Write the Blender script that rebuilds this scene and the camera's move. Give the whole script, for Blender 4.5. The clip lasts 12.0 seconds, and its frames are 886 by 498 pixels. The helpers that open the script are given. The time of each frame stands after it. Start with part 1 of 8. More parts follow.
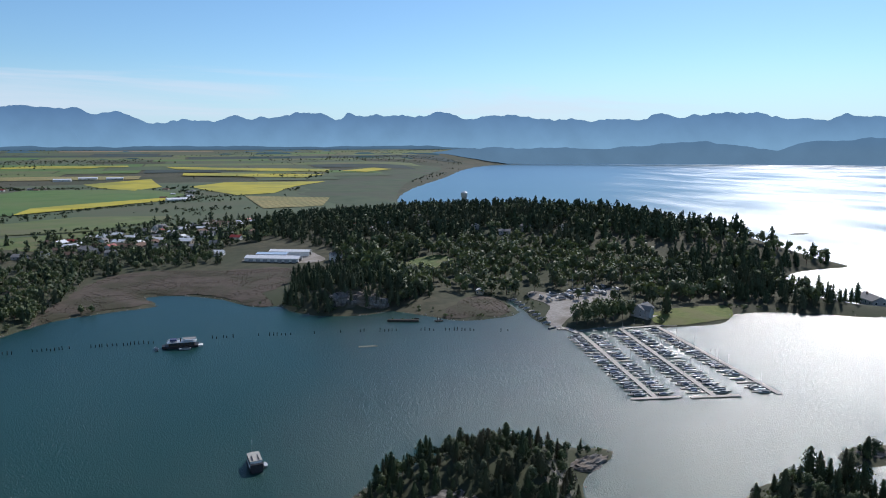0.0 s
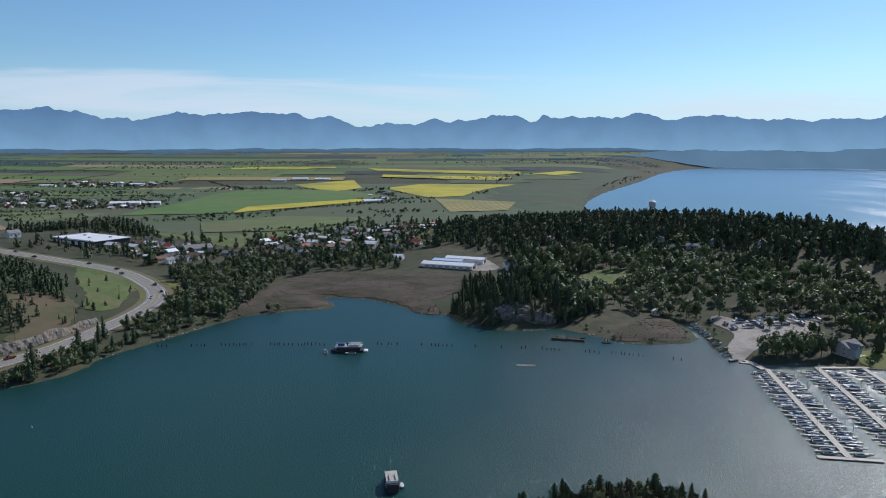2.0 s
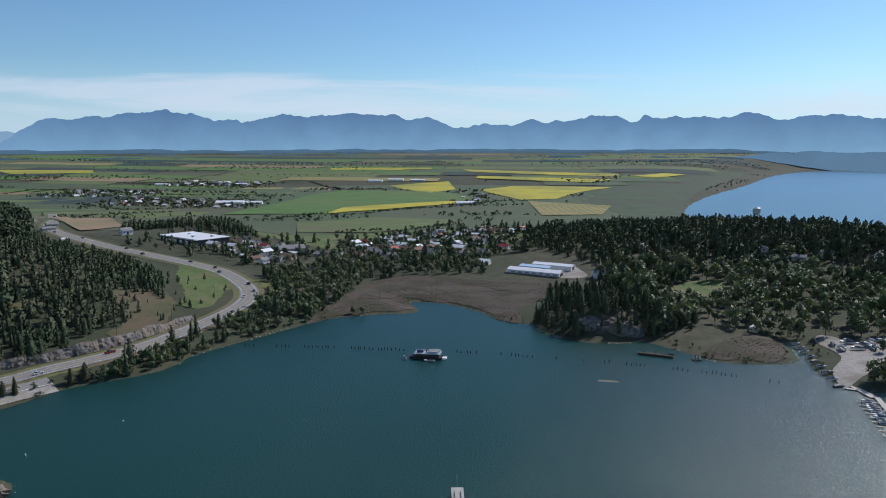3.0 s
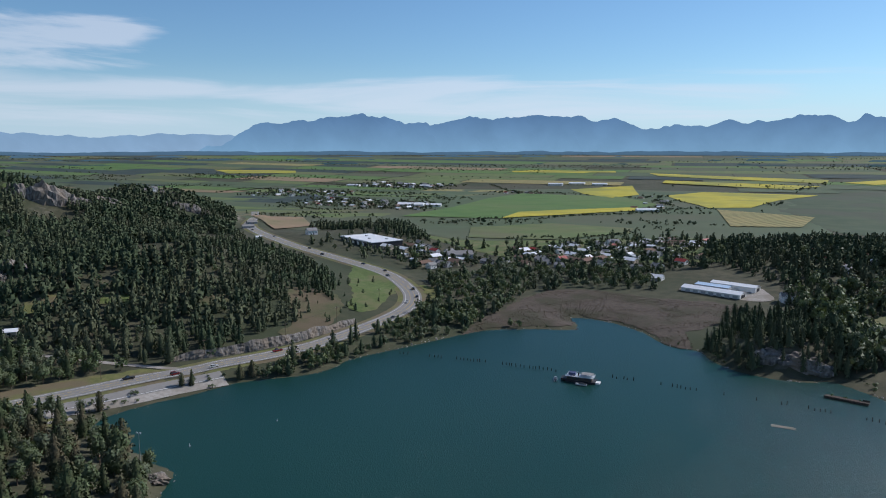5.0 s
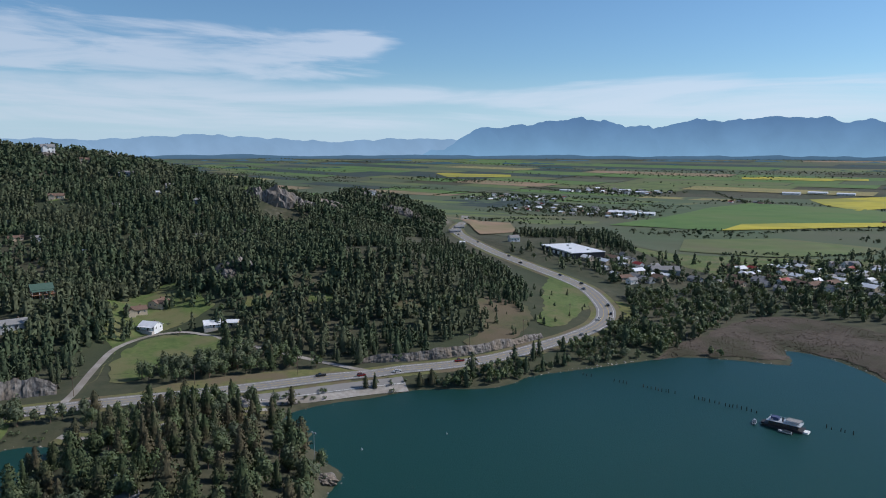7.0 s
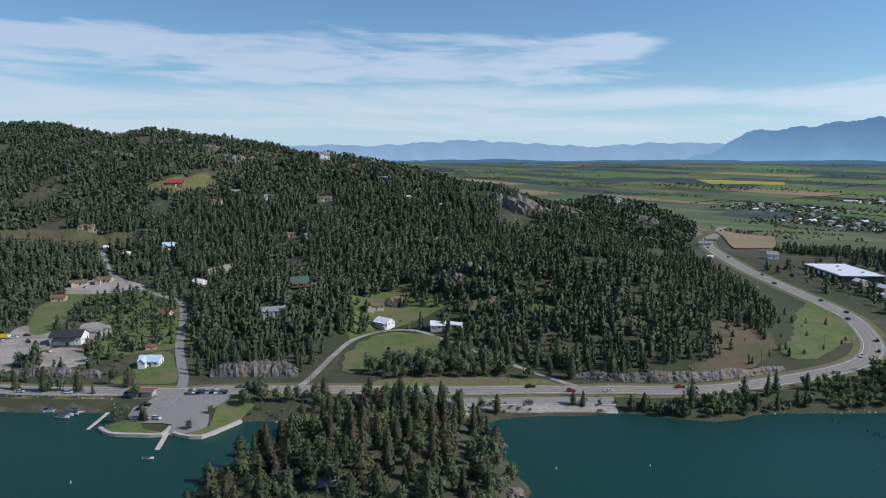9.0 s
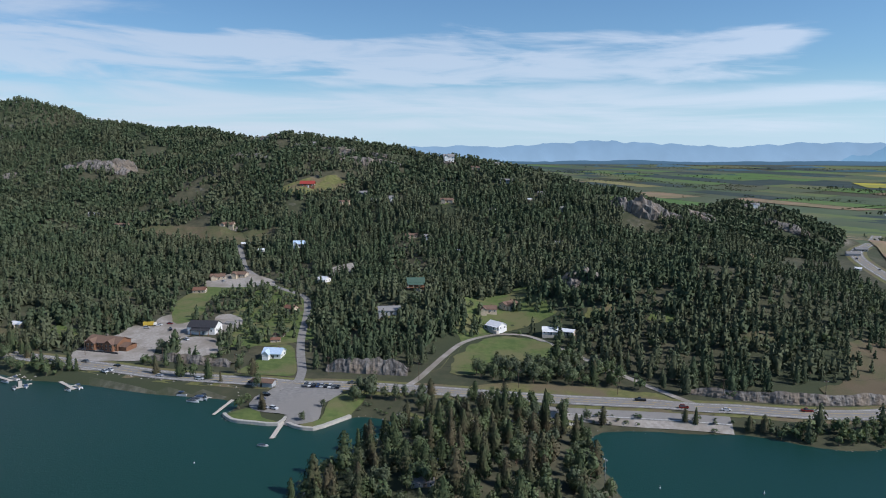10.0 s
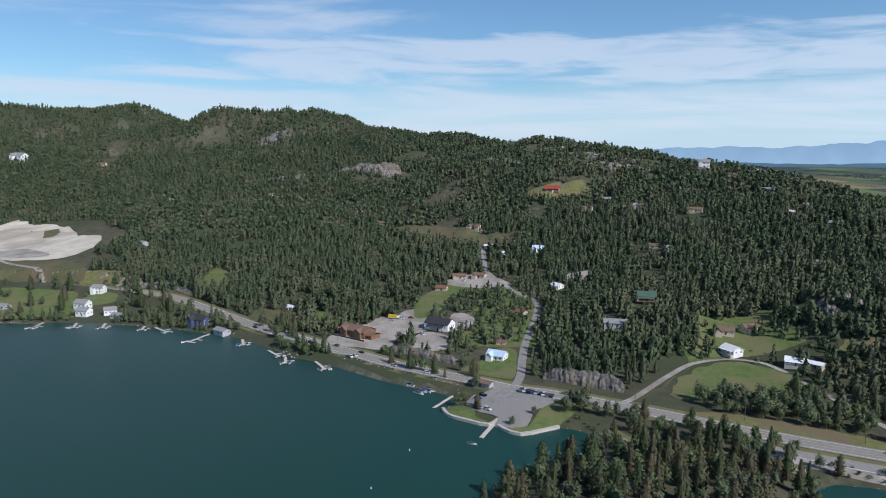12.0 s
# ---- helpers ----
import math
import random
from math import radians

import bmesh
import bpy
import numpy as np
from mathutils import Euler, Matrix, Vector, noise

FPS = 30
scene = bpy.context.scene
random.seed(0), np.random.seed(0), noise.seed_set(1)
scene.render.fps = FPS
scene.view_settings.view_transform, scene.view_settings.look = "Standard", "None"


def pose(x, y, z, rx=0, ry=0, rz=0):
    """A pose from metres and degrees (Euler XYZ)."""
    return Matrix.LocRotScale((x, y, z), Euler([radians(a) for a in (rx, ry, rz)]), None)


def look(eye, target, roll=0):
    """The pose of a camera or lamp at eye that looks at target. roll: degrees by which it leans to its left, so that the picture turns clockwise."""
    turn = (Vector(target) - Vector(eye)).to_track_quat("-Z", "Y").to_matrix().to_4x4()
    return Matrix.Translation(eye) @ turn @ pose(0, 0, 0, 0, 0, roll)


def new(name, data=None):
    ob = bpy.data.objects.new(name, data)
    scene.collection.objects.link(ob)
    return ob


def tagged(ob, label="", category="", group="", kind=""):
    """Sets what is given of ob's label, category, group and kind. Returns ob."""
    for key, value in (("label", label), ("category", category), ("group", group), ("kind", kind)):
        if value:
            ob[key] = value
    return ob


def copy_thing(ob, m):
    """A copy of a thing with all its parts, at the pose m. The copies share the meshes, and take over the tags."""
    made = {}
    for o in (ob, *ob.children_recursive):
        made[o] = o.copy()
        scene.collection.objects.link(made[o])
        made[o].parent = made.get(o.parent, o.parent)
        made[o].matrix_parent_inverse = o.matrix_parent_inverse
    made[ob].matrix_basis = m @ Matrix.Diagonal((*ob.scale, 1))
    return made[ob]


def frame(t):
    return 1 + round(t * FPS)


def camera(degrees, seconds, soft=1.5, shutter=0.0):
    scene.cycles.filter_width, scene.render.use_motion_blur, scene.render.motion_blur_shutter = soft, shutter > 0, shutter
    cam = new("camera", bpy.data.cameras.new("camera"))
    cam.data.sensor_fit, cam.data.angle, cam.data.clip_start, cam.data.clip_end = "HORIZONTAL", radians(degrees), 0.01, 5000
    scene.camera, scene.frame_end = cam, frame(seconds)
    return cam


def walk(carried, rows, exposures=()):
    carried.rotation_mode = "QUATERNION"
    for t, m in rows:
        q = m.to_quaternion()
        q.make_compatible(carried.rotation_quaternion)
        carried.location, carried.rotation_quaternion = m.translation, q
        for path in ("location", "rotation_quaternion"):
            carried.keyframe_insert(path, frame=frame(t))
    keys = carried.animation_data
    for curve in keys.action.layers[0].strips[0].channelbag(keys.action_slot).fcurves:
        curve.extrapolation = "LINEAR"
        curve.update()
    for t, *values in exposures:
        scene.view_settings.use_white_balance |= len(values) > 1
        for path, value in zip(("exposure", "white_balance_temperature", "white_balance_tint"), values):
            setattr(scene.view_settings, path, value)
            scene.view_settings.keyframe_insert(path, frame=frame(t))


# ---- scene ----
cam = camera(64.41, 12.0, soft=1.0)
PATH = [
    (0, look((0.00, -0.00, 105.00), (32.88, 93.31, 90.43), -0.15)),
    (0.5, look((4.40, 1.73, 106.52), (31.21, 96.98, 92.03), -0.15)),
    (1, look((8.78, 3.65, 107.95), (28.34, 100.65, 93.53), -0.16)),
    (1.5, look((13.03, 5.86, 109.34), (25.88, 103.98, 94.97), -0.15)),
    (2, look((17.12, 8.42, 110.84), (23.50, 107.18, 96.51), -0.13)),
    (2.5, look((21.13, 11.31, 112.40), (20.77, 110.28, 98.12), -0.10)),
    (3, look((24.98, 14.44, 114.01), (17.82, 113.16, 99.76), -0.08)),
    (5, look((37.47, 28.30, 120.02), (5.14, 121.87, 105.93), 0.01)),
    (5.5, look((39.90, 32.40, 121.36), (1.93, 123.85, 107.38), 0.03)),
    (6, look((42.35, 36.58, 122.64), (-2.32, 124.96, 108.73), 0.04)),
    (6.5, look((45.02, 40.76, 123.95), (-6.23, 125.51, 110.18), 0.08)),
    (7, look((47.96, 44.77, 125.23), (-11.18, 124.24, 111.55), 0.09)),
    (7.5, look((51.07, 48.87, 126.50), (-15.94, 121.85, 112.95), 0.10)),
    (9.5, look((61.90, 67.62, 129.74), (-26.06, 113.35, 116.68), 0.03)),
    (10, look((64.58, 71.96, 131.25), (-27.30, 109.21, 118.18), 0.04)),
    (10.5, look((67.21, 76.29, 132.91), (-27.34, 106.11, 119.80), 0.08)),
    (11, look((69.69, 80.61, 134.63), (-27.15, 101.80, 121.51), 0.07)),
    (11.5, look((72.09, 85.09, 136.45), (-26.25, 97.62, 123.35), 0.11)),
    (12, look((74.41, 89.60, 138.33), (-24.71, 91.78, 125.20), 0.19)),
]
walk(cam, PATH, [(0, -0.24, 6250, 14), (3, -0.26, 6250, 14), (6, -0.26, 6250, 14), (9.5, -0.12, 6250, 14), (12, -0.02, 6250, 14)])

# ---- world, sun ----
SUN_AZ, SUN_EL = radians(46), radians(40)          # azimuth clockwise from +Y
world = bpy.data.worlds.new("sky")
scene.world = world
world.use_nodes = True


def build_sky():
    nt = world.node_tree
    nt.nodes.clear()
    N = lambda kind: nt.nodes.new(kind)
    L = nt.links.new

    def maths(op, a, b=None, clamp=False):
        n = N("ShaderNodeMath")
        n.operation, n.use_clamp = op, clamp
        for i, v in enumerate((a, b)):
            if v is None:
                continue
            if isinstance(v, (int, float)):
                n.inputs[i].default_value = v
            else:
                L(v, n.inputs[i])
        return n.outputs[0]

    def ramp(v, a, b, lo=0.0, hi=1.0):
        n = N("ShaderNodeMapRange")
        n.interpolation_type = "SMOOTHSTEP"
        L(v, n.inputs[0])
        for i, q in enumerate((a, b, lo, hi)):
            n.inputs[i + 1].default_value = q
        return n.outputs[0]

    sky = N("ShaderNodeTexSky")
    sky.sky_type, sky.sun_disc = "NISHITA", False
    sky.sun_elevation, sky.sun_rotation = SUN_EL, SUN_AZ
    sky.altitude, sky.air_density, sky.dust_density, sky.ozone_density = 300, 1.0, 0.3, 1.6
    tc, sep = N("ShaderNodeTexCoord"), N("ShaderNodeSeparateXYZ")
    L(tc.outputs["Generated"], sep.inputs[0])
    x, y, z = sep.outputs
    az = maths("MULTIPLY", maths("ARCTAN2", x, y), 57.2958)
    el = maths("MULTIPLY", maths("ARCSINE", z), 57.2958)

    def streaks(su, sv, shear, detail, distort, seed):
        vec, nz = N("ShaderNodeCombineXYZ"), N("ShaderNodeTexNoise")
        L(maths("MULTIPLY", maths("ADD", az, maths("MULTIPLY", el, shear)), su), vec.inputs[0])
        L(maths("MULTIPLY", el, sv), vec.inputs[1])
        vec.inputs[2].default_value = seed
        nz.inputs["Scale"].default_value, nz.inputs["Detail"].default_value = 1.0, detail
        nz.inputs["Roughness"].default_value, nz.inputs["Distortion"].default_value = 0.56, distort
        L(vec.outputs[0], nz.inputs["Vector"])
        return nz.outputs["Fac"]

    def window(v, a, b, c, d):
        return maths("MULTIPLY", ramp(v, a, b), ramp(v, c, d, 1.0, 0.0))

    def layer(noise_out, win, need, soft):
        return maths("MULTIPLY", ramp(maths("ADD", noise_out, maths("MULTIPLY", win, 0.34)), need, need + soft), ramp(win, 0.0, 0.25))

    # thin sheets in the west, a low bank that thins out towards the east
    sheet = layer(streaks(0.085, 0.55, 1.2, 9, 0.5, 1.0), maths("MULTIPLY", window(az, -125, -100, -44, -35), window(el, 4.2, 6.3, 8.6, 11.0)), 0.68, 0.24)
    high = layer(streaks(0.05, 0.30, -1.5, 8, 0.4, 4.0), maths("MULTIPLY", ramp(az, -80, -105), window(el, 8, 11, 40, 60)), 0.66, 0.25)
    bank = layer(streaks(0.050, 0.50, 0.8, 8, 0.5, 7.0), maths("MULTIPLY", window(el, 0.8, 2.6, 4.4, 6.6), ramp(az, 40, -25, 0.35, 1.0)), 0.62, 0.30)
    cover = maths("MAXIMUM", maths("MAXIMUM", maths("MULTIPLY", sheet, 0.58), maths("MULTIPLY", high, 0.55)), maths("MULTIPLY", bank, 0.6))
    mix = N("ShaderNodeMix")
    mix.data_type = "RGBA"
    L(cover, mix.inputs[0])
    tint = N("ShaderNodeMix")
    tint.data_type, tint.blend_type = "RGBA", "MULTIPLY"
    tint.inputs[0].default_value, tint.inputs[7].default_value = 1.0, (0.76, 1.02, 1.17, 1)
    L(sky.outputs[0], tint.inputs[6])
    # the deep blue overhead
    deep = N("ShaderNodeMix")
    deep.data_type, deep.blend_type = "RGBA", "MULTIPLY"
    deep.inputs[7].default_value = (0.62, 0.66, 0.74, 1)
    L(ramp(el, 14, 40), deep.inputs[0])
    L(tint.outputs[2], deep.inputs[6])
    low = N("ShaderNodeMix")
    low.data_type = "RGBA"
    L(maths("MULTIPLY", ramp(el, 7.0, -0.5), 0.75), low.inputs[0])
    L(deep.outputs[2], low.inputs[6])
    low.inputs[7].default_value = (5.7, 7.6, 9.4, 1)
    L(low.outputs[2], mix.inputs[6])
    mix.inputs[7].default_value = (7.4, 8.2, 9.2, 1)
    bg, out = N("ShaderNodeBackground"), N("ShaderNodeOutputWorld")
    L(mix.outputs[2], bg.inputs[0])
    # brighter towards the sun's side, duller away from it
    L(maths("MULTIPLY", ramp(az, -110, -10, 0.91, 1.10), 0.10), bg.inputs[1])
    L(bg.outputs[0], out.inputs[0])


build_sky()
sun = new("sun", bpy.data.lights.new("sun", "SUN"))
sun.data.energy, sun.data.angle, sun.data.color = 4.5, radians(0.6), (1.0, 0.965, 0.91)
to_sun = Vector((math.sin(SUN_AZ) * math.cos(SUN_EL), math.cos(SUN_AZ) * math.cos(SUN_EL), math.sin(SUN_EL)))
sun.matrix_basis = look(to_sun * 100, (0, 0, 0))
scene.view_settings.exposure = 0.0

# ---- materials ----
def material(name, a, b, scale=1.0, rough=0.8, metal=0.0, bump=0.0, bump_scale=None, c=None, big=None, vary="", spread=0.0,
             space="Object", stretch=(1, 1, 1), spec=0.3, sharp=(0.35, 0.65), emit=None):
    """Two colours mixed by fine noise, a third by broad patches; vary: 'object' or 'island' shifts the brightness piece by piece."""
    m = bpy.data.materials.new(name)
    m.use_nodes = True
    nt = m.node_tree
    bs = nt.nodes["Principled BSDF"]
    bs.inputs["Roughness"].default_value, bs.inputs["Metallic"].default_value = rough, metal
    bs.inputs["Specular IOR Level"].default_value = spec
    tc, mp = nt.nodes.new("ShaderNodeTexCoord"), nt.nodes.new("ShaderNodeMapping")
    if space == "World":
        nt.links.new(nt.nodes.new("ShaderNodeNewGeometry").outputs["Position"], mp.inputs[0])
    else:
        nt.links.new(tc.outputs[space], mp.inputs[0])
    mp.inputs["Scale"].default_value = stretch

    def noise_tex(s, detail=5):
        n = nt.nodes.new("ShaderNodeTexNoise")
        n.inputs["Scale"].default_value, n.inputs["Detail"].default_value = s, detail
        nt.links.new(mp.outputs[0], n.inputs["Vector"])
        return n.outputs["Fac"]

    def mix(fac, x, y):
        n = nt.nodes.new("ShaderNodeMix")
        n.data_type = "RGBA"
        for i, v in ((0, fac), (6, x), (7, y)):
            if isinstance(v, tuple):
                n.inputs[i].default_value = (*v, 1)
            elif isinstance(v, float):
                n.inputs[i].default_value = v
            else:
                nt.links.new(v, n.inputs[i])
        return n.outputs[2]

    def rng(v, lo, hi, to_lo=0.0, to_hi=1.0):
        n = nt.nodes.new("ShaderNodeMapRange")
        nt.links.new(v, n.inputs[0])
        for i, q in enumerate((lo, hi, to_lo, to_hi)):
            n.inputs[i + 1].default_value = q
        return n.outputs[0]

    col = mix(rng(noise_tex(scale), *sharp), a, b)
    if c:
        col = mix(rng(noise_tex(big or scale * 0.08, 3), 0.45, 0.62), col, c)
    if vary:
        src = nt.nodes.new("ShaderNodeObjectInfo").outputs["Random"] if vary == "object" else nt.nodes.new("ShaderNodeNewGeometry").outputs["Random Per Island"]
        hs = nt.nodes.new("ShaderNodeHueSaturation")
        nt.links.new(rng(src, 0, 1, 1 - spread, 1 + spread), hs.inputs["Value"])
        nt.links.new(rng(src, 0, 1, 0.5 - spread * 0.06, 0.5 + spread * 0.06), hs.inputs["Hue"])
        nt.links.new(col, hs.inputs["Color"])
        col = hs.outputs[0]
    nt.links.new(col, bs.inputs["Base Color"])
    if bump:
        bp = nt.nodes.new("ShaderNodeBump")
        bp.inputs["Strength"].default_value, bp.inputs["Distance"].default_value = bump, 0.3
        nt.links.new(noise_tex(bump_scale or scale, 6), bp.inputs["Height"])
        nt.links.new(bp.outputs[0], bs.inputs["Normal"])
    if emit:
        bs.inputs["Emission Color"].default_value, bs.inputs["Emission Strength"].default_value = (*emit[:3], 1), emit[3]
    return m


def ground_material():
    """Dry grass and forest floor; bare rock where the slope is steep."""
    m = material("ground_soil", (0.050, 0.054, 0.031), (0.092, 0.086, 0.052), 0.12, 0.95, c=(0.047, 0.058, 0.029), big=0.006, space="World", bump=0.5, bump_scale=0.6)
    nt = m.node_tree
    bs = nt.nodes["Principled BSDF"]
    old = bs.inputs["Base Color"].links[0].from_socket
    geo, sep, mr = nt.nodes.new("ShaderNodeNewGeometry"), nt.nodes.new("ShaderNodeSeparateXYZ"), nt.nodes.new("ShaderNodeMapRange")
    nt.links.new(geo.outputs["True Normal"], sep.inputs[0])
    nt.links.new(sep.outputs[2], mr.inputs[0])
    mr.inputs[1].default_value, mr.inputs[2].default_value, mr.inputs[3].default_value, mr.inputs[4].default_value = 0.84, 0.66, 0.0, 1.0
    nz, rc = nt.nodes.new("ShaderNodeTexNoise"), nt.nodes.new("ShaderNodeValToRGB")
    nz.inputs["Scale"].default_value, nz.inputs["Detail"].default_value = 0.25, 8
    nt.links.new(geo.outputs["Position"], nz.inputs["Vector"])
    nt.links.new(nz.outputs["Fac"], rc.inputs[0])
    rc.color_ramp.elements[0].position, rc.color_ramp.elements[0].color = 0.35, (0.10, 0.09, 0.08, 1)
    rc.color_ramp.elements[1].position, rc.color_ramp.elements[1].color = 0.65, (0.33, 0.30, 0.26, 1)
    mx = nt.nodes.new("ShaderNodeMix")
    mx.data_type = "RGBA"
    nt.links.new(mr.outputs[0], mx.inputs[0])
    nt.links.new(old, mx.inputs[6])
    nt.links.new(rc.outputs[0], mx.inputs[7])
    nt.links.new(mx.outputs[2], bs.inputs["Base Color"])
    return m


def water_material():
    """Green-blue lake water: small wind waves, with broad calmer lanes."""
    m = bpy.data.materials.new("lake_water")
    m.use_nodes = True
    nt = m.node_tree
    nt.nodes.remove(nt.nodes["Principled BSDF"])
    body, gloss, fresnel, surface = (nt.nodes.new("ShaderNode" + k) for k in ("BsdfDiffuse", "BsdfGlossy", "Fresnel", "MixShader"))
    gloss.distribution = "BECKMANN"
    fresnel.inputs["IOR"].default_value = 1.333
    nt.links.new(fresnel.outputs[0], surface.inputs[0])
    nt.links.new(body.outputs[0], surface.inputs[1])
    nt.links.new(gloss.outputs[0], surface.inputs[2])
    nt.links.new(surface.outputs[0], nt.nodes["Material Output"].inputs[0])
    geo = nt.nodes.new("ShaderNodeNewGeometry")

    def tex(scale, detail, sx, sy, turn):
        mp, n = nt.nodes.new("ShaderNodeMapping"), nt.nodes.new("ShaderNodeTexNoise")
        mp.inputs["Scale"].default_value, mp.inputs["Rotation"].default_value = (sx, sy, 1), (0, 0, turn)
        nt.links.new(geo.outputs["Position"], mp.inputs[0])
        nt.links.new(mp.outputs[0], n.inputs["Vector"])
        n.inputs["Scale"].default_value, n.inputs["Detail"].default_value = scale, detail
        return n.outputs["Fac"]

    def rng(v, lo, hi, a, b):
        n = nt.nodes.new("ShaderNodeMapRange")
        nt.links.new(v, n.inputs[0])
        for i, q in enumerate((lo, hi, a, b)):
            n.inputs[i + 1].default_value = q
        return n.outputs[0]

    lanes = tex(0.010, 4, 1.0, 0.30, 0.5)
    mx = nt.nodes.new("ShaderNodeMix")
    mx.data_type = "RGBA"
    nt.links.new(rng(tex(0.004, 3, 1, 1, 0.2), 0.35, 0.65, 0.0, 1.0), mx.inputs[0])
    mx.inputs[6].default_value, mx.inputs[7].default_value = (0.009, 0.044, 0.037, 1), (0.012, 0.053, 0.043, 1)
    sep, reach, both = nt.nodes.new("ShaderNodeSeparateXYZ"), nt.nodes.new("ShaderNodeMath"), nt.nodes.new("ShaderNodeMath")
    nt.links.new(geo.outputs["Position"], sep.inputs[0])
    reach.operation, reach.inputs[1].default_value = "MULTIPLY_ADD", 1.6
    nt.links.new(sep.outputs[0], reach.inputs[0])
    nt.links.new(sep.outputs[1], reach.inputs[2])
    both.operation = "ADD"
    # open lake paler than the bay: far sky sheen and haze painted in
    painted_sheen = nt.nodes.new("ShaderNodeMix")
    painted_sheen.data_type = "RGBA"
    nt.links.new(rng(reach.outputs[0], 1200, 2000, 0.0, 1.0), painted_sheen.inputs[0])
    nt.links.new(mx.outputs[2], painted_sheen.inputs[6])
    painted_sheen.inputs[7].default_value = (0.125, 0.245, 0.275, 1)
    nt.links.new(painted_sheen.outputs[2], body.inputs[0])
    nt.links.new(rng(lanes, 0.32, 0.68, 0.295, 0.345), both.inputs[0])
    nt.links.new(rng(reach.outputs[0], 1000, 1700, 0.0, 0.055), both.inputs[1])
    nt.links.new(both.outputs[0], gloss.inputs["Roughness"])
    waves, add = tex(0.75, 4, 1.0, 0.6, 0.75), nt.nodes.new("ShaderNodeMath")
    add.operation = "ADD"
    nt.links.new(waves, add.inputs[0])
    nt.links.new(tex(2.2, 3, 1.0, 0.6, 0.4), add.inputs[1])
    bp = nt.nodes.new("ShaderNodeBump")
    bp.inputs["Distance"].default_value = 0.34
    calm = nt.nodes.new("ShaderNodeMath")
    calm.operation = "MULTIPLY"
    nt.links.new(rng(lanes, 0.30, 0.70, 0.80, 1.0), calm.inputs[0])
    nt.links.new(rng(reach.outputs[0], 1000, 1700, 1.0, 0.35), calm.inputs[1])
    nt.links.new(calm.outputs[0], bp.inputs["Strength"])
    nt.links.new(add.outputs[0], bp.inputs["Height"])
    nt.links.new(bp.outputs[0], gloss.inputs["Normal"])
    return m


def let_light_through(m, share, tint):
    """Thin leaves pass part of the sun on to their far side."""
    nt = m.node_tree
    bs, out = nt.nodes["Principled BSDF"], nt.nodes["Material Output"]
    tr, mx = nt.nodes.new("ShaderNodeBsdfTranslucent"), nt.nodes.new("ShaderNodeMixShader")
    tr.inputs[0].default_value = (*tint, 1)
    mx.inputs[0].default_value = share
    nt.links.new(bs.outputs[0], mx.inputs[1])
    nt.links.new(tr.outputs[0], mx.inputs[2])
    nt.links.new(mx.outputs[0], out.inputs[0])
    return m


GROUND, WATER = ground_material(), water_material()
NEEDLES = material("pine_needles", (0.048, 0.070, 0.040), (0.079, 0.102, 0.056), 0.25, 0.8, c=(0.090, 0.102, 0.060), big=0.02, vary="island", spread=0.12, space="World", spec=0.05)
NEEDLES_NEAR = material("pine_needles_near", (0.046, 0.066, 0.034), (0.082, 0.104, 0.050), 0.35, 0.8, c=(0.100, 0.088, 0.054), big=0.06, vary="island", spread=0.14, space="World", spec=0.05)
LEAVES = material("broad_leaves", (0.080, 0.116, 0.048), (0.125, 0.160, 0.072), 0.3, 0.6, c=(0.098, 0.120, 0.070), big=0.03, vary="island", spread=0.12, space="World", spec=0.3)
let_light_through(LEAVES, 0.2, (0.12, 0.16, 0.05))
BARK = material("bark", (0.10, 0.07, 0.05), (0.19, 0.14, 0.10), 3.0, 0.95, bump=0.4)
ASPHALT = material("asphalt", (0.20, 0.195, 0.185), (0.26, 0.25, 0.235), 0.5, 0.9, c=(0.23, 0.22, 0.205), big=0.03, space="World", bump=0.15, bump_scale=8)
GRAVEL = material("gravel", (0.29, 0.265, 0.235), (0.38, 0.355, 0.32), 0.6, 0.95, c=(0.24, 0.215, 0.18), big=0.06, space="World", bump=0.3, bump_scale=4)
SAND = material("pit_sand", (0.46, 0.42, 0.35), (0.58, 0.53, 0.45), 0.08, 0.95, c=(0.36, 0.32, 0.255), big=0.016, space="World", bump=0.5, bump_scale=0.4)
LAWN = material("lawn", (0.075, 0.115, 0.032), (0.115, 0.150, 0.045), 0.3, 0.9, c=(0.14, 0.14, 0.06), big=0.05, space="World", bump=0.2, bump_scale=5)
BRIGHT_LAWN = material("sunny_grass", (0.11, 0.145, 0.030), (0.155, 0.18, 0.042), 0.3, 0.9, c=(0.15, 0.15, 0.05), big=0.05, space="World", bump=0.2, bump_scale=5)
VERGE = material("roadside_grass", (0.115, 0.125, 0.042), (0.165, 0.165, 0.060), 0.3, 0.9, c=(0.15, 0.12, 0.07), big=0.05, space="World", bump=0.3, bump_scale=3)
DRYGRASS = material("dry_grass", (0.105, 0.098, 0.048), (0.072, 0.084, 0.036), 0.15, 0.95, c=(0.125, 0.098, 0.060), big=0.03, space="World", bump=0.4, bump_scale=2)
MARSH = material("marsh_grass", (0.050, 0.078, 0.040), (0.072, 0.096, 0.050), 0.02, 0.95, c=(0.070, 0.078, 0.050), big=0.006, space="World")
REEDS = material("reed_bed", (0.072, 0.057, 0.044), (0.100, 0.080, 0.061), 0.25, 0.95, c=(0.056, 0.052, 0.030), big=0.035, space="World", bump=0.6, bump_scale=1.2)
DRY_REEDS = material("dry_reed_blades", (0.125, 0.098, 0.072), (0.172, 0.138, 0.10), 0.2, 0.9, c=(0.105, 0.095, 0.055), big=0.03, vary="island", spread=0.15, space="World")
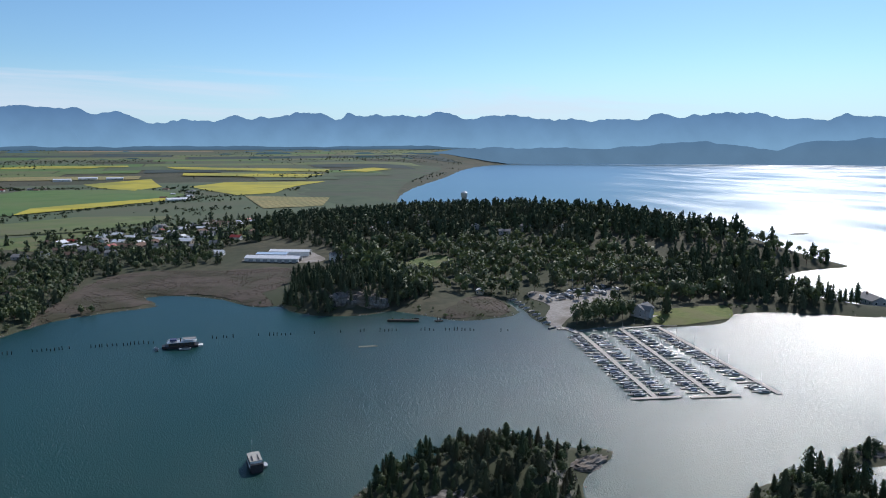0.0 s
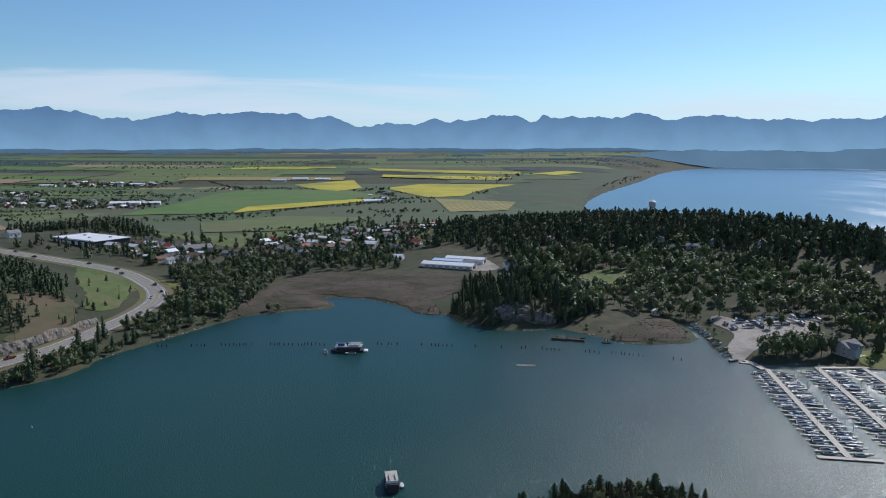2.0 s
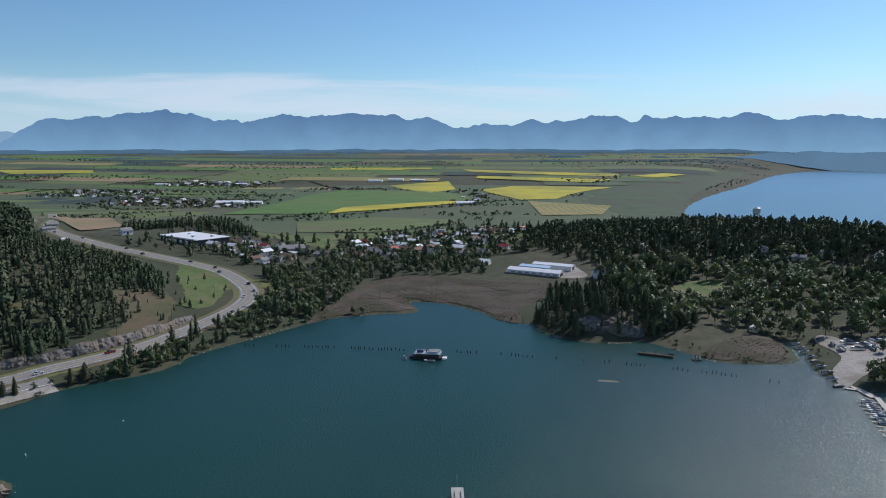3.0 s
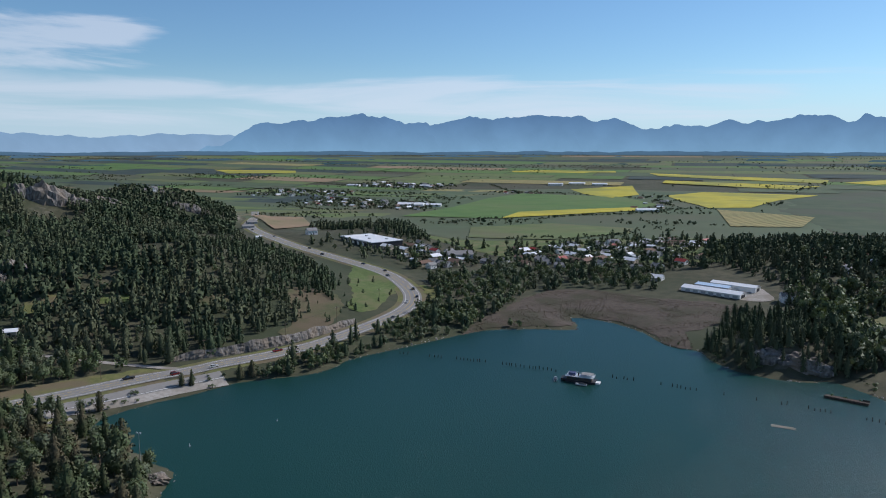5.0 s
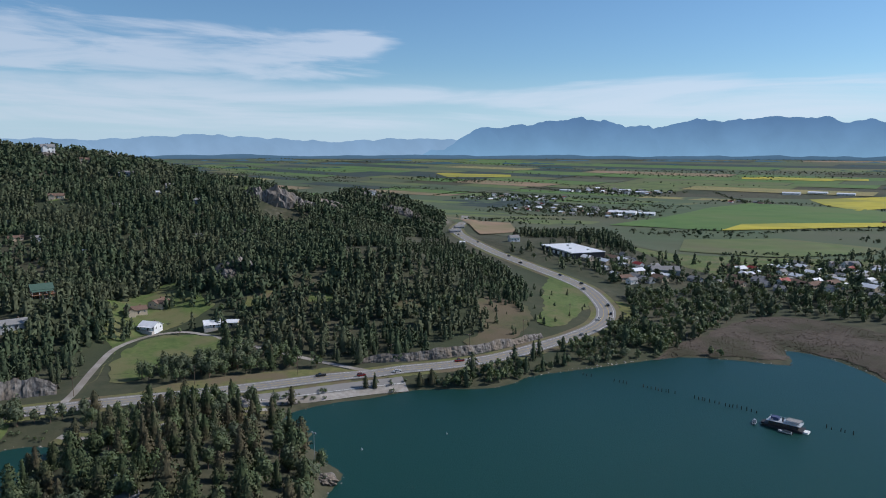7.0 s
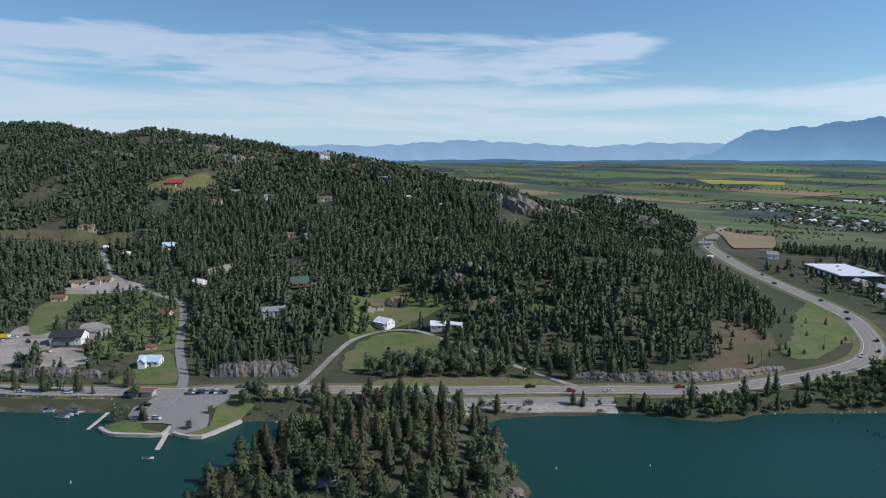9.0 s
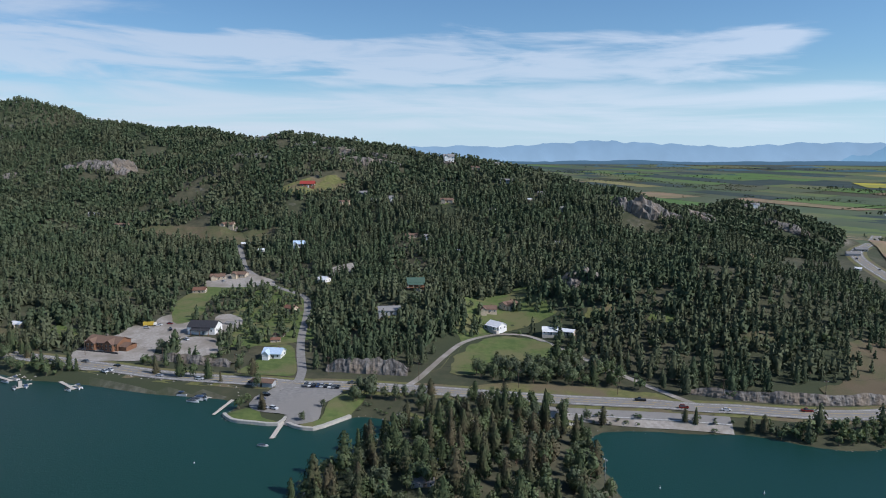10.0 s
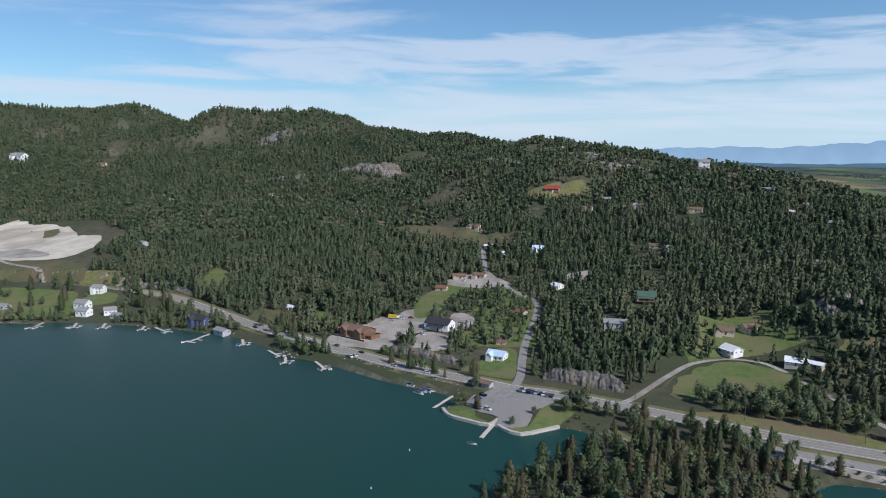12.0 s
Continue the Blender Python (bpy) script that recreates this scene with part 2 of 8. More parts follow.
ROCK = material("rock", (0.070, 0.065, 0.060), (0.235, 0.218, 0.198), 0.55, 0.9, c=(0.20, 0.165, 0.13), big=0.10, space="World", bump=1.0, bump_scale=0.9, sharp=(0.36, 0.62), stretch=(1, 1, 0.3))
SHORE_STONE = material("shore_stone", (0.26, 0.24, 0.21), (0.42, 0.39, 0.34), 0.8, 0.9, vary="island", spread=0.3, space="World")
CROP = material("green_crop", (0.078, 0.150, 0.038), (0.10, 0.175, 0.046), 0.02, 0.9, c=(0.11, 0.16, 0.05), big=0.004, space="World")
PASTURE = material("pasture", (0.100, 0.145, 0.045), (0.135, 0.170, 0.060), 0.03, 0.9, c=(0.125, 0.128, 0.062), big=0.006, space="World")
RAPE = material("yellow_rapeseed", (0.40, 0.345, 0.03), (0.46, 0.40, 0.05), 0.03, 0.9, c=(0.27, 0.27, 0.05), big=0.006, space="World")
STUBBLE = material("striped_stubble", (0.29, 0.245, 0.10), (0.22, 0.21, 0.085), 0.02, 0.95, space="World")


def in_rows(m, turn, scale):
    """Adds tramlines: rows of paler and darker ground."""
    nt = m.node_tree
    bs = nt.nodes["Principled BSDF"]
    old = bs.inputs["Base Color"].links[0].from_socket
    geo, mp, wv, mr, hs = (nt.nodes.new("ShaderNode" + k) for k in ("NewGeometry", "Mapping", "TexWave", "MapRange", "HueSaturation"))
    mp.inputs["Rotation"].default_value = (0, 0, turn)
    nt.links.new(geo.outputs["Position"], mp.inputs[0])
    nt.links.new(mp.outputs[0], wv.inputs["Vector"])
    wv.inputs["Scale"].default_value, wv.inputs["Distortion"].default_value = scale, 0.6
    nt.links.new(wv.outputs["Fac"], mr.inputs[0])
    mr.inputs[3].default_value, mr.inputs[4].default_value = 0.7, 1.2
    nt.links.new(mr.outputs[0], hs.inputs["Value"])
    nt.links.new(old, hs.inputs["Color"])
    nt.links.new(hs.outputs[0], bs.inputs["Base Color"])
    return m


in_rows(STUBBLE, 0.5, 0.03)
FAR_GREEN = material("hay_meadow", (0.070, 0.104, 0.054), (0.092, 0.122, 0.064), 0.01, 0.95, c=(0.098, 0.104, 0.062), big=0.003, space="World")
TILLED = material("tilled_soil", (0.24, 0.17, 0.11), (0.30, 0.21, 0.13), 0.04, 0.95, c=(0.20, 0.17, 0.09), big=0.01, space="World")
WHITE = material("white_paint", (0.80, 0.80, 0.78), (0.72, 0.72, 0.70), 0.8, 0.55, bump=0.05)
METALROOF = material("white_metal_roof", (0.78, 0.79, 0.80), (0.70, 0.71, 0.73), 0.4, 0.45, spec=0.4)
GREYROOF = material("grey_shingles", (0.20, 0.20, 0.20), (0.28, 0.27, 0.26), 2.0, 0.9, bump=0.3)
BROWNROOF = material("brown_shingles", (0.14, 0.09, 0.066), (0.20, 0.13, 0.095), 2.0, 0.9, bump=0.3)
REDROOF = material("red_metal_roof", (0.36, 0.06, 0.045), (0.30, 0.052, 0.04), 1.0, 0.5)
RUSTROOF = material("rust_brown_roof", (0.20, 0.10, 0.065), (0.16, 0.085, 0.06), 1.0, 0.8, bump=0.2)
GREENROOF = material("green_metal_roof", (0.06, 0.11, 0.08), (0.08, 0.13, 0.10), 1.0, 0.5)
BLUEROOF = material("pale_blue_metal_roof", (0.42, 0.55, 0.70), (0.50, 0.62, 0.75), 0.8, 0.4, spec=0.5)
LOGWOOD = material("stained_logs", (0.17, 0.085, 0.05), (0.24, 0.125, 0.07), 1.5, 0.75, bump=0.3, stretch=(1, 1, 6))
TAN = material("tan_siding", (0.46, 0.38, 0.28), (0.52, 0.44, 0.33), 1.0, 0.8)
GREYWALL = material("grey_siding", (0.34, 0.35, 0.36), (0.40, 0.41, 0.42), 1.0, 0.8)
NAVY = material("navy_siding", (0.05, 0.07, 0.14), (0.07, 0.09, 0.18), 1.0, 0.7)
DARK = material("dark_trim", (0.03, 0.03, 0.035), (0.05, 0.05, 0.055), 2.0, 0.6)
GLASS = material("window_glass", (0.03, 0.04, 0.05), (0.05, 0.06, 0.07), 0.5, 0.08, spec=0.6)
CONCRETE = material("concrete", (0.36, 0.345, 0.31), (0.45, 0.43, 0.39), 0.6, 0.9, bump=0.2)
DOCKWOOD = material("weathered_planks", (0.42, 0.39, 0.34), (0.55, 0.51, 0.45), 1.2, 0.85, stretch=(1, 6, 1), bump=0.2)
PILEWOOD = material("old_piles", (0.04, 0.035, 0.03), (0.08, 0.065, 0.05), 2.0, 0.9, bump=0.5)
LINE_WHITE = material("road_paint", (0.72, 0.72, 0.70), (0.6, 0.6, 0.58), 1.5, 0.7, space="World")
LINE_YELLOW = material("yellow_road_paint", (0.60, 0.42, 0.06), (0.5, 0.36, 0.06), 1.5, 0.7, space="World")
TYRE = material("tyre_rubber", (0.02, 0.02, 0.02), (0.03, 0.03, 0.03), 5, 0.9)
STEEL = material("galvanised_steel", (0.45, 0.46, 0.47), (0.55, 0.56, 0.57), 3, 0.45, metal=0.8)

# ---- the lie of the land ----
BAY = [(-560, -900), (-530, -500), (-502, -264), (-502, -209), (-490, -143), (-464, -76), (-453, -38), (-425, -21), (-402, -4), (-387, 24), (-381, 41),
       (-361, 64), (-350, 80), (-340, 94), (-325, 109), (-308, 105), (-296, 98), (-286, 101), (-274, 120), (-268, 128), (-261, 136), (-271, 157), (-260, 174), (-247, 171), (-228, 150), (-200, 122),
       (-170, 102), (-135, 96), (-105, 120), (-100, 160), (-118, 197), (-131, 211), (-137, 227), (-148, 233), (-178, 243), (-207, 262), (-188, 301),
       (-178, 324), (-160, 339), (-143, 358), (-140, 381), (-127, 406), (-112, 432), (-98, 455), (-73, 478), (-28, 493), (-39, 525)]
EAST_SHORE = [(-9, 520), (18, 496), (32, 470), (49, 466), (56, 443), (72, 428), (95, 421), (117, 427), (140, 396), (154, 387), (183, 390), (193, 410),
              (196, 434), (203, 426), (192, 378), (196, 352), (204, 346), (235, 342), (255, 331), (293, 329), (310, 343), (330, 345), (364, 326),
              (396, 306), (432, 300), (440, 312), (412, 335), (402, 362), (404, 392), (428, 420), (468, 447), (520, 450), (535, 458), (530, 478)]
LAKE = [(500, 545), (455, 700), (405, 900), (372, 1100), (355, 1274), (520, 1690), (780, 2190), (1090, 2830), (1400, 3340), (1700, 3600), (2300, 3700),
        (3000, 3500), (3600, 3000), (4050, 2300), (4400, 1000), (4400, -1500), (2000, -3500), (-300, -3200)]
ISLANDS = {
    "wooded": [(36, 188), (50, 203), (75, 211), (100, 213), (118, 206), (130, 197), (116, 190), (106, 176), (100, 158), (72, 152), (44, 164)],
    "south": [(142, 148), (158, 160), (184, 160), (192, 148), (180, 128), (150, 128)],
    "rock": [(196, 165), (212, 172), (234, 169), (230, 160), (206, 159)],
    "far": [(655, 640), (672, 646), (690, 642), (680, 634)],
}
# hills: centre x, y, height, radius
HILLS = [(-1583, -977, 206, 444), (-1570, -430, 20, 110), (-1859, -673, 106, 387), (-1725, -214, 141, 322), (-1480, -11, 86, 295), (-1270, 190, 76, 260), (-1120, 330, 79, 230),
         (-950, 490, 68, 190), (-800, 560, 49, 170), (-880, 250, 34, 170), (-1085, 40, 9, 200), (-690, 620, 22, 150), (-705, 850, 54, 112),
         (-567, 588, 30, 110), (-435, 245, 20, 50), (-640, 400, 38, 170), (-337, 505, 24, 88), (-300, 450, 9, 80), (-398, 384, 17, 55), (-548, 548, -16, 30), (-640, 700, 7, 40),
         (-1300, -300, 60, 350), (-900, -150, 26, 250), (-430, 480, 16, 110)]
EAST_HILLS = [(300, 770, 20, 150), (410, 640, 22, 110), (470, 520, 12, 60), (360, 520, 8, 90), (90, 452, 9, 26), (115, 470, 5, 30), (380, 345, 3, 30),
              (-300, 830, 5, 45), (-345, 870, 8, 50), (-330, 740, 9, 130), (-440, 800, 6, 90), (60, 780, 11, 120), (190, 650, 4, 80)]
CENTRE = (30.0, 40.0)


def closed_spline(pts, steps=3):
    """Catmull-Rom through the corners of a ring."""
    p, out = np.array(pts, float), []
    for i in range(len(p)):
        a, b, c, d = p[i - 1], p[i], p[(i + 1) % len(p)], p[(i + 2) % len(p)]
        for k in range(steps):
            t = k / steps
            out.append(0.5 * (2 * b + (c - a) * t + (2 * a - 5 * b + 4 * c - d) * t * t + (3 * b - a - 3 * c + d) * t ** 3))
    return np.array(out)


def open_spline(pts, step=6.0):
    p, out = np.array(pts, float), []
    p = np.vstack([2 * p[0] - p[1], p, 2 * p[-1] - p[-2]])
    for i in range(1, len(p) - 2):
        a, b, c, d = p[i - 1], p[i], p[i + 1], p[i + 2]
        n = max(1, int(np.linalg.norm(c - b) / step))
        for k in range(n):
            t = k / n
            out.append(0.5 * (2 * b + (c - a) * t + (2 * a - 5 * b + 4 * c - d) * t * t + (3 * b - a - 3 * c + d) * t ** 3))
    out.append(p[-2])
    return np.array(out)


def inside(x, y, ring):
    odd = np.zeros(x.shape, bool)
    for (ax, ay), (bx, by) in zip(ring, np.roll(ring, -1, 0)):
        if ay != by:
            odd ^= ((ay > y) != (by > y)) & (x < (bx - ax) * (y - ay) / (by - ay) + ax)
    return odd


def dist_line(x, y, pts, ring=False):
    """Distance to a polyline, and the share of its length at the nearest point."""
    best, where = np.full(x.shape, 1e9), np.zeros(x.shape)
    ends = np.roll(pts, -1, 0) if ring else pts[1:]
    n = len(ends)
    for i, ((ax, ay), (bx, by)) in enumerate(zip(pts, ends)):
        dx, dy = bx - ax, by - ay
        t = np.clip(((x - ax) * dx + (y - ay) * dy) / (dx * dx + dy * dy + 1e-9), 0, 1)
        d = np.hypot(x - ax - t * dx, y - ay - t * dy)
        near = d < best
        best, where = np.where(near, d, best), np.where(near, (i + t) / n, where)
    return best, where


def value_noise(x, y, seed=0):
    """Smooth lattice noise, -1 to 1."""
    xi, yi = np.floor(x).astype(np.int64), np.floor(y).astype(np.int64)
    u, v = x - xi, y - yi
    u, v = u * u * (3 - 2 * u), v * v * (3 - 2 * v)

    def h(i, j):
        n = (i * 374761393 + j * 668265263 + seed * 974711) & 0x7FFFFFFF
        n = ((n ^ (n >> 13)) * 1274126177) & 0x7FFFFFFF
        return ((n ^ (n >> 16)) & 0xFFFF) / 32767.5 - 1
    return (h(xi, yi) * (1 - u) + h(xi + 1, yi) * u) * (1 - v) + (h(xi, yi + 1) * (1 - u) + h(xi + 1, yi + 1) * u) * v


def fbm(x, y, scale, octaves=4, seed=0):
    out, amp = 0, 1.0
    for k in range(octaves):
        out = out + amp * value_noise(x / scale, y / scale, seed + k)
        scale, amp = scale / 2.03, amp * 0.5
    return out


def smooth(v, a, b):
    t = np.clip((v - a) / (b - a), 0, 1)
    return t * t * (3 - 2 * t)


WATER_RING = closed_spline(BAY + EAST_SHORE + LAKE)
ISLE_RINGS = {k: closed_spline(v) for k, v in ISLANDS.items()}
# the highway with its levels: it climbs round the bend to the town terrace
HIGHWAY_LEVELS = open_spline([(-664, -360, 4.5), (-647, -293, 4.5), (-625, -225, 4.5), (-597, -165, 4.4), (-549, -116, 4.3), (-480, -54, 4.2), (-447, -20, 4.2), (-397, 36, 4.2), (-366, 70, 4.2),
                              (-340, 108, 4.2), (-315, 150, 4.2), (-289, 194, 4.2), (-264, 231, 4.2), (-241, 266, 4.2), (-219, 304, 4.2), (-200, 334, 4.2), (-181, 361, 4.2), (-167, 390, 4.2),
                              (-159, 426, 4.2), (-153, 465, 4.2), (-153, 500, 4.3), (-161, 530, 4.9), (-177, 558, 6.2), (-206, 593, 8.5), (-236, 615, 10.3), (-268, 634, 11.8), (-308, 660, 13.0),
                              (-365, 700, 13.8), (-418, 744, 14.2), (-467, 787, 14.4), (-510, 830, 14.4), (-556, 890, 13.5), (-620, 1000, 10.0), (-700, 1120, 7.0)])
HIGHWAY = HIGHWAY_LEVELS[:, :2]
SIDE_ROAD = open_spline([(-322, 140), (-345, 147), (-375, 152), (-410, 159), (-455, 171), (-494, 180), (-530, 184), (-575, 168), (-616, 159), (-657, 151), (-717, 153), (-786, 155)])
FARM_DRIVE = open_spline([(-294, 196), (-303, 206), (-320, 221), (-338, 238), (-356, 258), (-363, 283), (-355, 301), (-338, 307), (-300, 312), (-263, 317), (-236, 321), (-208, 326)])
ROADS = [(HIGHWAY, 7.5, 4.2), (SIDE_ROAD, 3.5, None), (FARM_DRIVE, 2.2, None)]


def shore_distance(x, y):
    """Metres inland; negative over water."""
    d, _ = dist_line(x, y, WATER_RING, True)
    d = np.where(inside(x, y, WATER_RING), -d, d)
    for ring in ISLE_RINGS.values():
        e, _ = dist_line(x, y, ring, True)
        d = np.maximum(d, np.where(inside(x, y, ring), e, -e))
    return d


def raw_height(x, y):
    d = shore_distance(x, y) + 2.2 * fbm(x, y, 22, 3, 5)
    z = np.where(d > 0, 3.4 * (1 - np.exp(-np.maximum(d, 0) / 14)), np.maximum(d * 0.16, -7))
    inland = smooth(d, 15, 110)
    hill = sum(h * np.exp(-((x - cx) ** 2 + (y - cy) ** 2) / r ** 2) for cx, cy, h, r in HILLS) * inland
    hill = hill * (1 + 0.10 * fbm(x, y, 160, 3, 11)) + smooth(hill, 6, 30) * (5.0 * np.abs(fbm(x, y, 70, 4, 21)) - 2.0)
    near = sum(h * np.exp(-((x - cx) ** 2 + (y - cy) ** 2) / r ** 2) for cx, cy, h, r in EAST_HILLS) * smooth(d, 2, 24)
    isle = sum(h * np.exp(-((x - cx) ** 2 + (y - cy) ** 2) / r ** 2) for cx, cy, h, r in ((85, 185, 9, 26), (60, 183, 5, 20), (165, 146, 5, 18), (-165, 170, 7, 55))) * smooth(d, 0, 12)
    far = np.hypot(x - CENTRE[0], y - CENTRE[1])
    rise = np.maximum(0, 115 - far * 115 / (2000 * np.exp(0.0007 * np.maximum(far - 2000, 0))) ) * (far > 2000)
    rise = rise * smooth(d, 0, 400)
    return z + 1.6 * inland + hill + near + isle + rise + 0.35 * inland * fbm(x, y, 40, 3, 3)


def height(x, y):
    x, y = np.atleast_1d(np.asarray(x, float)), np.atleast_1d(np.asarray(y, float))
    z = raw_height(x, y)
    for line, half, level in ROADS:
        box = (x > line[:, 0].min() - 60) & (x < line[:, 0].max() + 60) & (y > line[:, 1].min() - 60) & (y < line[:, 1].max() + 60)
        if not box.any():
            continue
        d, s = dist_line(x[box], y[box], line)
        prof = PROFILES[id(line)]
        target = np.interp(s, np.linspace(0, 1, len(prof)), prof)
        reach = 13 if half > 5 else 9
        w = 1 - smooth(d, half + 4, half + 4 + reach)
        z[box] = z[box] * (1 - w) + target * w
    return z


PROFILES = {}
for line, half, level in ROADS:
    zz = raw_height(line[:, 0], line[:, 1])
    k = np.ones(15) / 15
    zz = np.convolve(np.pad(zz, 7, "edge"), k, "valid")
    if level:
        zz = HIGHWAY_LEVELS[:, 2]
    PROFILES[id(line)] = zz


def axis(dense_from, dense_to, step, lo, hi):
    mid = list(np.arange(dense_from, dense_to + 1, step))
    s, v = step, mid[-1]
    while v < hi:
        s *= 1.07
        v += s
        mid.append(min(v, hi))
    s, v = step, mid[0]
    while v > lo:
        s *= 1.07
        v -= s
        mid.insert(0, max(v, lo))
    return np.array(mid)


GX, GY = axis(-1150, 560, 6.0, -4700, 4700), axis(-330, 960, 6.0, -3400, 4780)
gx, gy = np.meshgrid(GX, GY)
GZ = height(gx.ravel(), gy.ravel()).reshape(gx.shape)


def ground_z(x, y):
    """Height of the ground sheet itself."""
    x, y = np.atleast_1d(np.asarray(x, float)), np.atleast_1d(np.asarray(y, float))
    i = np.clip(np.searchsorted(GX, x) - 1, 0, len(GX) - 2)
    j = np.clip(np.searchsorted(GY, y) - 1, 0, len(GY) - 2)
    u, v = (x - GX[i]) / (GX[i + 1] - GX[i]), (y - GY[j]) / (GY[j + 1] - GY[j])
    return (GZ[j, i] * (1 - u) + GZ[j, i + 1] * u) * (1 - v) + (GZ[j + 1, i] * (1 - u) + GZ[j + 1, i + 1] * u) * v


def gz(x, y):
    return float(ground_z(x, y)[0])


def raw_mesh(name, verts, faces, mats, index=None, flat=True, normals=None):
    """A mesh from arrays: verts (n, 3), faces (m, 3 or 4)."""
    me = bpy.data.meshes.new(name)
    verts, faces = np.asarray(verts, np.float32), np.asarray(faces, np.int32)
    k = faces.shape[1]
    me.vertices.add(len(verts))
    me.vertices.foreach_set("co", verts.ravel())
    me.loops.add(faces.size)
    me.loops.foreach_set("vertex_index", faces.ravel())
    me.polygons.add(len(faces))
    me.polygons.foreach_set("loop_start", np.arange(0, faces.size, k, dtype=np.int32))
    for m in mats:
        me.materials.append(m)
    if index is not None:
        me.polygons.foreach_set("material_index", np.asarray(index, np.int32))
    me.update(calc_edges=True)
    me.polygons.foreach_set("use_smooth", np.full(len(faces), not flat or normals is not None))
    if normals is not None:
        me.normals_split_custom_set_from_vertices(np.asarray(normals, np.float32))
    return me


def sheet(name, xs, ys, zs, mat):
    nx, ny = len(xs), len(ys)
    X, Y = np.meshgrid(xs, ys)
    v = np.stack([X.ravel(), Y.ravel(), zs.ravel()], 1)
    i = np.arange(nx * ny).reshape(ny, nx)
    f = np.stack([i[:-1, :-1], i[:-1, 1:], i[1:, 1:], i[1:, :-1]], -1).reshape(-1, 4)
    return new(name, raw_mesh(name, v, f, [mat], flat=False))


tagged(sheet("ground", GX, GY, GZ, GROUND), "hilly lakeside ground of dry grass, soil and bare rock", "ground", kind="structure")
wx, wy = np.linspace(-900, 4700, 60), np.linspace(-3400, 3900, 70)
tagged(sheet("water", wx, wy, np.zeros((70, 60)), WATER), "teal lake water with small wind ripples", "lake", kind="structure")


# ---- sheets laid on the ground ----
def drape(name, ring, mat, label, category, lift=0.25, rough=2.0, steps=3, most=90):
    """A patch of the ground inside a ring, following the land."""
    r = closed_spline(ring, steps) if steps > 1 else np.array(ring, float)
    if rough:
        ends, fine = np.roll(r, -1, 0), []
        for a, b in zip(r, ends):
            n = max(1, int(np.linalg.norm(b - a) / 3.0)) if len(r) < 90 else 1
            fine += [a + (b - a) * k / n for k in range(n)]
        r = np.array(fine)
        r = r + rough * np.stack([fbm(r[:, 0], r[:, 1], 11, 3, 7), fbm(r[:, 0], r[:, 1], 11, 3, 9)], 1)
    bm = bmesh.new()
    bm.faces.new([bm.verts.new((x, y, 0)) for x, y in r])
    lo, hi = r.min(0), r.max(0)
    for ax in (0, 1):
        lines = (GX if ax == 0 else GY)
        lines = [v for v in lines if lo[ax] < v < hi[ax]]
        if len(lines) > most:
            lines = lines[::len(lines) // most + 1]
        for v in lines:
            co, no = ((v, 0, 0), (1, 0, 0)) if ax == 0 else ((0, v, 0), (0, 1, 0))
            bmesh.ops.bisect_plane(bm, geom=bm.verts[:] + bm.edges[:] + bm.faces[:], plane_co=co, plane_no=no)
    bmesh.ops.triangulate(bm, faces=bm.faces[:])
    xy = np.array([(v.co.x, v.co.y) for v in bm.verts])
    for v, z in zip(bm.verts, ground_z(xy[:, 0], xy[:, 1])):
        v.co.z = z + lift
    me = bpy.data.meshes.new(name)
    bmesh.ops.recalc_face_normals(bm, faces=bm.faces[:])
    bm.to_mesh(me)
    bm.free()
    if me.polygons and me.polygons[0].normal.z < 0:
        me.flip_normals()
    me.materials.append(mat)
    return tagged(new(name, me), label, category, kind="structure")


def ribbon(line, half, lift, offset=0.0):
    """Verts and faces of a strip along a line."""
    t = np.gradient(line, axis=0)
    t /= np.linalg.norm(t, axis=1)[:, None]
    n = np.stack([t[:, 1], -t[:, 0]], 1)
    v = []
    for side in (-half, 0, half):
        p = line + n * (side + offset)
        v.append(np.column_stack([p, ground_z(p[:, 0], p[:, 1]) + lift]))
    k = len(line)
    v = np.vstack(v)
    a = np.arange(k - 1)
    f = np.vstack([np.stack([a, a + k, a + k + 1, a + 1], 1), np.stack([a + k, a + 2 * k, a + 2 * k + 1, a + k + 1], 1)])
    return v, f


def strip(name, line, half, mat, label, category="road", lift=0.35, offset=0.0):
    v, f = ribbon(line, half, lift, offset)
    f = f[:, ::-1]
    return tagged(new(name, raw_mesh(name, v, f, [mat])), label, category, kind="structure")


strip("verge", HIGHWAY, 11.5, VERGE, "mown grass verge along the highway", "grass", 0.15)
highway = strip("road", HIGHWAY, 7.2, ASPHALT, "worn grey asphalt highway with wide shoulders", lift=0.40)
strip("road_side", SIDE_ROAD, 2.7, ASPHALT, "narrow grey asphalt side road", lift=0.30)
strip("drive", FARM_DRIVE, 2.0, GRAVEL, "pale gravel farm drive", "drive", lift=0.30)
GRASS_PATH = open_spline([(-262, 180), (-247, 185), (-236, 198), (-228, 218), (-220, 240), (-214, 255)])
strip("path", GRASS_PATH, 1.6, GRAVEL, "pale footpath through the wooded point", "path", lift=0.3)
strip("path_verge", GRASS_PATH, 5.0, VERGE, "dry grass beside the footpath", "grass", lift=0.16)
PULL_OUT = HIGHWAY[(HIGHWAY[:, 1] > 252) & (HIGHWAY[:, 1] < 338)]
strip("pull_out", PULL_OUT, 3.6, ASPHALT, "grey lay-by road between highway and water", "road", 0.36, 15.5)
strip("shore_strip", PULL_OUT, 3.0, GRAVEL, "pale stony strip below the lay-by", "shore", 0.22, 21.5)
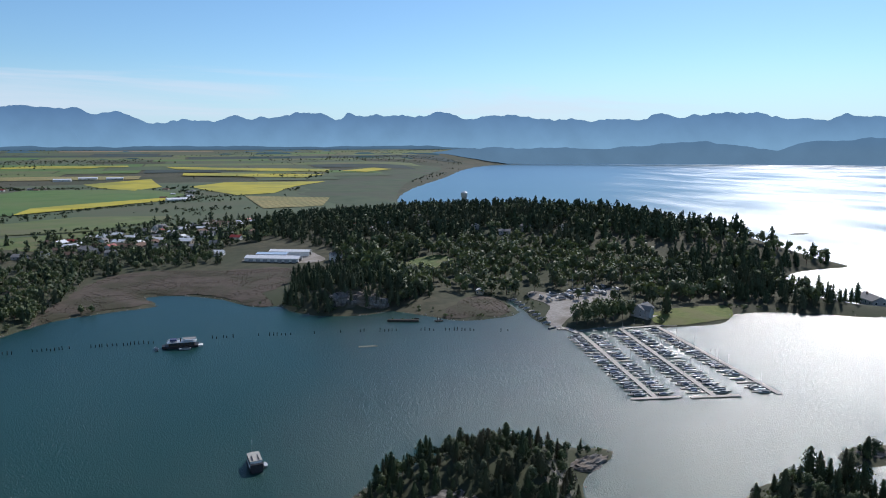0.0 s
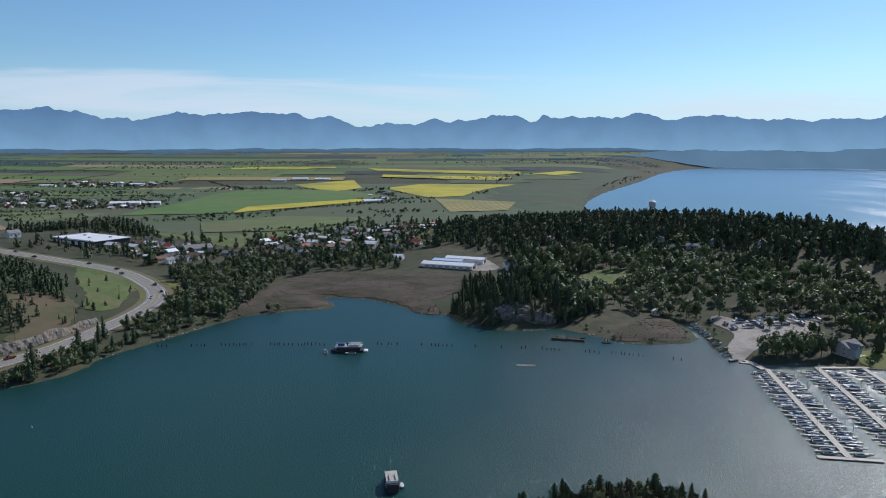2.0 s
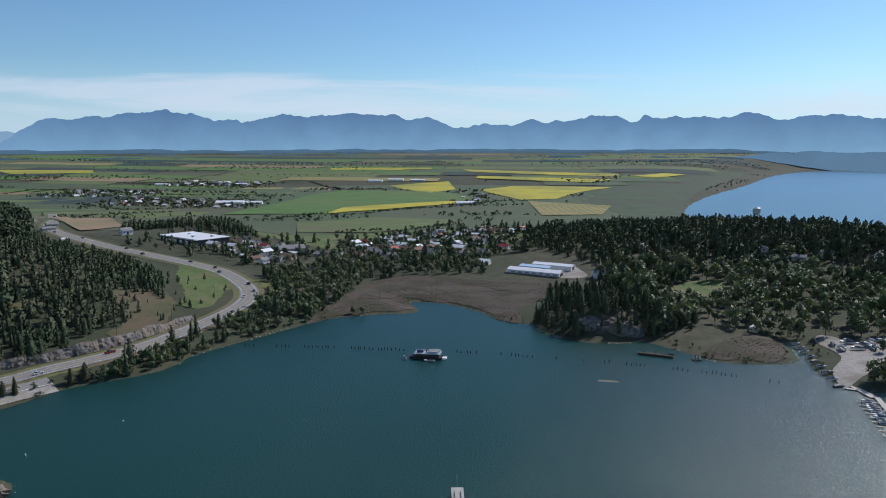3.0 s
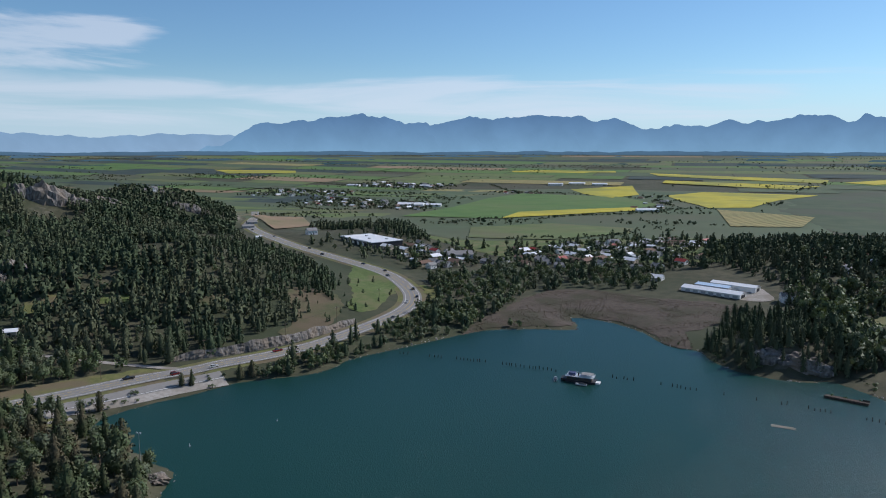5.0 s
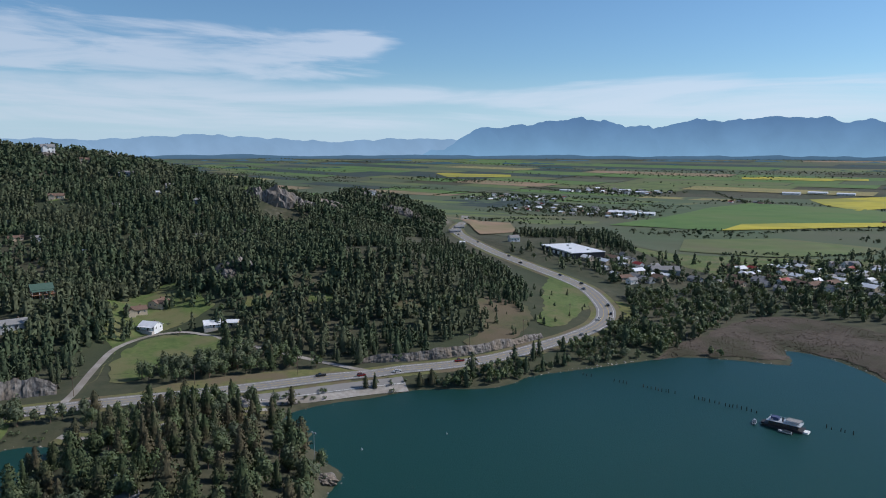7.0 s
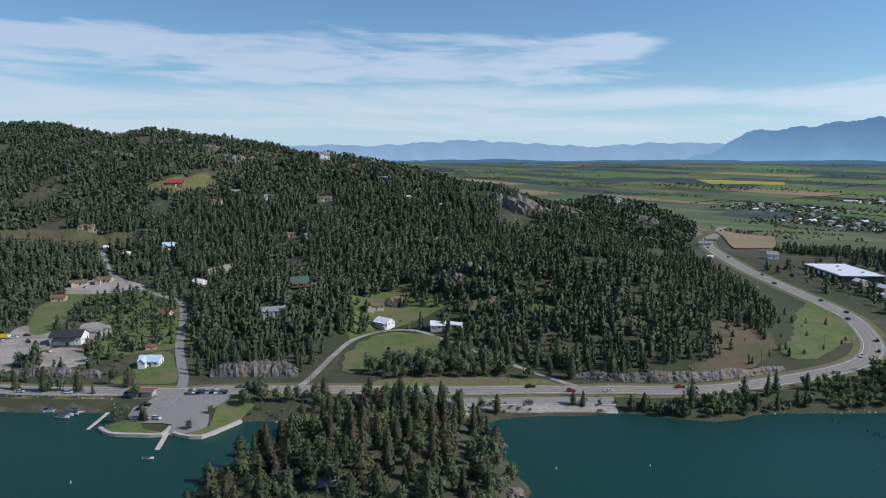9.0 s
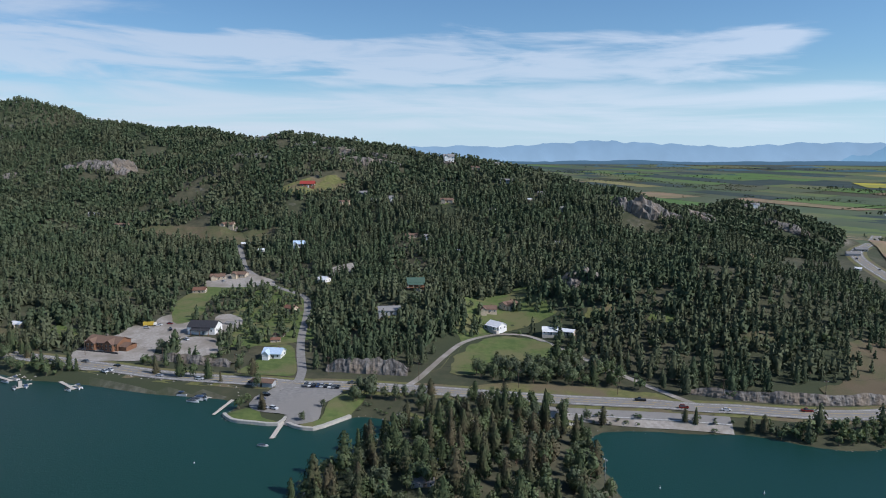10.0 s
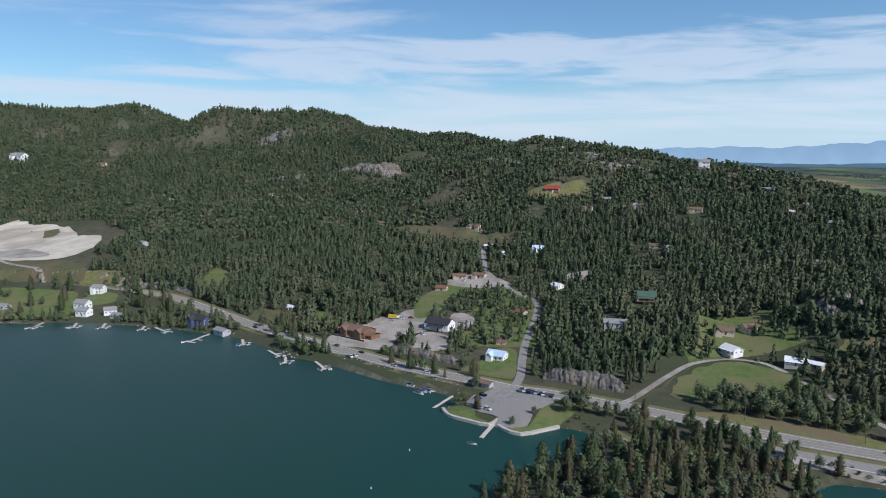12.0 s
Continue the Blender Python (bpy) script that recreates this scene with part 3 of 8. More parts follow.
strip("lay_by_line", PULL_OUT, 0.12, LINE_WHITE, "white painted edge line on the lay-by", "road line", 0.41, 18.4)
strip("road_edge_line_1", HIGHWAY, 0.14, LINE_WHITE, "white painted edge line on the highway", "road line", 0.44, 5.4)
strip("road_edge_line_2", HIGHWAY, 0.14, LINE_WHITE, "white painted edge line on the highway", "road line", 0.44, -5.4)
strip("road_centre_line_1", HIGHWAY, 0.12, LINE_YELLOW, "yellow painted centre line on the highway", "road line", 0.44, 1.8)
strip("road_centre_line_2", HIGHWAY, 0.12, LINE_YELLOW, "yellow painted centre line on the highway", "road line", 0.44, -1.8)

PIT_TRACK = open_spline([(-745, -412), (-720, -384), (-700, -356), (-684, -332), (-668, -318), (-650, -308)])
strip("track", PIT_TRACK, 2.4, GRAVEL, "pale dirt track down to the highway", "track", lift=0.75)

FIELDS = [
    ("crop_field", [(-423, 1136), (-250, 1157), (-41, 1390), (-18, 1551), (-108, 1759), (-361, 1808), (-397, 1617), (-397, 1332)], CROP, "flat green crop field"),
    ("rapeseed_strip", [(-250, 1157), (-41, 1390), (-55, 1455), (-250, 1285)], RAPE, "yellow rapeseed strip beside green crop"),
    ("pasture", [(-259, 1012), (-157, 1104), (-32, 1076), (-34, 1006), (-121, 908), (-225, 888)], PASTURE, "rough green pasture"),
    ("rapeseed_field", [(-11, 1842), (79, 2018), (347, 1973), (231, 1753), (159, 1526), (80, 1492), (28, 1667)], RAPE, "bright yellow rapeseed field in flower"),
    ("stubble_field", [(94, 1459), (244, 1345), (201, 1174), (102, 1148)], STUBBLE, "tan field striped with rows"),
    ("rapeseed_patch", [(-272, 2029), (-117, 2217), (-74, 1859), (-129, 1711), (-211, 1847)], RAPE, "yellow rapeseed patch behind farm trees"),
    ("tilled_field", [(-648, 1031), (-569, 1064), (-482, 942), (-494, 860)], TILLED, "bare brown tilled field"),
]
for k, (name, ring, mat, label) in enumerate(FIELDS):
    drape(name, ring, mat, label, "field", 1.5 + 0.35 * (name == "rapeseed_strip"), steps=1, rough=0)
PATCHES = [
    ("reed_bed", [(-96, 456), (-85, 520), (-73, 581), (-41, 604), (4, 591), (77, 573), (60, 520), (41, 495), (46, 468), (30, 474), (16, 500), (-10, 524), (-38, 529), (-30, 497), (-72, 482)], REEDS, "brown marsh reed bed beside the water", "reeds", 0.3),
    ("reed_bed_east", [(140, 399), (174, 436), (192, 432), (190, 412), (182, 393), (156, 390)], REEDS, "brown reed flat beside the water", "reeds", 0.3),
    ("marina_yard", [(221, 438), (234, 418), (261, 417), (274, 418), (268, 404), (255, 389), (238, 384), (228, 378), (207, 362), (193, 350), (197, 372), (212, 395), (212, 425)], GRAVEL, "pale gravel boat yard at the marina", "yard", 0.3),
    ("club_lawn", [(262, 355), (318, 358), (300, 334), (255, 334)], BRIGHT_LAWN, "bright green waterside lawn", "lawn", 0.3),
    ("plaza", [(-414, 21), (-409, 39), (-404, 54), (-414, 64), (-437, 69), (-451, 89), (-474, 95), (-516, 88), (-515, 71), (-490, 63), (-494, 49), (-478, 44), (-462, 30), (-440, 16)], GRAVEL, "pale gravel forecourt by the highway", "yard", 0.35),
    ("house_lawn", [(-352, 113), (-338, 137), (-346, 144), (-366, 147), (-396, 150), (-402, 138), (-376, 124), (-362, 112)], LAWN, "green house lawn", "lawn", 0.3),
    ("hill_lawn", [(-496, 78), (-565, 83), (-606, 108), (-612, 128), (-586, 150), (-560, 110), (-519, 103), (-489, 89)], LAWN, "green yard lawn among pines", "lawn", 0.4),
    ("hill_yard", [(-609, 109), (-582, 162), (-606, 168), (-645, 142), (-630, 112)], GRAVEL, "pale gravel yard on the slope", "yard", 0.5),
    ("park_lawn", [(-299, 101), (-298, 114), (-284, 115), (-276, 122), (-272, 119), (-284, 103), (-291, 99)], LAWN, "green waterside park lawn", "lawn", 0.25),
    ("park_lot", [(-322, 133), (-317, 145), (-302, 160), (-292, 156), (-287, 147), (-270, 141), (-269, 130), (-272, 124), (-281, 127), (-291, 114), (-302, 111), (-312, 115), (-314, 122)], ASPHALT, "asphalt boat launch parking lot", "parking lot", 0.45),
    ("meadow", [(-306, 226), (-350, 259), (-356, 289), (-341, 303), (-309, 306), (-297, 282), (-300, 247)], LAWN, "bright green meadow beside a drive", "meadow", 0.3),
    ("slope_grass", [(-240, 474), (-220, 500), (-192, 474), (-182, 430), (-186, 400), (-200, 402), (-206, 430), (-222, 448)], DRYGRASS, "dry grass slope above the highway", "grass", 0.4),
    ("bend_grass", [(-258, 619), (-215, 600), (-182, 545), (-171, 480), (-185, 470), (-210, 522)], LAWN, "green grass inside the road bend", "grass", 0.3),
    ("outer_verge", [(-172, 572), (-150, 540), (-137, 488), (-147, 440), (-140, 470), (-138, 505), (-150, 560)], BRIGHT_LAWN, "bright grass outside the road bend", "grass", 0.3),
    ("road_meadow", [(-277, 215), (-276, 250), (-246, 303), (-219, 318), (-228, 300), (-250, 262)], VERGE, "mown grass between highway and drive", "grass", 0.2),
    ("upper_terrace", [(-447, 86), (-436, 104), (-408, 106), (-400, 96), (-400, 82), (-420, 77)], GRAVEL, "pale gravel terrace beside the shop", "yard", 0.4),
    ("shop_yard", [(-496, 109), (-501, 121), (-477, 128), (-446, 117), (-446, 106)], GRAVEL, "gravel yard behind the shop", "yard", 0.4),
    ("marsh", [(205, 1520), (300, 2000), (441, 2360), (760, 2900), (1010, 2900), (800, 2400), (540, 1830), (372, 1330), (340, 1120), (240, 1110), (226, 1378)], MARSH, "dark green marsh along the lake", "marsh", 0.5),
    ("sand_pit", [(-1010, -535), (-975, -493), (-961, -453), (-900, -396), (-867, -375), (-835, -330), (-785, -318), (-752, -319), (-729, -333), (-729, -366), (-738, -403), (-770, -470), (-850, -540)], SAND, "pale open sand pit", "sand pit", 0.6),
    ("pit_field", [(-740, -420), (-727, -360), (-722, -325), (-691, -283), (-655, -270), (-662, -315), (-675, -366), (-690, -425)], DRYGRASS, "dry field below the sand pit", "field", 0.5),
    ("hill_clearing", [(-852, 42), (-843, 83), (-798, 145), (-762, 205), (-735, 190), (-738, 156), (-783, 98), (-815, 48)], DRYGRASS, "dry grass clearing on the hill", "clearing", 0.6),
    ("woods_lawn", [(158, 555), (198, 579), (206, 540), (180, 515), (155, 515)], LAWN, "green lawn among broad trees", "lawn", 0.3),
    ("shed_yard", [(36, 617), (62, 604), (88, 592), (104, 600), (100, 622), (94, 632), (62, 636), (42, 630)], GRAVEL, "gravel yard round the long shed", "yard", 0.3),
]
PATCHES += [
    ("pit_scrub", [(-925, -440), (-905, -420), (-880, -412), (-872, -424), (-895, -436)], DRYGRASS, "scrubby grass bank inside the sand pit", "scrub", 1.0),
    ("pit_spoil", [(-800, -420), (-770, -370), (-745, -352), (-748, -400), (-775, -440)], GRAVEL, "grey spoil floor of the sand pit", "gravel", 0.9),
    ("lakeside_lawn", [(-600, -330), (-592, -264), (-584, -240), (-558, -231), (-526, -216), (-510, -212), (-509, -270), (-514, -330)], LAWN, "mown lakeside lawn with scattered trees", "lawn", 0.3),
    ("house_garden", [(-582, -224), (-581, -203), (-558, -193), (-546, -212), (-560, -226)], LAWN, "green garden round a white house", "lawn", 0.3),
    ("roadside_meadow", [(-661, -276), (-664, -253), (-657, -224), (-645, -225), (-650, -268)], VERGE, "rough roadside meadow", "meadow", 0.3),
    ("forest_glade", [(-662, -140), (-675, -129), (-616, -101), (-585, -106), (-598, -132)], LAWN, "grassy glade above the highway", "clearing", 0.4),
    ("roadside_yard", [(-524, -60), (-520, -25), (-486, -16), (-480, -40), (-501, -59)], DRYGRASS, "dry grass yard above the highway", "yard", 0.35),
    ("lodge_lawn", [(-519, -5), (-499, 15), (-474, 14), (-477, -3)], LAWN, "green lawn behind a log lodge", "lawn", 0.3),
    ("ridge_lawn", [(-860, 215), (-845, 250), (-845, 290), (-860, 312), (-882, 300), (-888, 250), (-878, 220)], VERGE, "rough grass round a red-roofed house", "grass", 0.5),
    ("ridge_cut", [(-826, 455), (-806, 468), (-800, 488), (-815, 494), (-834, 474)], GRAVEL, "bare gravel cut on the ridge", "gravel", 0.5),
    ("shore_gravel", [(-406, 24), (-396, 44), (-384, 58), (-378, 54), (-388, 36), (-398, 20)], GRAVEL, "gravel strip between highway and water", "gravel", 0.35),
    ("park_green", [(-268, 130), (-270, 142), (-288, 150), (-293, 160), (-286, 170), (-272, 158), (-268, 154), (-260, 137)], LAWN, "mown green beside the boat launch", "lawn", 0.5),
    ("village_grass", [(-412, 112), (-408, 166), (-470, 180), (-560, 182), (-578, 152), (-500, 122), (-440, 110)], LAWN, "rough green grass between the village houses", "grass", 0.25),
    ("farm_grass", [(-302, 214), (-338, 242), (-362, 258), (-425, 280), (-430, 330), (-372, 340), (-367, 285), (-352, 254)], LAWN, "green grass round the farm houses", "grass", 0.22),
    ("upper_yard", [(-607, 228), (-605, 254), (-585, 249), (-578, 219)], GRAVEL, "bare gravel yard on the slope", "yard", 0.45),
]
GLADES = [(-404, 306, 21), (-408, 222, 15), (-488, 166, 14), (-566, 210, 14), (-694, 212, 15), (-763, 341, 13), (-715, 393, 14), (-652, 423, 12), (-620, 330, 13), (-528, 404, 11), (-500, 420, 11),
          (-846, 492, 13), (-755, 494, 13), (-822, 320, 13), (-436, 262, 13), (-318, 389, 16), (-350, 360, 17), (-262, 420, 13), (-590, 240, 12), (-528, 299, 10), (-784, -259, 15), (-725, -60, 15), (-640, 20, 13),
          (-900, 80, 16), (-940, -5, 15), (-700, -200, 17), (-760, 600, 14), (-620, 560, 11), (-480, 640, 15), (-640, 640, 12), (-804, 290, 12), (-784, 322, 12), (-678, 501, 12), (-613, 495, 12), (-532, 440, 10), (-863, 31, 14),
          (-430, 340, 12), (-470, 300, 11), (-540, 120, 12), (-455, 215, 10), (-660, 260, 12), (-1034, -313, 15), (-1100, -420, 22), (-1250, -330, 20), (-1180, -600, 24), (-1420, -560, 24), (-1500, -300, 22)]


def blob(x, y, r, seed):
    """An uneven ring round a spot."""
    rng = random.Random(seed)
    turn, squash = rng.uniform(0, 3.14), rng.uniform(0.55, 0.85)
    pts = []
    for k in range(9):
        a, q = 6.283 * k / 9, r * rng.uniform(0.7, 1.2)
        u, w = q * math.cos(a), q * math.sin(a) * squash
        pts.append((x + u * math.cos(turn) - w * math.sin(turn), y + u * math.sin(turn) + w * math.cos(turn)))
    return pts


for k, (x, y, r) in enumerate(g for g in GLADES if g[0] > -960):
    mat, what = ((LAWN, "green grass"), (VERGE, "rough yellow-green grass"), (DRYGRASS, "dry tan grass"))[k * 7 % 3]
    PATCHES.append(("grass_clearing", blob(x, y, r * 0.8, k), mat, what + " clearing among the hill pines", "clearing", 0.4))
NATURAL = ("grass", "clearing", "reeds", "scrub", "meadow", "field", "marsh")
for name, ring, mat, label, cat, lift in PATCHES:
    drape(name, ring, mat, label, cat, lift, rough=2.6 if cat in NATURAL else 0.35)

drape("plain_meadow", [(-1500, 1150), (-760, 1040), (-560, 930), (-430, 860), (-320, 900), (-230, 860), (-140, 900), (-20, 960), (120, 1000), (230, 1100), (215, 1500), (300, 2000), (-400, 2020), (-1300, 1500)], FAR_GREEN, "dull green meadows of the farm plain", "meadow", 0.45, rough=0, most=36)
drape("plain_meadow", [(-300, 870), (-200, 790), (-140, 745), (-40, 720), (60, 720), (120, 760), (100, 900), (200, 1010), (120, 1000), (-20, 960), (-140, 900), (-230, 860)], LAWN, "green grounds between the houses of the town", "grass", 0.3, rough=2.0, most=40)

# ---- distance: mountains, low hills, sky-line ranges ----
def ridge(name, radius, control, depth, foot, mat, label, seed, rough):
    """A range of hills round the horizon: skyline angles by azimuth (degrees), with spurs running down towards the plain."""
    az = np.arange(control[0][0], control[-1][0], 0.12)
    el = np.interp(az, [c[0] for c in control], [c[1] for c in control])
    el = el + rough * fbm(az * 10, az * 0 + seed, 14, 4, seed) * np.clip(el - foot, 0, 1.2)
    rows = 16
    v = []
    for k in range(rows):
        s = k / (rows - 1)
        spur = 0.22 * fbm(az * 10 + 20 * s, az * 0 + s * 14, 10, 3, seed + 5) * math.sin(math.pi * s)
        e = foot + (el - foot) * np.clip(s ** 1.15 + spur, 0, 1)
        r = radius - depth * (1 - s)
        a = np.radians(az)
        v.append(np.stack([CENTRE[0] + r * np.sin(a), CENTRE[1] + r * np.cos(a), 116 + r * np.tan(np.radians(e))], 1))
    n = len(az)
    i = np.arange(rows * n).reshape(rows, n)
    f = np.stack([i[:-1, :-1], i[:-1, 1:], i[1:, 1:], i[1:, :-1]], -1).reshape(-1, 4)
    return tagged(new(name, raw_mesh(name, np.vstack(v), f, [mat], flat=False)), label, "mountains", kind="structure")


def haze_material(name, low, high, z0, z1, strength):
    """Plain glowing backdrop of far slopes: haze painted as emission, paler towards its foot."""
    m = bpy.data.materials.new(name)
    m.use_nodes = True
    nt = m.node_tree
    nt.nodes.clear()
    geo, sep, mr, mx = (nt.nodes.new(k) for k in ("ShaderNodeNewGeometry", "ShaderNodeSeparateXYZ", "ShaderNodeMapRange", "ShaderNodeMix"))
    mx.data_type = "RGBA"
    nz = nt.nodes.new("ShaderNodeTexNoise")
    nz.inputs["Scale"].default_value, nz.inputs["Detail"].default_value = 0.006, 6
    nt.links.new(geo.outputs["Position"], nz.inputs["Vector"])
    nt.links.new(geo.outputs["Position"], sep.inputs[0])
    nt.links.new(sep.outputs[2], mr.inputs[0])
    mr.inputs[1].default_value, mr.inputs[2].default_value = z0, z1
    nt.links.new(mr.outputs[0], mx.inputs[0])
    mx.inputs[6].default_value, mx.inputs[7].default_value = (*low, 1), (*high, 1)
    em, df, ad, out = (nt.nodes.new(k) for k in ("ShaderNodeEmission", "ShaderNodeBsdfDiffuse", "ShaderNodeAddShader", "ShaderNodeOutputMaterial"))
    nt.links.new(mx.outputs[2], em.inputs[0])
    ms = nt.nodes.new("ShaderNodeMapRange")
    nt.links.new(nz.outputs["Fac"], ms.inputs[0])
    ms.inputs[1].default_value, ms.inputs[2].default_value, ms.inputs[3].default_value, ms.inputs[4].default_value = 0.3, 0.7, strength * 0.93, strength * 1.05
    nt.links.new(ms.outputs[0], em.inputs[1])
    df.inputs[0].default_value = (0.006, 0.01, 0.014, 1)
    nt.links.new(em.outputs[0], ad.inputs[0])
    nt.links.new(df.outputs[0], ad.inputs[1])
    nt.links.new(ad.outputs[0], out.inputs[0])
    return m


# the blues are air haze put into the glow, not slope colour
MOUNTAIN = haze_material("hazy_mountain", (0.23, 0.43, 0.63), (0.125, 0.25, 0.44), 90, 330, 1.0)
MOUNTAIN_PALE = haze_material("hazy_far_range", (0.30, 0.47, 0.66), (0.25, 0.41, 0.60), 90, 230, 1.0)
LOWHILL = haze_material("hazy_low_hills", (0.13, 0.24, 0.36), (0.115, 0.225, 0.36), 60, 130, 1.0)
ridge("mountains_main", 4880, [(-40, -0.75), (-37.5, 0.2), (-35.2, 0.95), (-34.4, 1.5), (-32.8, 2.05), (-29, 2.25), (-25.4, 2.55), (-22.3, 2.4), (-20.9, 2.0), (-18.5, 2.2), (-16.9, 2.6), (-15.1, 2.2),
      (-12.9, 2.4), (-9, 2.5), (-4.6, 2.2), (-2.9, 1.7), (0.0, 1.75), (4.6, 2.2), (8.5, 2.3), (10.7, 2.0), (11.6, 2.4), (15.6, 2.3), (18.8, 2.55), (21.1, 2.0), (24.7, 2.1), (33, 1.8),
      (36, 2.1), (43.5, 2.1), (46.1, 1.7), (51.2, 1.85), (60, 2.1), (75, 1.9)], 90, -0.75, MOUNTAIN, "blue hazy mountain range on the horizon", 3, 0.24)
ridge("mountains_pale", 4905, [(-80, 0.4), (-68, 1.0), (-62, 0.97), (-58, 1.3), (-54, 1.42), (-51, 1.22), (-45.5, 0.87), (-41, 1.12), (-36, 1.05), (-32, 0.7), (-28, 0.2)], 50, -0.8, MOUNTAIN_PALE, "distant mountain range, pale blue with painted haze", 8, 0.12)
ridge("low_hills", 3960, [(15.5, -1.3), (17, -0.9), (20, -0.5), (24.7, -0.3), (29.2, -0.5), (34.4, -0.3), (39.7, 0.15), (42.5, -0.3), (44.8, -0.5), (47.3, 0.1), (52, 0.25), (58, 0.4), (68, 0.1)], 60, -1.66, LOWHILL, "low hills beyond the lake, dark blue with painted haze", 12, 0.10)
FAR_WOODS = haze_material("hazy_far_woods", (0.085, 0.16, 0.235), (0.10, 0.20, 0.31), 80, 115, 1.0)
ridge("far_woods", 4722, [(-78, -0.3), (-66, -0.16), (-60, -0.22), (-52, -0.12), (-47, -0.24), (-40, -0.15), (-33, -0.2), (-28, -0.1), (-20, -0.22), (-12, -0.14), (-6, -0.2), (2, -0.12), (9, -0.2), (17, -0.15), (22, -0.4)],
      20, -0.9, FAR_WOODS, "far woods along the edge of the plain, blue-grey with painted haze", 15, 0.07)
# broken belts of far wood across the plain, haze painted bluer with distance
belt_rng = random.Random(5)
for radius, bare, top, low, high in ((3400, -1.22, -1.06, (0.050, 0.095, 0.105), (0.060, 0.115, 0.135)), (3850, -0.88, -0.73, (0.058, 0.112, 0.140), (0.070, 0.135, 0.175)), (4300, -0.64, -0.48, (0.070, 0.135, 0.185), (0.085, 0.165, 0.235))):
    line, az = [], -76.0
    while az < 13:
        gap, wide, tall = belt_rng.uniform(0.6, 5), belt_rng.uniform(1.5, 7), belt_rng.uniform(0.4, 1.0)
        line += [(az, bare), (az + 0.3, bare + (top - bare) * tall), (az + wide, bare + (top - bare) * tall * 0.85), (az + wide + 0.4, bare)]
        az += wide + 0.4 + gap
    ridge("far_wood_belt", radius, line, 25, bare - 0.2, haze_material("hazy_wood_belt", low, high, 30, 80, 1.0), "hazy blue-green belt of far woods on the plain", int(radius), 0.35)

# ---- trees ----
class Foliage:
    """Sprays of leaves on a tree: verts, tris, material index, and soft outward normals."""

    def __init__(self, rng):
        self.rng, self.v, self.f, self.m, self.n = rng, [], [], [], []

    def spray(self, p, out, size, long=1.0, spread=0.55):
        """One leafy tuft, a ragged triangle facing roughly outwards."""
        rng = self.rng
        out = out / (np.linalg.norm(out) + 1e-9)
        g = out + rng.normal(0, spread, 3)
        g /= np.linalg.norm(g)
        if g @ out < 0.1:
            g = out
        t = np.cross(g, rng.normal(0, 1, 3))
        t /= np.linalg.norm(t) + 1e-9
        u = np.cross(g, t)
        i = len(self.v)
        for a in (0, 2.094, 4.189):
            q = size * rng.uniform(0.65, 1.3)
            self.v.append(p + t * math.cos(a) * q * long + u * math.sin(a) * q)
            w = out * 0.9 + g * 0.4
            self.n.append(w / np.linalg.norm(w))
        self.f.append((i, i + 1, i + 2))
        self.m.append(0)

    def stem(self, rings, sides, mat=1):
        """A tapered stem or a dark inner mass: rings of (x, y, z, radius)."""
        b = len(self.v)
        for x, y, z, r in rings:
            for j in range(sides):
                a = 6.2832 * j / sides
                self.v.append(np.array((x + r * math.cos(a), y + r * math.sin(a), z)))
                self.n.append(np.array((math.cos(a), math.sin(a), 0.2)))
        for q in range(len(rings) - 1):
            for j in range(sides):
                n, a, c = (j + 1) % sides, b + q * sides, b + (q + 1) * sides
                self.f += [(a + j, a + n, c + n), (a + j, c + n, c + j)]
                self.m += [mat, mat]

    def done(self):
        return np.array(self.v), np.array(self.f), np.array(self.m), np.array(self.n)


def conifer(rng, sprays, height_m=15.0, width=5.0, size=1.0, base=0.12, pine=0.0, sides=5):
    """A fir (pine=0: a pointed cone) or a pine (pine=1: an open, rounder crown on a bare stem) of many needle sprays."""
    t = Foliage(rng)
    lean = rng.normal(0, 0.25, 2)
    lumps = rng.uniform(0.7, 1.15, 9)
    for k in range(sprays):
        s = ((k + rng.uniform(0, 1)) / sprays) ** (1.25 - 0.2 * pine)
        cone = (1 - s) ** 0.8 + 0.05
        crown = math.sin(math.pi * (0.10 + 0.88 * s)) ** 0.75
        a = k * 2.39996 + rng.uniform(-0.5, 0.5)
        tier = 1 + 0.18 * math.sin(s * 38 + 2 * a)
        r = width / 2 * (cone * (1 - pine) + crown * pine) * tier * lumps[int(s * 3.99) * 2 + (1 if math.sin(a) > 0 else 0)] * rng.uniform(0.6, 1.08)
        z = height_m * (base + (1 - base) * s)
        p = np.array((lean[0] * s + r * math.cos(a), lean[1] * s + r * math.sin(a), z - 0.12 * r))
        t.spray(p, np.array((math.cos(a), math.sin(a), 0.12 + 0.4 * s)), size * (1.12 - 0.62 * s * (1 - 0.5 * pine)), 1.25)
    tip = np.array((lean[0], lean[1], height_m))
    for k in range(3):
        a = k * 2.094
        t.spray(tip - np.array((0, 0, size * 0.5)), np.array((math.cos(a), math.sin(a), 0.3)), size * 0.5)
    low = height_m * (base + 0.05)
    t.stem([(0, 0, low, width * (0.20 + 0.06 * pine)), (lean[0] * 0.5, lean[1] * 0.5, height_m * 0.55, width * (0.15 + 0.12 * pine)), (lean[0], lean[1], height_m * 0.95, 0.05)], sides, 0)
    t.stem([(0, 0, -1.2, 0.02 * height_m), (0, 0, low + 1.0, 0.015 * height_m)], 4)
    return t.done()


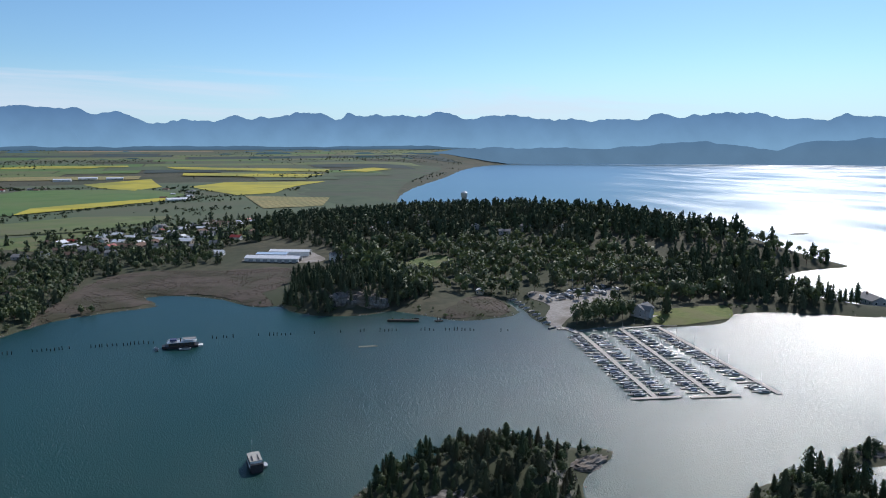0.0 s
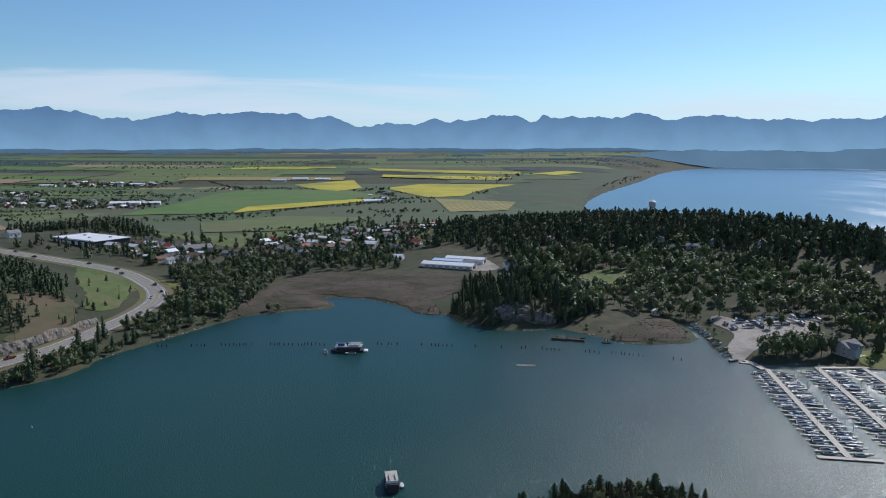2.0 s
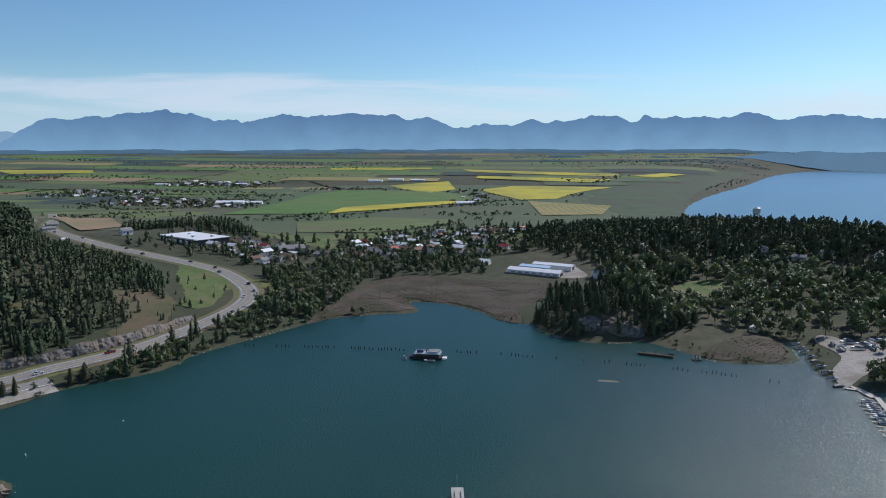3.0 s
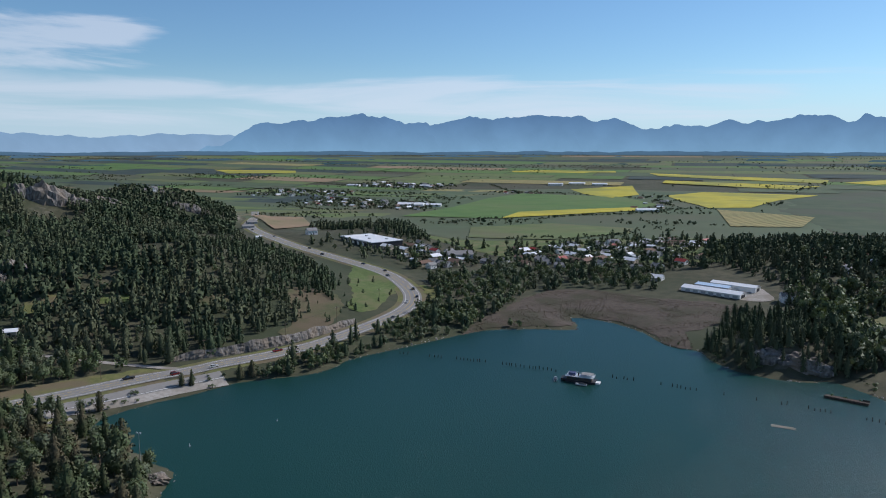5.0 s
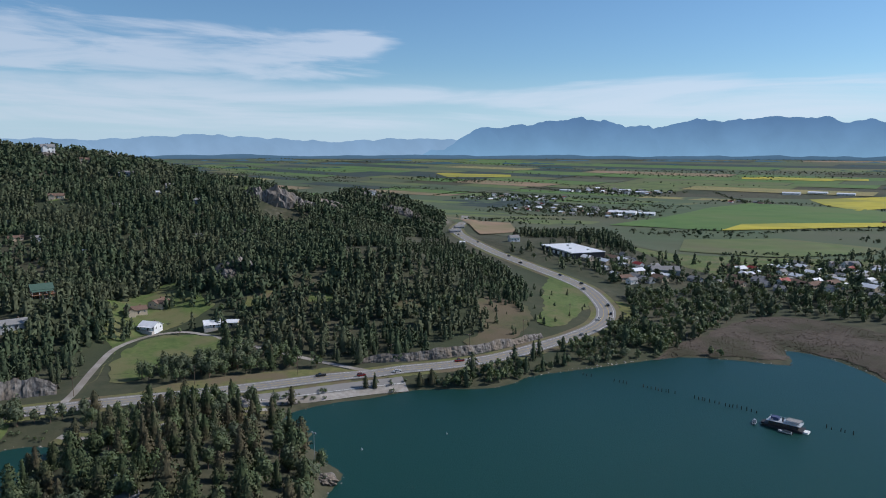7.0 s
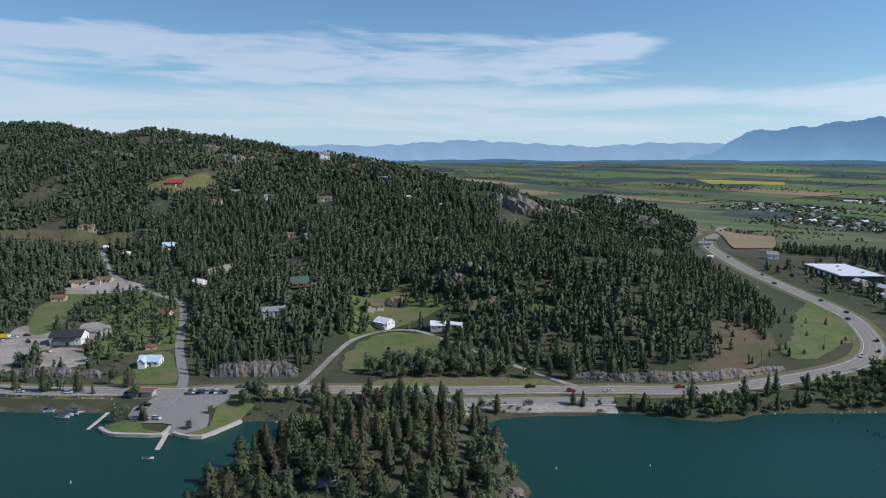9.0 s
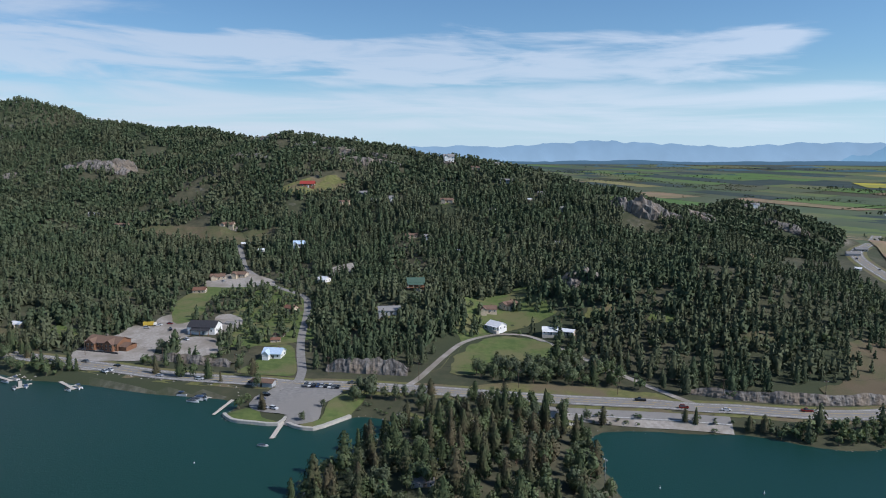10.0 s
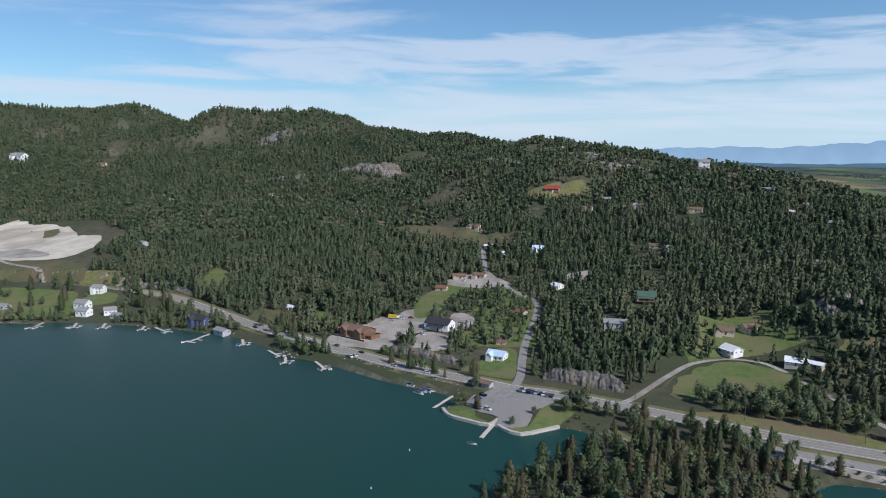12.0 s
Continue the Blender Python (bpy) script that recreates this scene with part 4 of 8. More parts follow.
def broad_tree(rng, clumps, height_m=10.0, width=8.0, size=1.2, stem=0.16, lobes=6):
    """A broadleaf tree: trunk, a few limbs, and many small leaf clumps over uneven lobes."""
    t = Foliage(rng)
    centres = []
    for k in range(lobes):
        a, q = k * 2.4 + rng.uniform(-0.5, 0.5), width * 0.30 * math.sqrt((k + 0.3) / lobes)
        centres.append((q * math.cos(a), q * math.sin(a), height_m * (stem + (1 - stem) * rng.uniform(0.30, 0.68)), width * rng.uniform(0.20, 0.32), height_m * (1 - stem) * rng.uniform(0.27, 0.38)))
    for k in range(clumps):
        cx, cy, cz, r, rz = centres[k % lobes]
        d = rng.normal(0, 1, 3)
        d /= np.linalg.norm(d)
        if d[2] < -0.5:
            d[2] *= -0.6
        q = rng.uniform(0.68, 1.1)
        p = np.array((cx + d[0] * r * q, cy + d[1] * r * q, cz + d[2] * rz * q))
        out = d + 1.6 * np.array((p[0], p[1], (p[2] - height_m * 0.5) * 0.6)) / width
        t.spray(p, out, size * rng.uniform(0.7, 1.2), 1.0, 0.6)
    fork = (0, 0, height_m * (stem + 0.1), 0.018 * height_m)
    t.stem([(0, 0, -1.0, 0.028 * height_m), fork], 4)
    for c in centres[:4]:
        t.stem([fork, (*c[:3], 0.006 * height_m)], 3)
    return t.done()


RNG = np.random.default_rng(7)
KIND_MIX = ((6.2, 0.06, 0.2), (7.2, 0.10, 0.6), (6.4, 0.08, 0.4), (7.4, 0.14, 0.85), (5.4, 0.05, 0.1), (8.2, 0.10, 0.7))
VAST_CONIFERS = [conifer(RNG, 7, 12.6, w, 3.3, b, p, 3) for w, b, p in KIND_MIX[:4]]
FAR_CONIFERS = [conifer(RNG, 21, 13.2, w, 1.95, b, p, 3) for w, b, p in KIND_MIX]
MID_CONIFERS = [conifer(RNG, 130, 13.6, w, 0.82, b, p, 4) for w, b, p in KIND_MIX]
NEAR_CONIFERS = [conifer(RNG, 430, 14.5, w, 0.58, b, p, 6) for w, b, p in KIND_MIX]
FAR_BROAD = [broad_tree(RNG, 11, 9, w, 2.5, 0.06, 2) for w in (8.5, 10.0, 7.5)]
MID_BROAD = [broad_tree(RNG, 120, 10, w, 1.0, 0.06, 7) for w in (7.5, 9.0, 6.5, 5.5)]
LIGHT_BROAD = [broad_tree(RNG, 56, 10, w, 1.5, 0.06, 6) for w in (7.5, 9.0, 6.5, 5.5)]
NEAR_BROAD = [broad_tree(RNG, 430, 10, w, 0.6, 0.03, 9) for w in (7.0, 8.5, 6.0, 5.0)]
SHRUBS = [broad_tree(RNG, 30, 2.6, w, 0.55, 0.02, 4) for w in (3.0, 4.2, 2.4)]


def merge_trees(name, sets, mats, label, category):
    """One object out of many trees or tufts. sets: (prototypes, x, y, scale) arrays."""
    V, F, M, N, base = [], [], [], [], 0
    soft = len(sets[0][0][0]) == 4
    for protos, x, y, scale in sets:
        pick = RNG.integers(0, len(protos), len(x))
        z = ground_z(x, y) if len(x) else np.zeros(0)
        ang = RNG.uniform(0, 6.283, len(x))
        slim = RNG.uniform(0.85, 1.15, len(x))
        for k, proto in enumerate(protos):
            v, f, m = proto[:3]
            w = np.where(pick == k)[0]
            if not len(w):
                continue
            c, s = np.cos(ang[w])[:, None], np.sin(ang[w])[:, None]
            sc, sl = scale[w][:, None], slim[w][:, None]
            X = (v[None, :, 0] * c - v[None, :, 1] * s) * sc * sl + x[w][:, None]
            Y = (v[None, :, 0] * s + v[None, :, 1] * c) * sc * sl + y[w][:, None]
            Z = v[None, :, 2] * sc + z[w][:, None]
            V.append(np.stack([X, Y, Z], -1).reshape(-1, 3))
            if soft:
                n = proto[3]
                N.append(np.stack([n[None, :, 0] * c - n[None, :, 1] * s, n[None, :, 0] * s + n[None, :, 1] * c, np.broadcast_to(n[None, :, 2], X.shape)], -1).reshape(-1, 3))
            F.append((f[None] + (base + np.arange(len(w)) * len(v))[:, None, None]).reshape(-1, 3))
            M.append(np.tile(m, len(w)))
            base += len(w) * len(v)
    me = raw_mesh(name, np.vstack(V), np.vstack(F), mats, np.concatenate(M), normals=np.vstack(N) if soft else None)
    return tagged(new(name, me), label, category, kind="stuff")


# places kept free of trees: x, y, radius
OPEN = [(-552, 552, 24), (-578, 572, 22), (-560, 596, 12), (-630, 680, 20), (-1065, 20, 16), (-1075, -20, 16), (-1130, -130, 14), (-1128, -165, 14), (-1010, 180, 14), (-960, 215, 12), (-915, 345, 14), (-890, 395, 12), (-600, 818, 12), (-430, 414, 9), (-185, 385, 6), (-196, 362, 6), (-175, 415, 6),
        (-382, 296, 14), (-367, 322, 14), (-435, 247, 13), (-423, 40, 30), (-450, 80, 26), (-374, 137, 22), (-884, 258, 12), (-868, 256, 16), (-945, 501, 16), (-567, 588, 10),
        (-684, 846, 22), (-900, 472, 18), (-212, 468, 15), (-197, 440, 9), (-230, 472, 8), (-1085, 40, 24), (-300, 130, 34), (-470, 232, 12), (-330, 270, 30), (-345, 255, 22),
        (-570, 290, 10), (-424, 323, 12), (-299, 752, 42), (-262, 725, 16), (60, 625, 42), (240, 408, 26), (216, 378, 20), (285, 346, 20), (255, 358, 14), (180, 550, 20),
        (-800, -400, 110), (-900, -450, 90), (-720, -340, 50), (-700, -290, 40), (-600, -228, 14), (-513, -190, 20), (-395, 142, 18), (-405, 158, 8)]
OPEN += [(x, y, 9) for x, y in ((-540, -214), (-511, -170), (-519, -203), (-522, -182), (-484, -94), (-462, -70), (-586, -221), (-642, 322), (-709, 174), (-733, 160), (-860, 529), (-666, 477), (-500, 418))]
LINES = [(PIT_TRACK, 3.0), (HIGHWAY, 13.0), (SIDE_ROAD, 4.2), (FARM_DRIVE, 4.5), (GRASS_PATH, 6.0)]
RINGS = [np.array(r[1], float) for r in PATCHES if r[0] not in ("outer_verge", "slope_grass", "village_grass", "farm_grass")] + [np.array(r[1], float) for r in FIELDS]


def free(x, y, margin=0.0):
    ok = np.ones(len(x), bool)
    for cx, cy, r in OPEN:
        ok &= (x - cx) ** 2 + (y - cy) ** 2 > (r + margin) ** 2
    for line, r in LINES:
        near = (x > line[:, 0].min() - 20) & (x < line[:, 0].max() + 20) & (y > line[:, 1].min() - 20) & (y < line[:, 1].max() + 20) & ok
        if near.any():
            d, _ = dist_line(x[near], y[near], line)
            ok[np.where(near)[0][d < r + margin]] = False
    for ring in RINGS:
        near = (x > ring[:, 0].min()) & (x < ring[:, 0].max()) & (y > ring[:, 1].min()) & (y < ring[:, 1].max()) & ok
        if near.any():
            ok[np.where(near)[0][inside(x[near], y[near], ring)]] = False
    return ok


def scatter(x0, y0, x1, y1, step, density=None, margin=0.0, shore=4.0):
    """Uneven points on land, free of roads, yards and houses."""
    X, Y = np.meshgrid(np.arange(x0, x1, step), np.arange(y0, y1, step))
    x = X.ravel() + RNG.uniform(-0.55, 0.55, X.size) * step
    y = Y.ravel() + RNG.uniform(-0.55, 0.55, X.size) * step
    if density is not None:
        keep = RNG.uniform(size=len(x)) < density(x, y)
        x, y = x[keep], y[keep]
    keep = free(x, y, margin)
    x, y = x[keep], y[keep]
    keep = shore_distance(x, y) > shore
    return x[keep], y[keep]


def within(ring):
    ring = np.array(ring, float)
    return lambda x, y: inside(x, y, ring) * 1.0


def sizes(n, lo=0.6, hi=1.25):
    return RNG.uniform(lo, hi, n) * RNG.uniform(0.85, 1.1, n)


def hill_density(x, y):
    z = ground_z(x, y)
    e = 7.0
    slope = np.hypot(ground_z(x + e, y) - ground_z(x - e, y), ground_z(x, y + e) - ground_z(x, y - e)) / (2 * e)
    gaps = smooth(fbm(x, y, 60, 3, 33), -1.1, -0.5) * (1 - smooth(fbm(x, y, 26, 2, 44), 0.55, 0.85))
    return np.clip((0.75 + 0.25 * smooth(z, 5, 16)) * gaps * (1 - 0.6 * smooth(slope, 0.9, 1.4)), 0, 1)


HILL_WOOD = [(-500, -900), (-505, -120), (-405, 70), (-330, 175), (-262, 260), (-205, 365), (-200, 480), (-236, 545), (-275, 590), (-330, 632), (-400, 690), (-455, 730), (-520, 800), (-570, 880), (-640, 975), (-760, 1020), (-900, 900), (-1250, 900), (-2300, 500), (-2300, -1300), (-700, -1300)]
hill_ring = np.array(HILL_WOOD, float)


LOW_GROUND = [(-303, 205), (-336, 237), (-354, 258), (-362, 283), (-354, 300), (-300, 311), (-236, 321), (-205, 326), (-240, 266), (-289, 194)]
VILLAGE = [(-345, 110), (-338, 152), (-420, 170), (-520, 195), (-600, 205), (-650, 150), (-610, 85), (-500, 65)]
FARM = [(-425, 278), (-380, 276), (-330, 312), (-330, 332), (-370, 345), (-430, 335)]
LAKESIDE = [(-480, -900), (-480, -130), (-455, -40), (-480, -54), (-549, -116), (-597, -165), (-625, -225), (-647, -293), (-664, -360), (-700, -900)]
OPEN_SLOPE_A = [(-426, 401), (-378, 427), (-293, 406), (-221, 338), (-260, 314), (-305, 308)]
OPEN_SLOPE_B = [(-280, 393), (-240, 440), (-204, 450), (-168, 434), (-162, 407), (-196, 350), (-225, 335)]


def build_hill_forest():
    # thin pine cover on the slopes above the drive and the road cut
    slopes = [np.array(r, float) for r in (OPEN_SLOPE_A, OPEN_SLOPE_B)]
    valley, village = np.array(LOW_GROUND, float), np.array(VILLAGE, float)
    farm, lakeside = np.array(FARM, float), np.array(LAKESIDE, float)
    thin = lambda x, y: np.where(inside(x, y, valley), 0.0, np.where(inside(x, y, village), 0.55, 1.0)) * np.where(inside(x, y, farm), 0.3, 1.0) * np.where(inside(x, y, lakeside), 0.10, 1.0)
    dens = lambda x, y: thin(x, y) * inside(x, y, hill_ring) * hill_density(x, y) * np.where(inside(x, y, slopes[0]) | inside(x, y, slopes[1]), 0.75, 1.0)
    x, y = scatter(-1350, -700, -200, 960, 6.0, dens)
    r = np.hypot(x - 50, y - 60)
    mid = r < 430
    vast = r > 880
    x2, y2 = scatter(-2200, -1250, -1340, 600, 9.0, dens)
    x3, y3 = scatter(-1345, -1250, -650, -690, 9.0, dens)
    far = ~mid & ~vast
    # the trees stand low beside the upper road
    low = np.where(dist_line(x, y, HIGHWAY[HIGHWAY[:, 1] > 560])[0] < 150, 0.7, 1.0) * np.where(inside(x, y, village), 0.72, 1.0)
    fx, fy = np.concatenate([x[vast], x2, x3]), np.concatenate([y[vast], y2, y3])
    merge_trees("hillside_forest", [(MID_CONIFERS, x[mid], y[mid], sizes(mid.sum(), 0.45, 1.12) * low[mid]), (FAR_CONIFERS, x[far], y[far], sizes(far.sum(), 0.55, 1.1) * low[far]), (VAST_CONIFERS, fx, fy, sizes(len(fx), 0.55, 1.0))],
                [NEEDLES, BARK], "dense dark green pine and fir forest on the hills", "forest")
    bx, by = scatter(-1100, -300, -230, 760, 11, lambda x, y: inside(x, y, hill_ring) * np.where(inside(x, y, np.array(VILLAGE, float)), 0.9, 0.42 * smooth(fbm(x, y, 50, 2, 71), -0.1, 0.5)))
    merge_trees("hillside_broadleaf", [(LIGHT_BROAD, bx, by, sizes(len(bx), 0.4, 0.85))], [LEAVES, BARK], "scattered light green broadleaf trees among hill pines", "trees")


build_hill_forest()


HEDGES = [[(-172, 896), (-134, 930), (-97, 907)], [(-92, 952), (-56, 975), (-31, 1027)], [(-224, 1128), (-193, 1159), (-147, 1236), (-52, 1313), (20, 1427)], [(-316, 1068), (-267, 1155), (-226, 1137)],
          [(-648, 1049), (-605, 1135), (-525, 1171)], [(-1134, 1591), (-1154, 1744), (-1081, 1747)], [(-1095, 1771), (-900, 1750), (-732, 1611), (-507, 1600)], [(-785, 1330), (-616, 1210), (-526, 1267), (-416, 1300)],
          [(-1081, 2023), (-901, 1970), (-706, 2072)], [(-537, 2147), (-373, 1850), (-250, 1862)], [(-136, 760), (-107, 771), (-83, 800)], [(20, 1430), (60, 1470), (94, 1459)]]


def build_other_woods():
    # firs of the eastern headland
    east = within([(60, 440), (75, 425), (125, 432), (150, 470), (130, 520), (200, 640), (210, 700), (130, 760), (60, 700), (20, 720), (110, 860), (200, 1000), (330, 1000), (360, 900), (420, 740), (520, 560), (540, 450), (460, 440), (420, 330), (340, 335), (330, 370), (300, 400), (330, 470), (290, 560), (235, 600), (210, 640), (150, 560), (110, 480)])
    x, y = scatter(0, 290, 560, 1010, 7.4, lambda x, y: east(x, y) * 0.95 * smooth(fbm(x, y, 45, 3, 61), -0.65, 0.0), shore=4)
    hx, hy = scatter(0, 290, 560, 1010, 9.5, lambda x, y: east(x, y) * 0.75 * smooth(fbm(x, y, 40, 3, 61), 0.35, -0.25), shore=4)
    bluff = within([(52, 458), (58, 441), (75, 429), (118, 431), (150, 440), (152, 520), (120, 560), (70, 540), (60, 500)])
    bx, by = scatter(48, 424, 156, 565, 6.2, lambda x, y: bluff(x, y) * 0.85, shore=3)
    merge_trees("headland_firs", [(MID_CONIFERS, np.r_[x[y < 480], bx], np.r_[y[y < 480], by], np.r_[sizes((y < 480).sum(), 0.5, 1.15), sizes(len(bx), 0.5, 0.95)]), (FAR_CONIFERS, x[y >= 480], y[y >= 480], sizes((y >= 480).sum(), 0.5, 1.3))], [NEEDLES, BARK], "dark tall firs on the wooded headland", "forest")
    # broadleaf woods behind the marina and along the north shore
    low = within([(125, 430), (140, 440), (190, 440), (205, 440), (275, 430), (285, 410), (268, 388), (262, 366), (335, 356), (350, 400), (340, 470), (300, 560), (240, 610), (120, 640), (110, 590), (130, 500)])
    x, y = scatter(100, 330, 350, 650, 9.5, lambda x, y: low(x, y) * 0.8, shore=4)
    north = within([(-140, 470), (-100, 462), (-82, 500), (-80, 585), (-40, 612), (20, 612), (20, 680), (-120, 690), (-150, 640), (-175, 590), (-145, 545)])
    x2, y2 = scatter(-180, 440, 40, 700, 7.2, lambda x, y: north(x, y) * 0.7, shore=4)
    town = within([(-380, 700), (-200, 640), (-120, 690), (20, 690), (120, 690), (160, 760), (100, 960), (-40, 960), (-180, 800), (-300, 880)])
    x3, y3 = scatter(-400, 620, 180, 970, 11, lambda x, y: town(x, y) * 0.34, shore=4)
    merge_trees("broadleaf_woods", [(MID_BROAD, np.r_[x, x2], np.r_[y, y2], np.r_[sizes(len(x), 0.9, 1.6), sizes(len(x2), 0.5, 1.05)]), (LIGHT_BROAD, np.r_[hx, x3], np.r_[hy, y3], np.r_[sizes(len(hx), 0.6, 1.2), sizes(len(x3), 0.4, 0.9)])],
                [LEAVES, BARK], "grey-green broadleaf woods along the shore and in the town", "trees")
    shed_wood = within([(100, 560), (130, 520), (200, 600), (210, 700), (130, 770), (60, 740), (80, 690), (112, 650), (118, 610)])
    a4, b4 = scatter(55, 515, 215, 775, 8.0, lambda x, y: shed_wood(x, y) * 0.75, shore=4)
    x4, y4 = scatter(-400, 600, 180, 970, 13, lambda x, y: town(x, y) * 0.26, shore=4)
    x4, y4 = np.r_[x4, a4], np.r_[y4, b4]
    knoll = within([(-455, 880), (-470, 930), (-400, 950), (-330, 920), (-270, 850), (-250, 810), (-300, 810), (-360, 835)])
    x5, y5 = scatter(-480, 790, -240, 960, 7.5, lambda x, y: knoll(x, y) * 0.85)
    x6, y6 = scatter(-180, 440, 40, 700, 9.5, lambda x, y: north(x, y) * 0.3, shore=4)
    # a few by the store, and young ones on the grass inside the bend
    x7, y7 = np.array((-306.0, -290, -280, -268, -260, -250, -244, -238, -318, -230)), np.array((712.0, 706, 702, 694, 708, 690, 700, 686, 722, 680))
    x8, y8 = RNG.uniform(-240, -176, 46), RNG.uniform(420, 612, 46)
    keep = np.array([dist_line(np.array([a]), np.array([b]), HIGHWAY)[0][0] > 12 for a, b in zip(x8, y8)])
    x8, y8 = x8[keep], y8[keep]
    merge_trees("town_conifers", [(FAR_CONIFERS, np.r_[x4, x5, x6, x7, x8], np.r_[y4, y5, y6, y7, y8], np.r_[sizes(len(x4) + len(x5) + len(x6) + len(x7), 0.5, 1.05), sizes(len(x8), 0.18, 0.5)])], [NEEDLES, BARK], "dark conifers scattered through the town", "trees")
    # hedgerows, farm trees and far woods on the plain
    px, py = scatter(-2600, 960, 420, 2200, 15, lambda x, y: 1.0 * smooth(fbm(x / 2.6, y, 90, 3, 91), 0.46, 0.66) + 0.003)
    qx, qy = scatter(-4600, 1900, 2600, 4700, 30, lambda x, y: 1.0 * smooth(fbm(x / 3.5, y, 200, 3, 93), 0.30, 0.55) * (np.hypot(x - 30, y - 40) < 4700) * ((y > 2.6 * x) | (y < 3000)), shore=15)
    # hedgerows and the overgrown railway bank
    hedge = np.vstack([open_spline(h, 5.0) for h in HEDGES])
    hedge = np.vstack([hedge, hedge])
    hx, hy = hedge[:, 0] + RNG.normal(0, 3.5, len(hedge)), hedge[:, 1] + RNG.normal(0, 3.5, len(hedge))
    merge_trees("plain_trees", [(FAR_BROAD, np.r_[px, qx, hx], np.r_[py, qy, hy], np.r_[sizes(len(px), 0.35, 0.85), sizes(len(qx), 0.5, 1.0), sizes(len(hx), 0.25, 0.62)])], [NEEDLES, BARK], "hedgerow trees and far woods on the farm plain", "trees")
    # trees and tall bushes between the highway and the water
    edge = within([(-178, 338), (-169, 352), (-157, 380), (-147, 426), (-140, 465), (-140, 505), (-90, 490), (-60, 500), (-60, 470), (-98, 440), (-120, 400), (-135, 352), (-165, 325)])
    ex, ey = scatter(-215, 250, -55, 505, 4.6, lambda x, y: edge(x, y) * 0.95 * smooth(fbm(x, y, 22, 2, 55), -0.8, -0.2), -2.5, 1.0)
    west = lambda x, y: (shore_distance(x, y) < 26) * (x < -250) * (y > -290) * (y < 110) * 0.9 * smooth(fbm(x, y, 30, 2, 57) - 0.012 * np.minimum(y, 60), -0.7, -0.1)
    vx, vy = scatter(-540, -290, -300, 110, 6.0, west, -1, 2)
    fx, fy = scatter(-540, -290, -300, 110, 9.0, west, -1, 3)
    gx2, gy2 = scatter(-185, 330, -60, 505, 9.0, lambda x, y: edge(x, y) * 0.5, -2, 2)
    merge_trees("shore_conifers", [(MID_CONIFERS, np.r_[fx, gx2], np.r_[fy, gy2], sizes(len(fx) + len(gx2), 0.45, 1.05))], [NEEDLES, BARK], "dark conifers along the lake shore", "trees")
    merge_trees("shore_trees", [(MID_BROAD, np.r_[ex, vx], np.r_[ey, vy], np.r_[sizes(len(ex), 0.4, 0.85), sizes(len(vx), 0.4, 0.9)])], [LEAVES, BARK], "mixed small broadleaf trees along the lake shore", "trees")
    # stones along the water's edge
    sx, sy = scatter(-520, -300, 430, 540, 2.6, lambda x, y: 0.75 * (np.abs(shore_distance(x, y) + 0.3) < 1.6) * smooth(fbm(x, y, 30, 2, 17), -0.5, 0.0), -13, -2.0)
    stone = []
    for k in range(3):
        p = np.array([(1, 0, 0), (0, 1, 0), (-1, 0, 0), (0, -1, 0), (0.1, 0.1, 0.7), (0, 0, -0.5)], float) * RNG.uniform(0.6, 1.2, (6, 3))
        stone.append((p, np.array([(0, 1, 4), (1, 2, 4), (2, 3, 4), (3, 0, 4), (1, 0, 5), (2, 1, 5), (3, 2, 5), (0, 3, 5)]), np.zeros(8, int)))
    merge_trees("shore_stones", [(stone, sx, sy, sizes(len(sx), 0.3, 1.0))], [SHORE_STONE], "pale stones along the water's edge", "stones")
    # reed tufts on the marsh
    tuft = []
    for k in range(4):
        v, f = [], []
        for j in range(7):
            a, r, lean = j * 0.9 + RNG.uniform(-0.3, 0.3), RNG.uniform(0.1, 0.8), RNG.uniform(0.2, 0.7)
            ca, sa, h = math.cos(a), math.sin(a), RNG.uniform(0.8, 1.5)
            i = len(v)
            v += [(r * ca - 0.3 * sa, r * sa + 0.3 * ca, -0.1), (r * ca + 0.3 * sa, r * sa - 0.3 * ca, -0.1), ((r + lean) * ca, (r + lean) * sa, h)]
            f.append((i, i + 1, i + 2))
        tuft.append((np.array(v), np.array(f), np.zeros(7, int)))
    flats = [np.array(p[1], float) for p in PATCHES if p[0].startswith("reed_bed")]
    RX, RY = [], []
    for ring in flats:
        X, Y = np.meshgrid(np.arange(ring[:, 0].min(), ring[:, 0].max(), 1.7), np.arange(ring[:, 1].min(), ring[:, 1].max(), 1.7))
        x, y = X.ravel() + RNG.uniform(-1, 1, X.size), Y.ravel() + RNG.uniform(-1, 1, X.size)
        keep = inside(x, y, ring) & (RNG.uniform(size=x.size) < smooth(fbm(x, y, 14, 3, 19), -0.7, 0.3))
        RX.append(x[keep])
        RY.append(y[keep])
    RX, RY = np.concatenate(RX), np.concatenate(RY)
    merge_trees("reeds", [(tuft, RX, RY, sizes(len(RX), 0.3, 0.75))], [DRY_REEDS], "brown dry reed tufts on the marsh flat", "reeds")
    # low bushes: shore fringe and reed flats
    x7, y7 = scatter(-540, -300, 420, 620, 5.0, lambda x, y: 0.7 * smooth(fbm(x, y, 25, 2, 81), -0.3, 0.3) * (shore_distance(x, y) < 12), shore=1.0)
    merge_trees("shore_bushes", [(SHRUBS, x7, y7, sizes(len(x7), 0.5, 1.2))], [LEAVES, BARK], "low green bushes along the shore", "bushes")
    # close scrub and young trees on the small islands
    isle = lambda x, y: (x > 30) & (x < 240) & (y > 125) & (y < 215)
